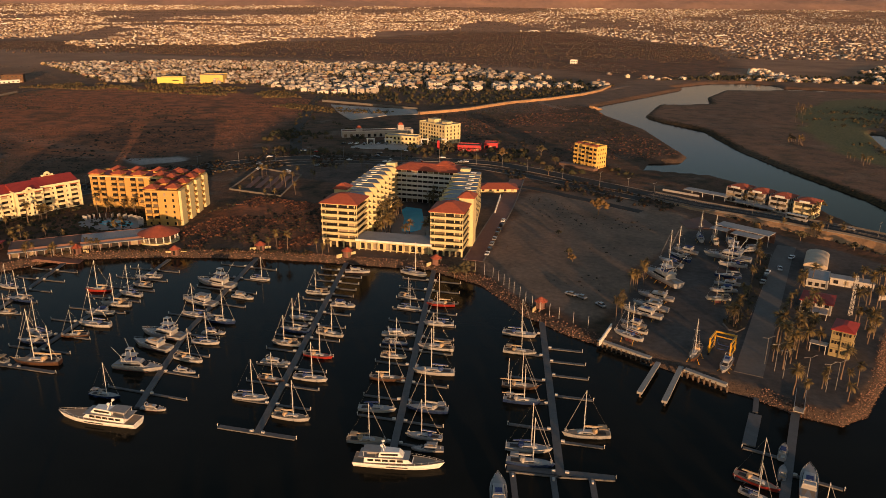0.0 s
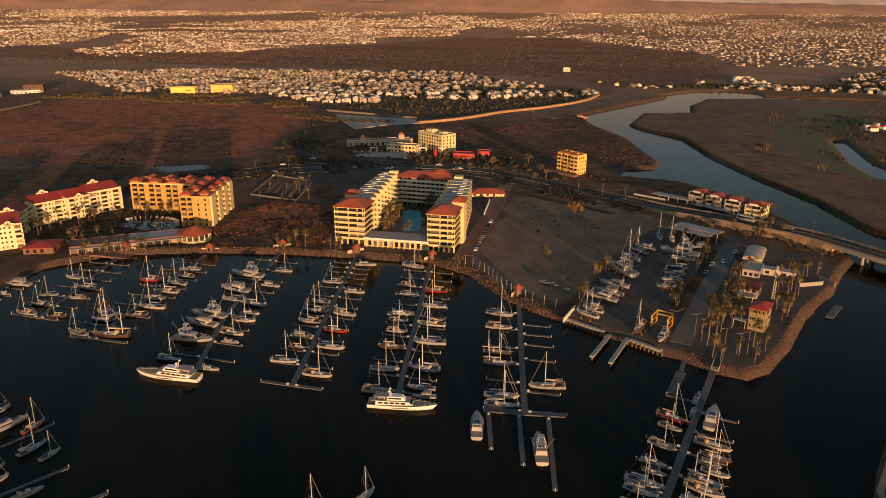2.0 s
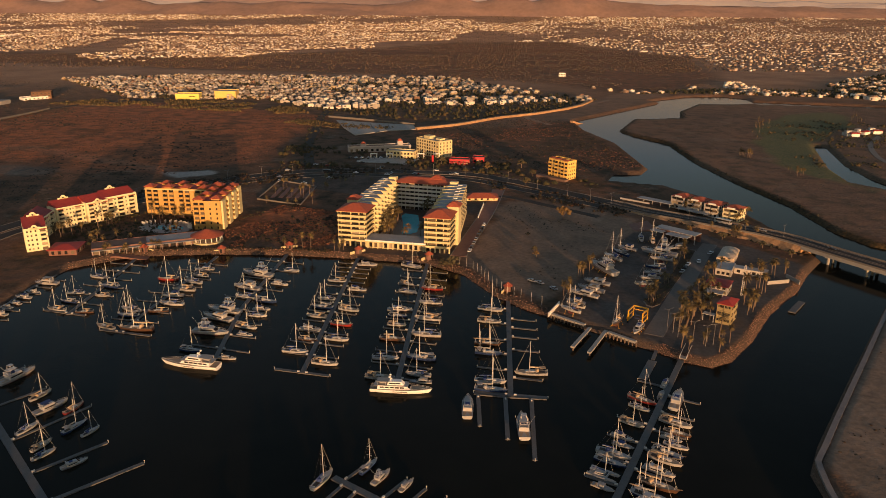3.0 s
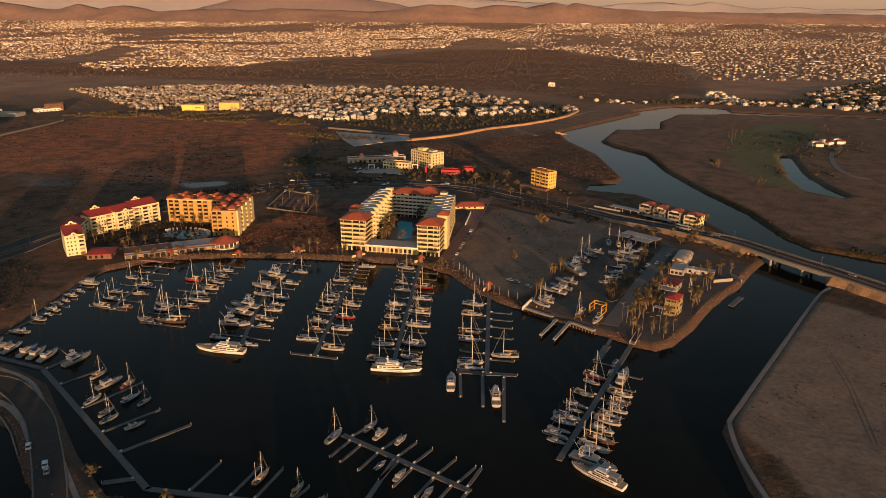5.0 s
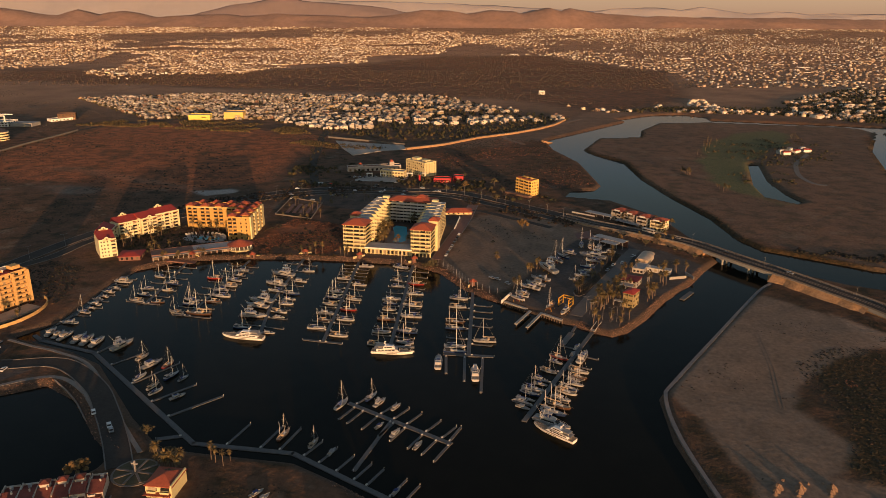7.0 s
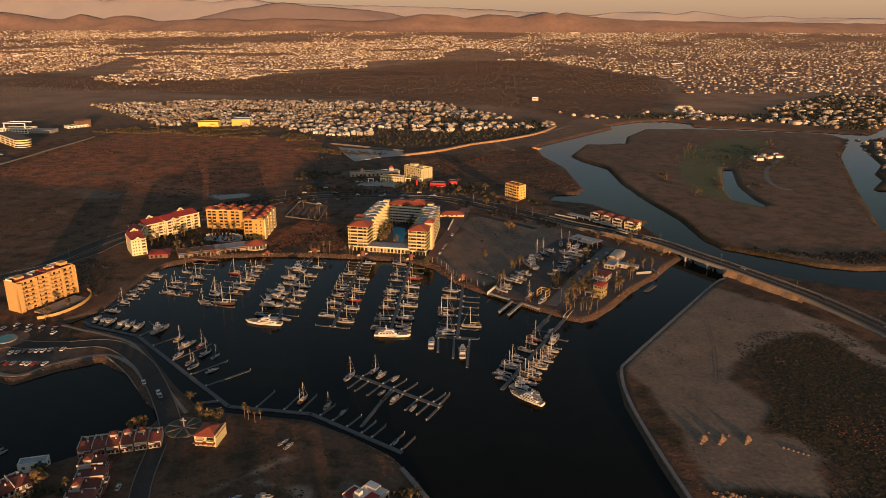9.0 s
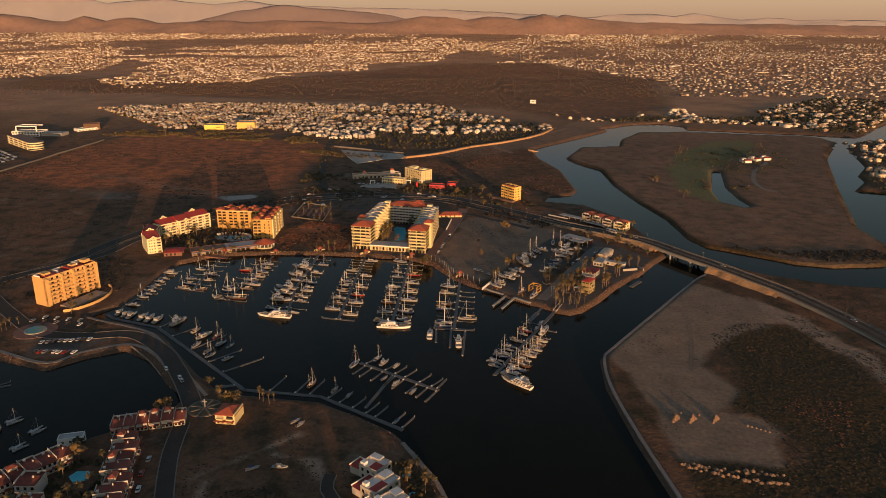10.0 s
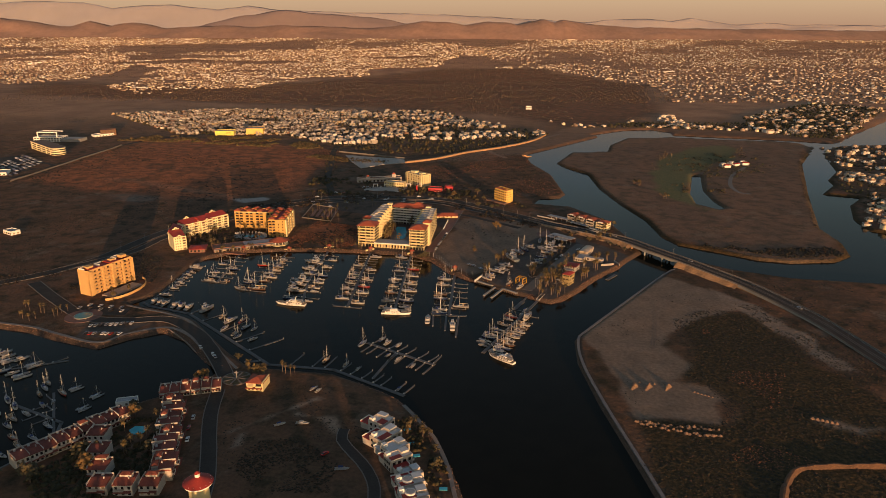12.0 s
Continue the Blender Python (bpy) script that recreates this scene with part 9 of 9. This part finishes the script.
def heap(x, y, r, h, seed):
    rng = random.Random(seed)
    bm = bmesh.new()
    bmesh.ops.create_cone(bm, cap_ends=False, segments=10, radius1=r, radius2=r * 0.12, depth=h, matrix=Matrix.Translation((0, 0, h / 2)))
    bmesh.ops.subdivide_edges(bm, edges=list(bm.edges), cuts=1, use_grid_fill=True)
    for v in bm.verts:
        v.co += Vector((rng.uniform(-1, 1), rng.uniform(-1, 1), rng.uniform(-0.6, 0.3))) * r * 0.12
    solo("soil_heap", bm, M_SOIL, "heap of tipped brown soil on the sand", "soil heap", pose(x, y, ground_z(x, y) - 0.1, 0, 0, seed * 37), group="soil heaps")


heap_rng = random.Random(4)
for i, (x, y) in enumerate(((196, -228), (204, -227), (215, -225))):
    for k in range(3):
        heap(x - k * 0.9, y - k * 2.2, 2.2 - 0.5 * k, 1.8 - 0.5 * k, i * 3 + k)
for i in range(6):
    heap(196 + i * 4 + heap_rng.uniform(-1, 1), -223 + heap_rng.uniform(-1, 1), heap_rng.uniform(0.6, 1.1), heap_rng.uniform(0.5, 0.9), i + 12)
for i in range(44):
    f = (i % 22) / 21
    heap(195 + 41 * f + heap_rng.uniform(-1, 1), -267 - 2 * math.sin(f * 3) - 4.5 * (i // 22) * (0.5 + f) + heap_rng.uniform(-1.2, 1.2), heap_rng.uniform(0.9, 1.6), heap_rng.uniform(0.6, 1.2), i + 20)
for i in range(6):
    heap(229 + 1.8 * i, -229 - 0.8 * i, 0.9, 0.7, i + 70)
for i in range(6):
    heap(287 + 2.2 * i, -247 - 0.5 * i, 1.5, 1.2, i + 80)


# ---- housing estate, far city ----
def estate_house(v):
    rng = random.Random(v + 70)
    w, d, fl = ((11, 12, 2), (13, 9, 1), (9, 14, 2), (12, 12, 1), (16, 11, 2), (10, 10, 2))[v]
    t = thing("house", "white flat-roofed house in the estate", "house", group="estate houses")
    h = fl * 3.0
    part("wall", boxes((0, 0, h / 2 - 0.6, w, d, h + 1.2)), M_HOUSE, t)
    part("roof", boxes((0, 0, h + 0.12, w - 0.5, d - 0.5, 0.2)), M_TILE if v == 3 else M_FLATROOF, t)
    part("upper_room", boxes((rng.uniform(-2, 2), rng.uniform(-2, 2), h + 0.7, w * 0.5, d * 0.4, 1.3)), M_HOUSE, t)
    for f in range(fl):
        window(t, Matrix.Translation((-w * 0.2, -d / 2 - 0.03, f * 3 + 1.7)), 3.0, 1.5)
    return t


estate = [estate_house(v) for v in range(6)]
ESTATE = [(-878, 824), (-721, 948), (-517, 995), (-277, 1016), (-175, 1040), (-46, 870), (95, 742), (8, 560), (-76, 480), (-140, 482), (-216, 512), (-290, 556), (-376, 612), (-580, 585)]
es_rng = np.random.RandomState(77)
spots = []
ROWS_AT = radians(28)
for j in range(-12, 84):
    across = (j // 2) * 27.0 + (j % 2) * 10.5
    along = -200.0 + es_rng.uniform(0, 10)
    while along < 1250:
        x = -900 + along * math.cos(ROWS_AT) - across * math.sin(ROWS_AT)
        y = 380 + along * math.sin(ROWS_AT) + across * math.cos(ROWS_AT)
        tight = x < -340
        w_ = es_rng.uniform(5, 7) if tight else es_rng.uniform(6, 11.5)
        spots.append((x, y + es_rng.uniform(-1.2, 1.2), 28 + 180 * (j % 2) + es_rng.uniform(-3, 3), w_))
        along += w_ + (es_rng.uniform(0.2, 1.2) if tight else es_rng.choice((0.6, 1.5, 3.0, 7.0)))
        if es_rng.uniform() < 0.07:
            along += 11
sp = np.array(spots)
inside = (signed(ESTATE, sp[:, 0], sp[:, 1]) > 5) & (es_rng.uniform(0, 1, len(sp)) > np.where(sp[:, 0] < -340, 0.2, 0.3))
inside &= (waves(sp[:, 0], sp[:, 1], 34, 71) > np.where(sp[:, 0] < -340, -0.9, -0.35))
sp = sp[inside]
order = np.argsort(ahead_of(sp[:, 0], sp[:, 1]))
near, far_rows = sp[order[:95]], sp[order[95:]]
side_rows = []
for (x, y) in [(84, 910), (111, 873), (136, 858), (154, 842), (191, 860), (145, 866), (165, 858), (250, 948), (242, 930), (281, 880), (288, 890), (276, 872)] + [(300 + 8.5 * k, 872 + (k % 3) * 14 - 0.4 * k) for k in range(34)]:
    side_rows.append((x, y, es_rng.uniform(0, 360), 1.0))
for x0, y0, n, dx, dy in ((548, 690, 14, 18, 3), (540, 640, 10, 20, 2), (505, 450, 12, 19, 4), (500, 420, 8, 20, -2), (470, 215, 8, 14, 12), (476, 190, 9, 15, 8), (462, 168, 8, 18, 0), (520, 300, 8, 18, 4), (452, 180, 2, 9, 20)):
    for k in range(n):
        side_rows.append((x0 + dx * k + es_rng.uniform(-3, 3), y0 + dy * k + es_rng.uniform(-3, 3), es_rng.uniform(0, 360), es_rng.uniform(0.8, 1.2)))
for poly, cnt_, seed in (([(474, 870), (490, 1061), (548, 1169), (741, 1442), (859, 1311), (718, 1027), (608, 790), (535, 807)], 330, 85), ([(330, 880), (300, 1000), (340, 1075), (362, 930), (434, 875)], 60, 86),
                         ([(505, 520), (540, 640), (643, 690), (760, 700), (760, 520), (560, 500)], 120, 87), ([(500, 400), (517, 467), (620, 470), (640, 380)], 70, 88), ([(465, 190), (471, 289), (500, 330), (640, 330), (640, 150), (500, 150)], 130, 89)):
    hx, hy, hr = scatter(cnt_, poly, seed)
    dd = shore(hx, hy)
    for x, y, q in zip(hx, hy, dd):
        if q > 8:
            side_rows.append((float(x), float(y), 28 + 90 * hr.randint(0, 2) + hr.uniform(-8, 8), hr.uniform(0.7, 1.15)))
first_used = set()
for k, (x, y, h, wide) in enumerate(list(near)):
    v = int(es_rng.randint(0, 6)) if k > 5 else k
    m = pose(x, y, ground_z(x, y), 0, 0, h)
    if v not in first_used:
        first_used.add(v)
        estate[v].matrix_basis = m
    else:
        copy_thing(estate[v], m @ Matrix.Diagonal((wide / 13, es_rng.uniform(0.6, 0.85), es_rng.uniform(0.6, 0.9), 1)))
rows, holes = [], []


def plain_house(x, y, h, w_, low=1.0):
    """A flat-roofed house of two or three boxes, with dark openings on its two long sides."""
    z, d_, a, low = ground_z(x, y), es_rng.uniform(6, 8.5), radians(h), low * 0.72
    tall = es_rng.choice((3.0, 3.4, 5.8, 6.6)) * low
    if es_rng.uniform() < 0.05:
        w_, d_, tall = w_ * es_rng.uniform(1.5, 2.4), d_ * 1.4, tall * 1.25
    rows.append((x, y, z, w_, d_, tall, a))
    ox, oy = es_rng.uniform(-0.2, 0.2) * w_, es_rng.uniform(-0.2, 0.2) * d_
    rows.append((x + ox * math.cos(a) - oy * math.sin(a), y + ox * math.sin(a) + oy * math.cos(a), z, w_ * es_rng.uniform(0.35, 0.6), d_ * es_rng.uniform(0.4, 0.6), tall + es_rng.uniform(1.0, 2.6) * low, a))
    if es_rng.uniform() < 0.5:
        ex, ey = es_rng.choice((-0.5, 0.5)) * w_, -0.42 * d_
        rows.append((x + ex * math.cos(a) - ey * math.sin(a), y + ex * math.sin(a) + ey * math.cos(a), z, w_ * 0.45, d_ * 0.6, es_rng.uniform(2.4, 3.2) * low, a))
    for lv in ((0.9, 4.0) if tall > 5 else (0.9,)):
        for px in (-0.27, 0.23):
            qx, qy = px * w_, -math.copysign(d_ / 2, math.cos(a))
            holes.append((x + qx * math.cos(a) - qy * math.sin(a), y + qx * math.sin(a) + qy * math.cos(a), z + lv * low, es_rng.uniform(1.2, 2.4), 0.16, es_rng.uniform(1.2, 1.7) * low, a))


for x, y, h, wide in list(far_rows):
    plain_house(x, y, h, wide, 0.8 if x < -340 else 1.0)
town_from = len(rows)
for x, y, h, s in side_rows:
    plain_house(x, y, h, es_rng.uniform(5.5, 8.5) * s, 0.85)
v, f = many_boxes(rows[:town_from])
tagged(new("outer_estate_houses", np_mesh("outer_estate_houses", v, f, M_ESTATE)), "white flat-roofed houses of the outer estate and river villas", "houses", kind="stuff")
v, f = many_boxes(rows[town_from:])
tagged(new("riverside_town_houses", np_mesh("riverside_town_houses", v, f, M_CITY)), "pale flat-roofed houses along the river and canal", "houses", kind="stuff")
v, f = many_boxes(holes, 0.0)
tagged(new("outer_estate_windows", np_mesh("outer_estate_windows", v, f, M_GLASS)), "dark windows and doors of the outer estate houses", "windows", kind="stuff")


def tree_stuff(name, label, n, poly, seed, r, h, material=M_GREENTREE, clear=6):
    x, y, rng = scatter(n, poly, seed)
    d = shore(x, y)
    ok = d > clear
    rr = rng.uniform(*r, len(x))
    v, f = many_clumps(np.stack([x, y, land_height(x, y, d) - 0.1, rr, rr * rng.uniform(*h, len(x))], 1)[ok], FAR_CLUMPS)
    tagged(new(name, np_mesh(name, v, [], material, f)), label, "trees", kind="stuff")


RIVER_TOWN = [(474, 870), (490, 1061), (548, 1169), (741, 1442), (859, 1311), (718, 1027), (608, 790), (535, 807)]
tree_stuff("estate_trees", "dark street trees among the estate houses", 5200, ESTATE, 81, (0.9, 3.2), (0.8, 1.6))
tree_stuff("river_trees", "dark trees round the riverside villas", 1100, [(140, 830), (280, 870), (640, 860), (700, 960), (560, 1000), (240, 930)], 82, (1.2, 3.2), (0.9, 1.5))
tree_stuff("canal_trees", "dark garden trees of the canal houses", 1500, [(455, 325), (520, 480), (560, 690), (700, 740), (900, 700), (900, 180), (600, 150), (480, 170), (470, 260)], 83, (1.0, 3.4), (0.8, 1.4))
tree_stuff("town_trees", "dark trees between the houses of the river town", 2200, RIVER_TOWN, 84, (1.5, 4.0), (0.9, 1.5))
city_rng = np.random.RandomState(90)
n = 105000
cu = city_rng.uniform(-3300, 3300, n)
cs = 1250 + (4080 - 1250) * city_rng.uniform(0, 1, n) ** 0.8
cx, cy = cu * UX + cs * SX, cu * UY + cs * SY
dens = 0.30 + waves(cu * 0.4, cs, 200, 61) * 0.45 + waves(cu * 0.5, cs, 70, 62) * 0.35
TOWN_L = [[(-2419, 2248), (-2131, 2614), (-1482, 1665), (-1720, 1458)], [(-1826, 2154), (-1637, 2323), (-1217, 1446), (-1069, 1361), (-463, 2506), (-635, 3370), (-1431, 2649)]]
towns = np.maximum.reduce([signed(q, cx, cy) for q in TOWN_L])
draw = city_rng.uniform(0, 1, n)
keep = (draw < dens) & ((cu > 250) | (cs > 2900)) & (signed(DARKBELT, cx, cy) < -20)
keep |= (cu > 250) & (cs < 2400) & (draw < 0.30) & (signed(DARKBELT, cx, cy) < -20)
keep |= (towns + waves(cx, cy, 110, 66) * 110 + 40 > 0) & (draw < 0.75) & (waves(cu * 0.4, cs, 60, 64) > -0.5)
keep &= (shore(cx, cy) > 15)
cx, cy, cs2 = cx[keep], cy[keep], cs[keep]
nn = len(cx)
cz = land_height(cx, cy)
big = city_rng.uniform(0, 1, nn) < 0.02
wd = np.where(big, city_rng.uniform(12, 45, nn), city_rng.uniform(3.5, 8.5, nn))
dp = np.where(big, city_rng.uniform(8, 18, nn), city_rng.uniform(3, 6.5, nn))
ht = city_rng.uniform(1.5, 3.4, nn) * np.where(city_rng.uniform(0, 1, nn) < 0.12, 1.7, 1.0)
street = np.radians(28 + 20 * np.round(waves(cx, cy, 500, 63) * 2) + city_rng.normal(0, 6, nn))
v, f = many_boxes(np.stack([cx, cy, cz, wd, dp, ht, street], 1))
tagged(new("far_city_houses", np_mesh("far_city_houses", v, f, M_CITY)), "pale houses of the distant city", "houses", kind="stuff")
tn = 26000
tu, ts = city_rng.uniform(-3300, 3300, tn), 1250 + 2800 * city_rng.uniform(0, 1, tn) ** 1.2
tx, ty = tu * UX + ts * SX, tu * UY + ts * SY
ok = (shore(tx, ty) > 15) & ((waves(tu * 0.4, ts, 150, 67) > -0.3) | (tu > 250))
tx, ty = tx[ok], ty[ok]
v, f = many_clumps(np.stack([tx, ty, land_height(tx, ty), city_rng.uniform(1.6, 4.2, len(tx)), city_rng.uniform(1.5, 3.2, len(tx))], 1), FAR_CLUMPS)
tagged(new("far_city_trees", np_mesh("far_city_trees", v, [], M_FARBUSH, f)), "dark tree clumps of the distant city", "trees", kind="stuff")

# campus at the far left, and two yellow boxes at the estate's edge
for x, y, w_, d_, fl, h, words in ((-700, 527, 34, 16, 1, 60, "low white hall beside the campus"), (-640, 190, 40, 24, 1, 28, "long white hangar-like hall"),
                                   (-398, -32, 14, 9, 1, -20, "low grey roadside building"), (14, 1118, 13, 8, 2, 0, "lone white building in the woods")):
    t = thing("office_building", words, "building", pose(x, y, ground_z(x, y) - 0.2, 0, 0, h), group="outlying buildings")
    block(t, I4, w_, d_, 0, fl, 3.4, M_PALE if "yellow" in words or "ochre" in words else M_WHITE, max(4, w_ // 5), 2, (2.2, 1.5), parapet=0.8)
for ax, ay, bx, by in ((-226, 473, -110, 440), (-568, 174, -600, 456)):
    p = smooth_path([(ax, ay), ((ax + bx) / 2 + 1, (ay + by) / 2), (bx, by)], 12)
    hz = land_height(p[:, 0], p[:, 1]) + 2.2
    tagged(new("boundary_wall", finish(strip(p, 0.5, z=hz, thick=3.2), "boundary_wall", M_KERB)), "long pale boundary wall of the estate", "wall", kind="structure")
campus = thing("office_building", "cream three-storey office with a rounded end and ribbon windows", "building", pose(-729, 404, ground_z(-690, 380) - 0.2, 0, 0, -33.5), group="outlying buildings")
outline = [(0, 0), (94, 0)] + [(94 + 11 * math.sin(radians(a)), 11 - 11 * math.cos(radians(a))) for a in range(15, 180, 15)] + [(94, 22), (0, 22)]
part("wall", prism(bmesh.new(), outline, 0, 11.5), M_PALEW, campus)
part("roof", prism(bmesh.new(), [((x - 50) * 0.985 + 50, (y - 11) * 0.95 + 11) for x, y in outline], 11.5, 11.7), M_BROWNROOF, campus)
for z in (1.6, 5.0, 8.4):
    part("ribbon_window", prism(bmesh.new(), [((x - 50) * 1.003 + 50, (y - 11) * 1.012 + 11) for x, y in outline], z, z + 1.5), M_GLASS, campus, "dark ribbon window")
for x in (8, 30, 52, 74, 92):
    part("pilaster", boxes((x, -0.2, 5.7, 3.0, 0.7, 11.4)), M_PALEW, campus)
glazed = thing("office_building", "white office block with a tall portal frame on its roof", "building", pose(-772, 462, ground_z(-760, 470) - 0.2, 0, 0, 8), group="outlying buildings")
block(glazed, I4, 46, 26, 0, 2, 3.6, M_WHITE, 9, 4, (3.4, 2.0), parapet=0.8)
part("portal_frame", boxes((6, 4, 11.5, 1.6, 1.6, 9.0), (40, 4, 11.5, 1.6, 1.6, 9.0), (23, 4, 15.6, 36, 1.6, 1.4), (23, 22, 15.6, 36, 1.6, 1.4), (6, 13, 15.6, 1.6, 18, 1.4)), M_WHITE, glazed, "white portal frame")
part("low_hall", boxes((64, 14, 2.6, 34, 22, 5.2)), M_HOUSE_GREY, glazed, "low grey hall")
brown = thing("office_building", "brown block beside a low white hall", "building", pose(-702, 545, ground_z(-702, 545) - 0.2, 0, 0, 30), group="outlying buildings")
block(brown, I4, 26, 14, 0, 3, 3.2, M_BERM, 5, 2, (2.0, 1.4), parapet=0.8, roof=M_BROWNROOF)
M_SUNYELLOW = mat("lemon_yellow_wall", (0.80, 0.62, 0.12), 0.8, var=0.1, scale=0.2)
for x, y, w_, d_, h_, r_, mt, words in ((-500.5, 587.7, 33, 18, 8.0, 16, M_SUNYELLOW, "plain lemon-yellow store beside the estate"), (-451, 610, 30, 24, 11.0, 16, M_YELLOW, "plain ochre storage building beside the estate")):
    t = thing("store_building", words, "building", pose(x, y, ground_z(x, y) - 0.2, 0, 0, r_), group="outlying buildings")
    part("wall", boxes((w_ / 2, d_ / 2, h_ / 2, w_, d_, h_)), mt, t)
    part("roof", boxes((w_ / 2, d_ / 2, h_ + 0.1, w_ - 1, d_ - 1, 0.2)), M_FLATROOF, t)
    part("parapet", boxes((w_ / 2, 0.2, h_ + 0.4, w_, 0.4, 0.8), (w_ / 2, d_ - 0.2, h_ + 0.4, w_, 0.4, 0.8)), mt, t)
    window(t, Matrix.Translation((w_ * 0.72, -0.05, h_ * 0.62)), w_ * 0.25, 1.2)
cars_rng = np.random.RandomState(5)
rows = []
for i in range(9):
    for k in range(16):
        if cars_rng.uniform() < 0.7:
            px, py = -690 + k * 4.6 + i * 3.2 + cars_rng.uniform(-0.4, 0.4), 340 - k * 3.0 - i * 11 + cars_rng.uniform(-0.4, 0.4)
            rows.append((px, py, ground_z(px, py), 4.2, 1.8, 1.4, radians(60)))
v, f = many_boxes(rows, 0.3)
tagged(new("distant_parked_cars", np_mesh("distant_parked_cars", v, f, M_FARCAR)), "rows of cars in the campus car park", "cars", kind="stuff")
park2 = smooth_path([(-720, 300), (-660, 268), (-600, 240)], 8)
tagged(new("car_park", finish(strip(park2, 92, 0.05), "car_park", M_ASPHALT)), "asphalt campus car park", "pavement", kind="structure")

apron = [(-208, 451), (-171, 443), (-111, 437), (-100, 408), (-130, 388), (-153, 356), (-180, 398)]
tagged(new("concrete_apron", finish(prism(bmesh.new(), apron[::-1], 1.5, 2.75), "concrete_apron", M_PALECONC)), "pale concrete car park at the estate's edge", "pavement", kind="structure")
for k in range(6):
    f_ = k / 6
    x0, y0, x1, y1 = -196 + 66 * f_, 440 - 4 * f_, -168 + 50 * f_, 385 + 14 * f_
    tagged(new("kerb", finish(boxes(((x0 + x1) / 2, (y0 + y1) / 2, 2.85, math.dist((x0, y0), (x1, y1)) * 0.8, 0.8, 0.5, math.degrees(math.atan2(y1 - y0, x1 - x0)))), "kerb", M_KERB)), "kerb between parking rows", "kerb", kind="structure")
for pts in ([(-100, 407), (-63, 447), (-25, 512), (20, 567), (64, 645), (84, 720)], [(64, 500), (103, 554), (148, 640), (182, 712)]):
    p = smooth_path(pts, 10)
    tagged(new("earth_bank", finish(strip(p, 4.5, z=land_height(p[:, 0], p[:, 1]) + 2.6, thick=4.0), "earth_bank", M_RAMP)), "long straight bank of bare ochre earth", "earth bank", kind="structure")

bm = bmesh.new()
w = [bm.verts.new((u * UX + s * SX, u * UY + s * SY, z)) for u, s, z in ((-3580, 4338, 0), (3580, 4338, 0), (3580, 4338, 900), (-3580, 4338, 900))]
bm.faces.new(w)
m = bpy.data.materials.new("sunset_sky_glow")
m.use_nodes = True
n_, l_ = m.node_tree.nodes, m.node_tree.links
n_.remove(n_["Principled BSDF"])
em, tc, sep, rp = n_.new("ShaderNodeEmission"), n_.new("ShaderNodeTexCoord"), n_.new("ShaderNodeSeparateXYZ"), n_.new("ShaderNodeValToRGB")
mr = n_.new("ShaderNodeMapRange")
mr.inputs[1].default_value, mr.inputs[2].default_value = 100, 900
rp.color_ramp.elements[0].color, rp.color_ramp.elements[1].color = (0.40, 0.22, 0.13, 1), (0.26, 0.42, 0.50, 1)
e1 = rp.color_ramp.elements.new(0.3)
e1.color = (0.58, 0.39, 0.215, 1)
l_.new(tc.outputs["Object"], sep.inputs[0])
l_.new(sep.outputs["Z"], mr.inputs[0])
l_.new(mr.outputs[0], rp.inputs[0])
l_.new(rp.outputs[0], em.inputs[0])
em.inputs[1].default_value = 0.8
l_.new(em.outputs[0], n_["Material Output"].inputs[0])
tagged(new("backdrop_sky", finish(bm, "backdrop_sky", m)), "peach evening sky low over the hills", "sky", kind="structure")
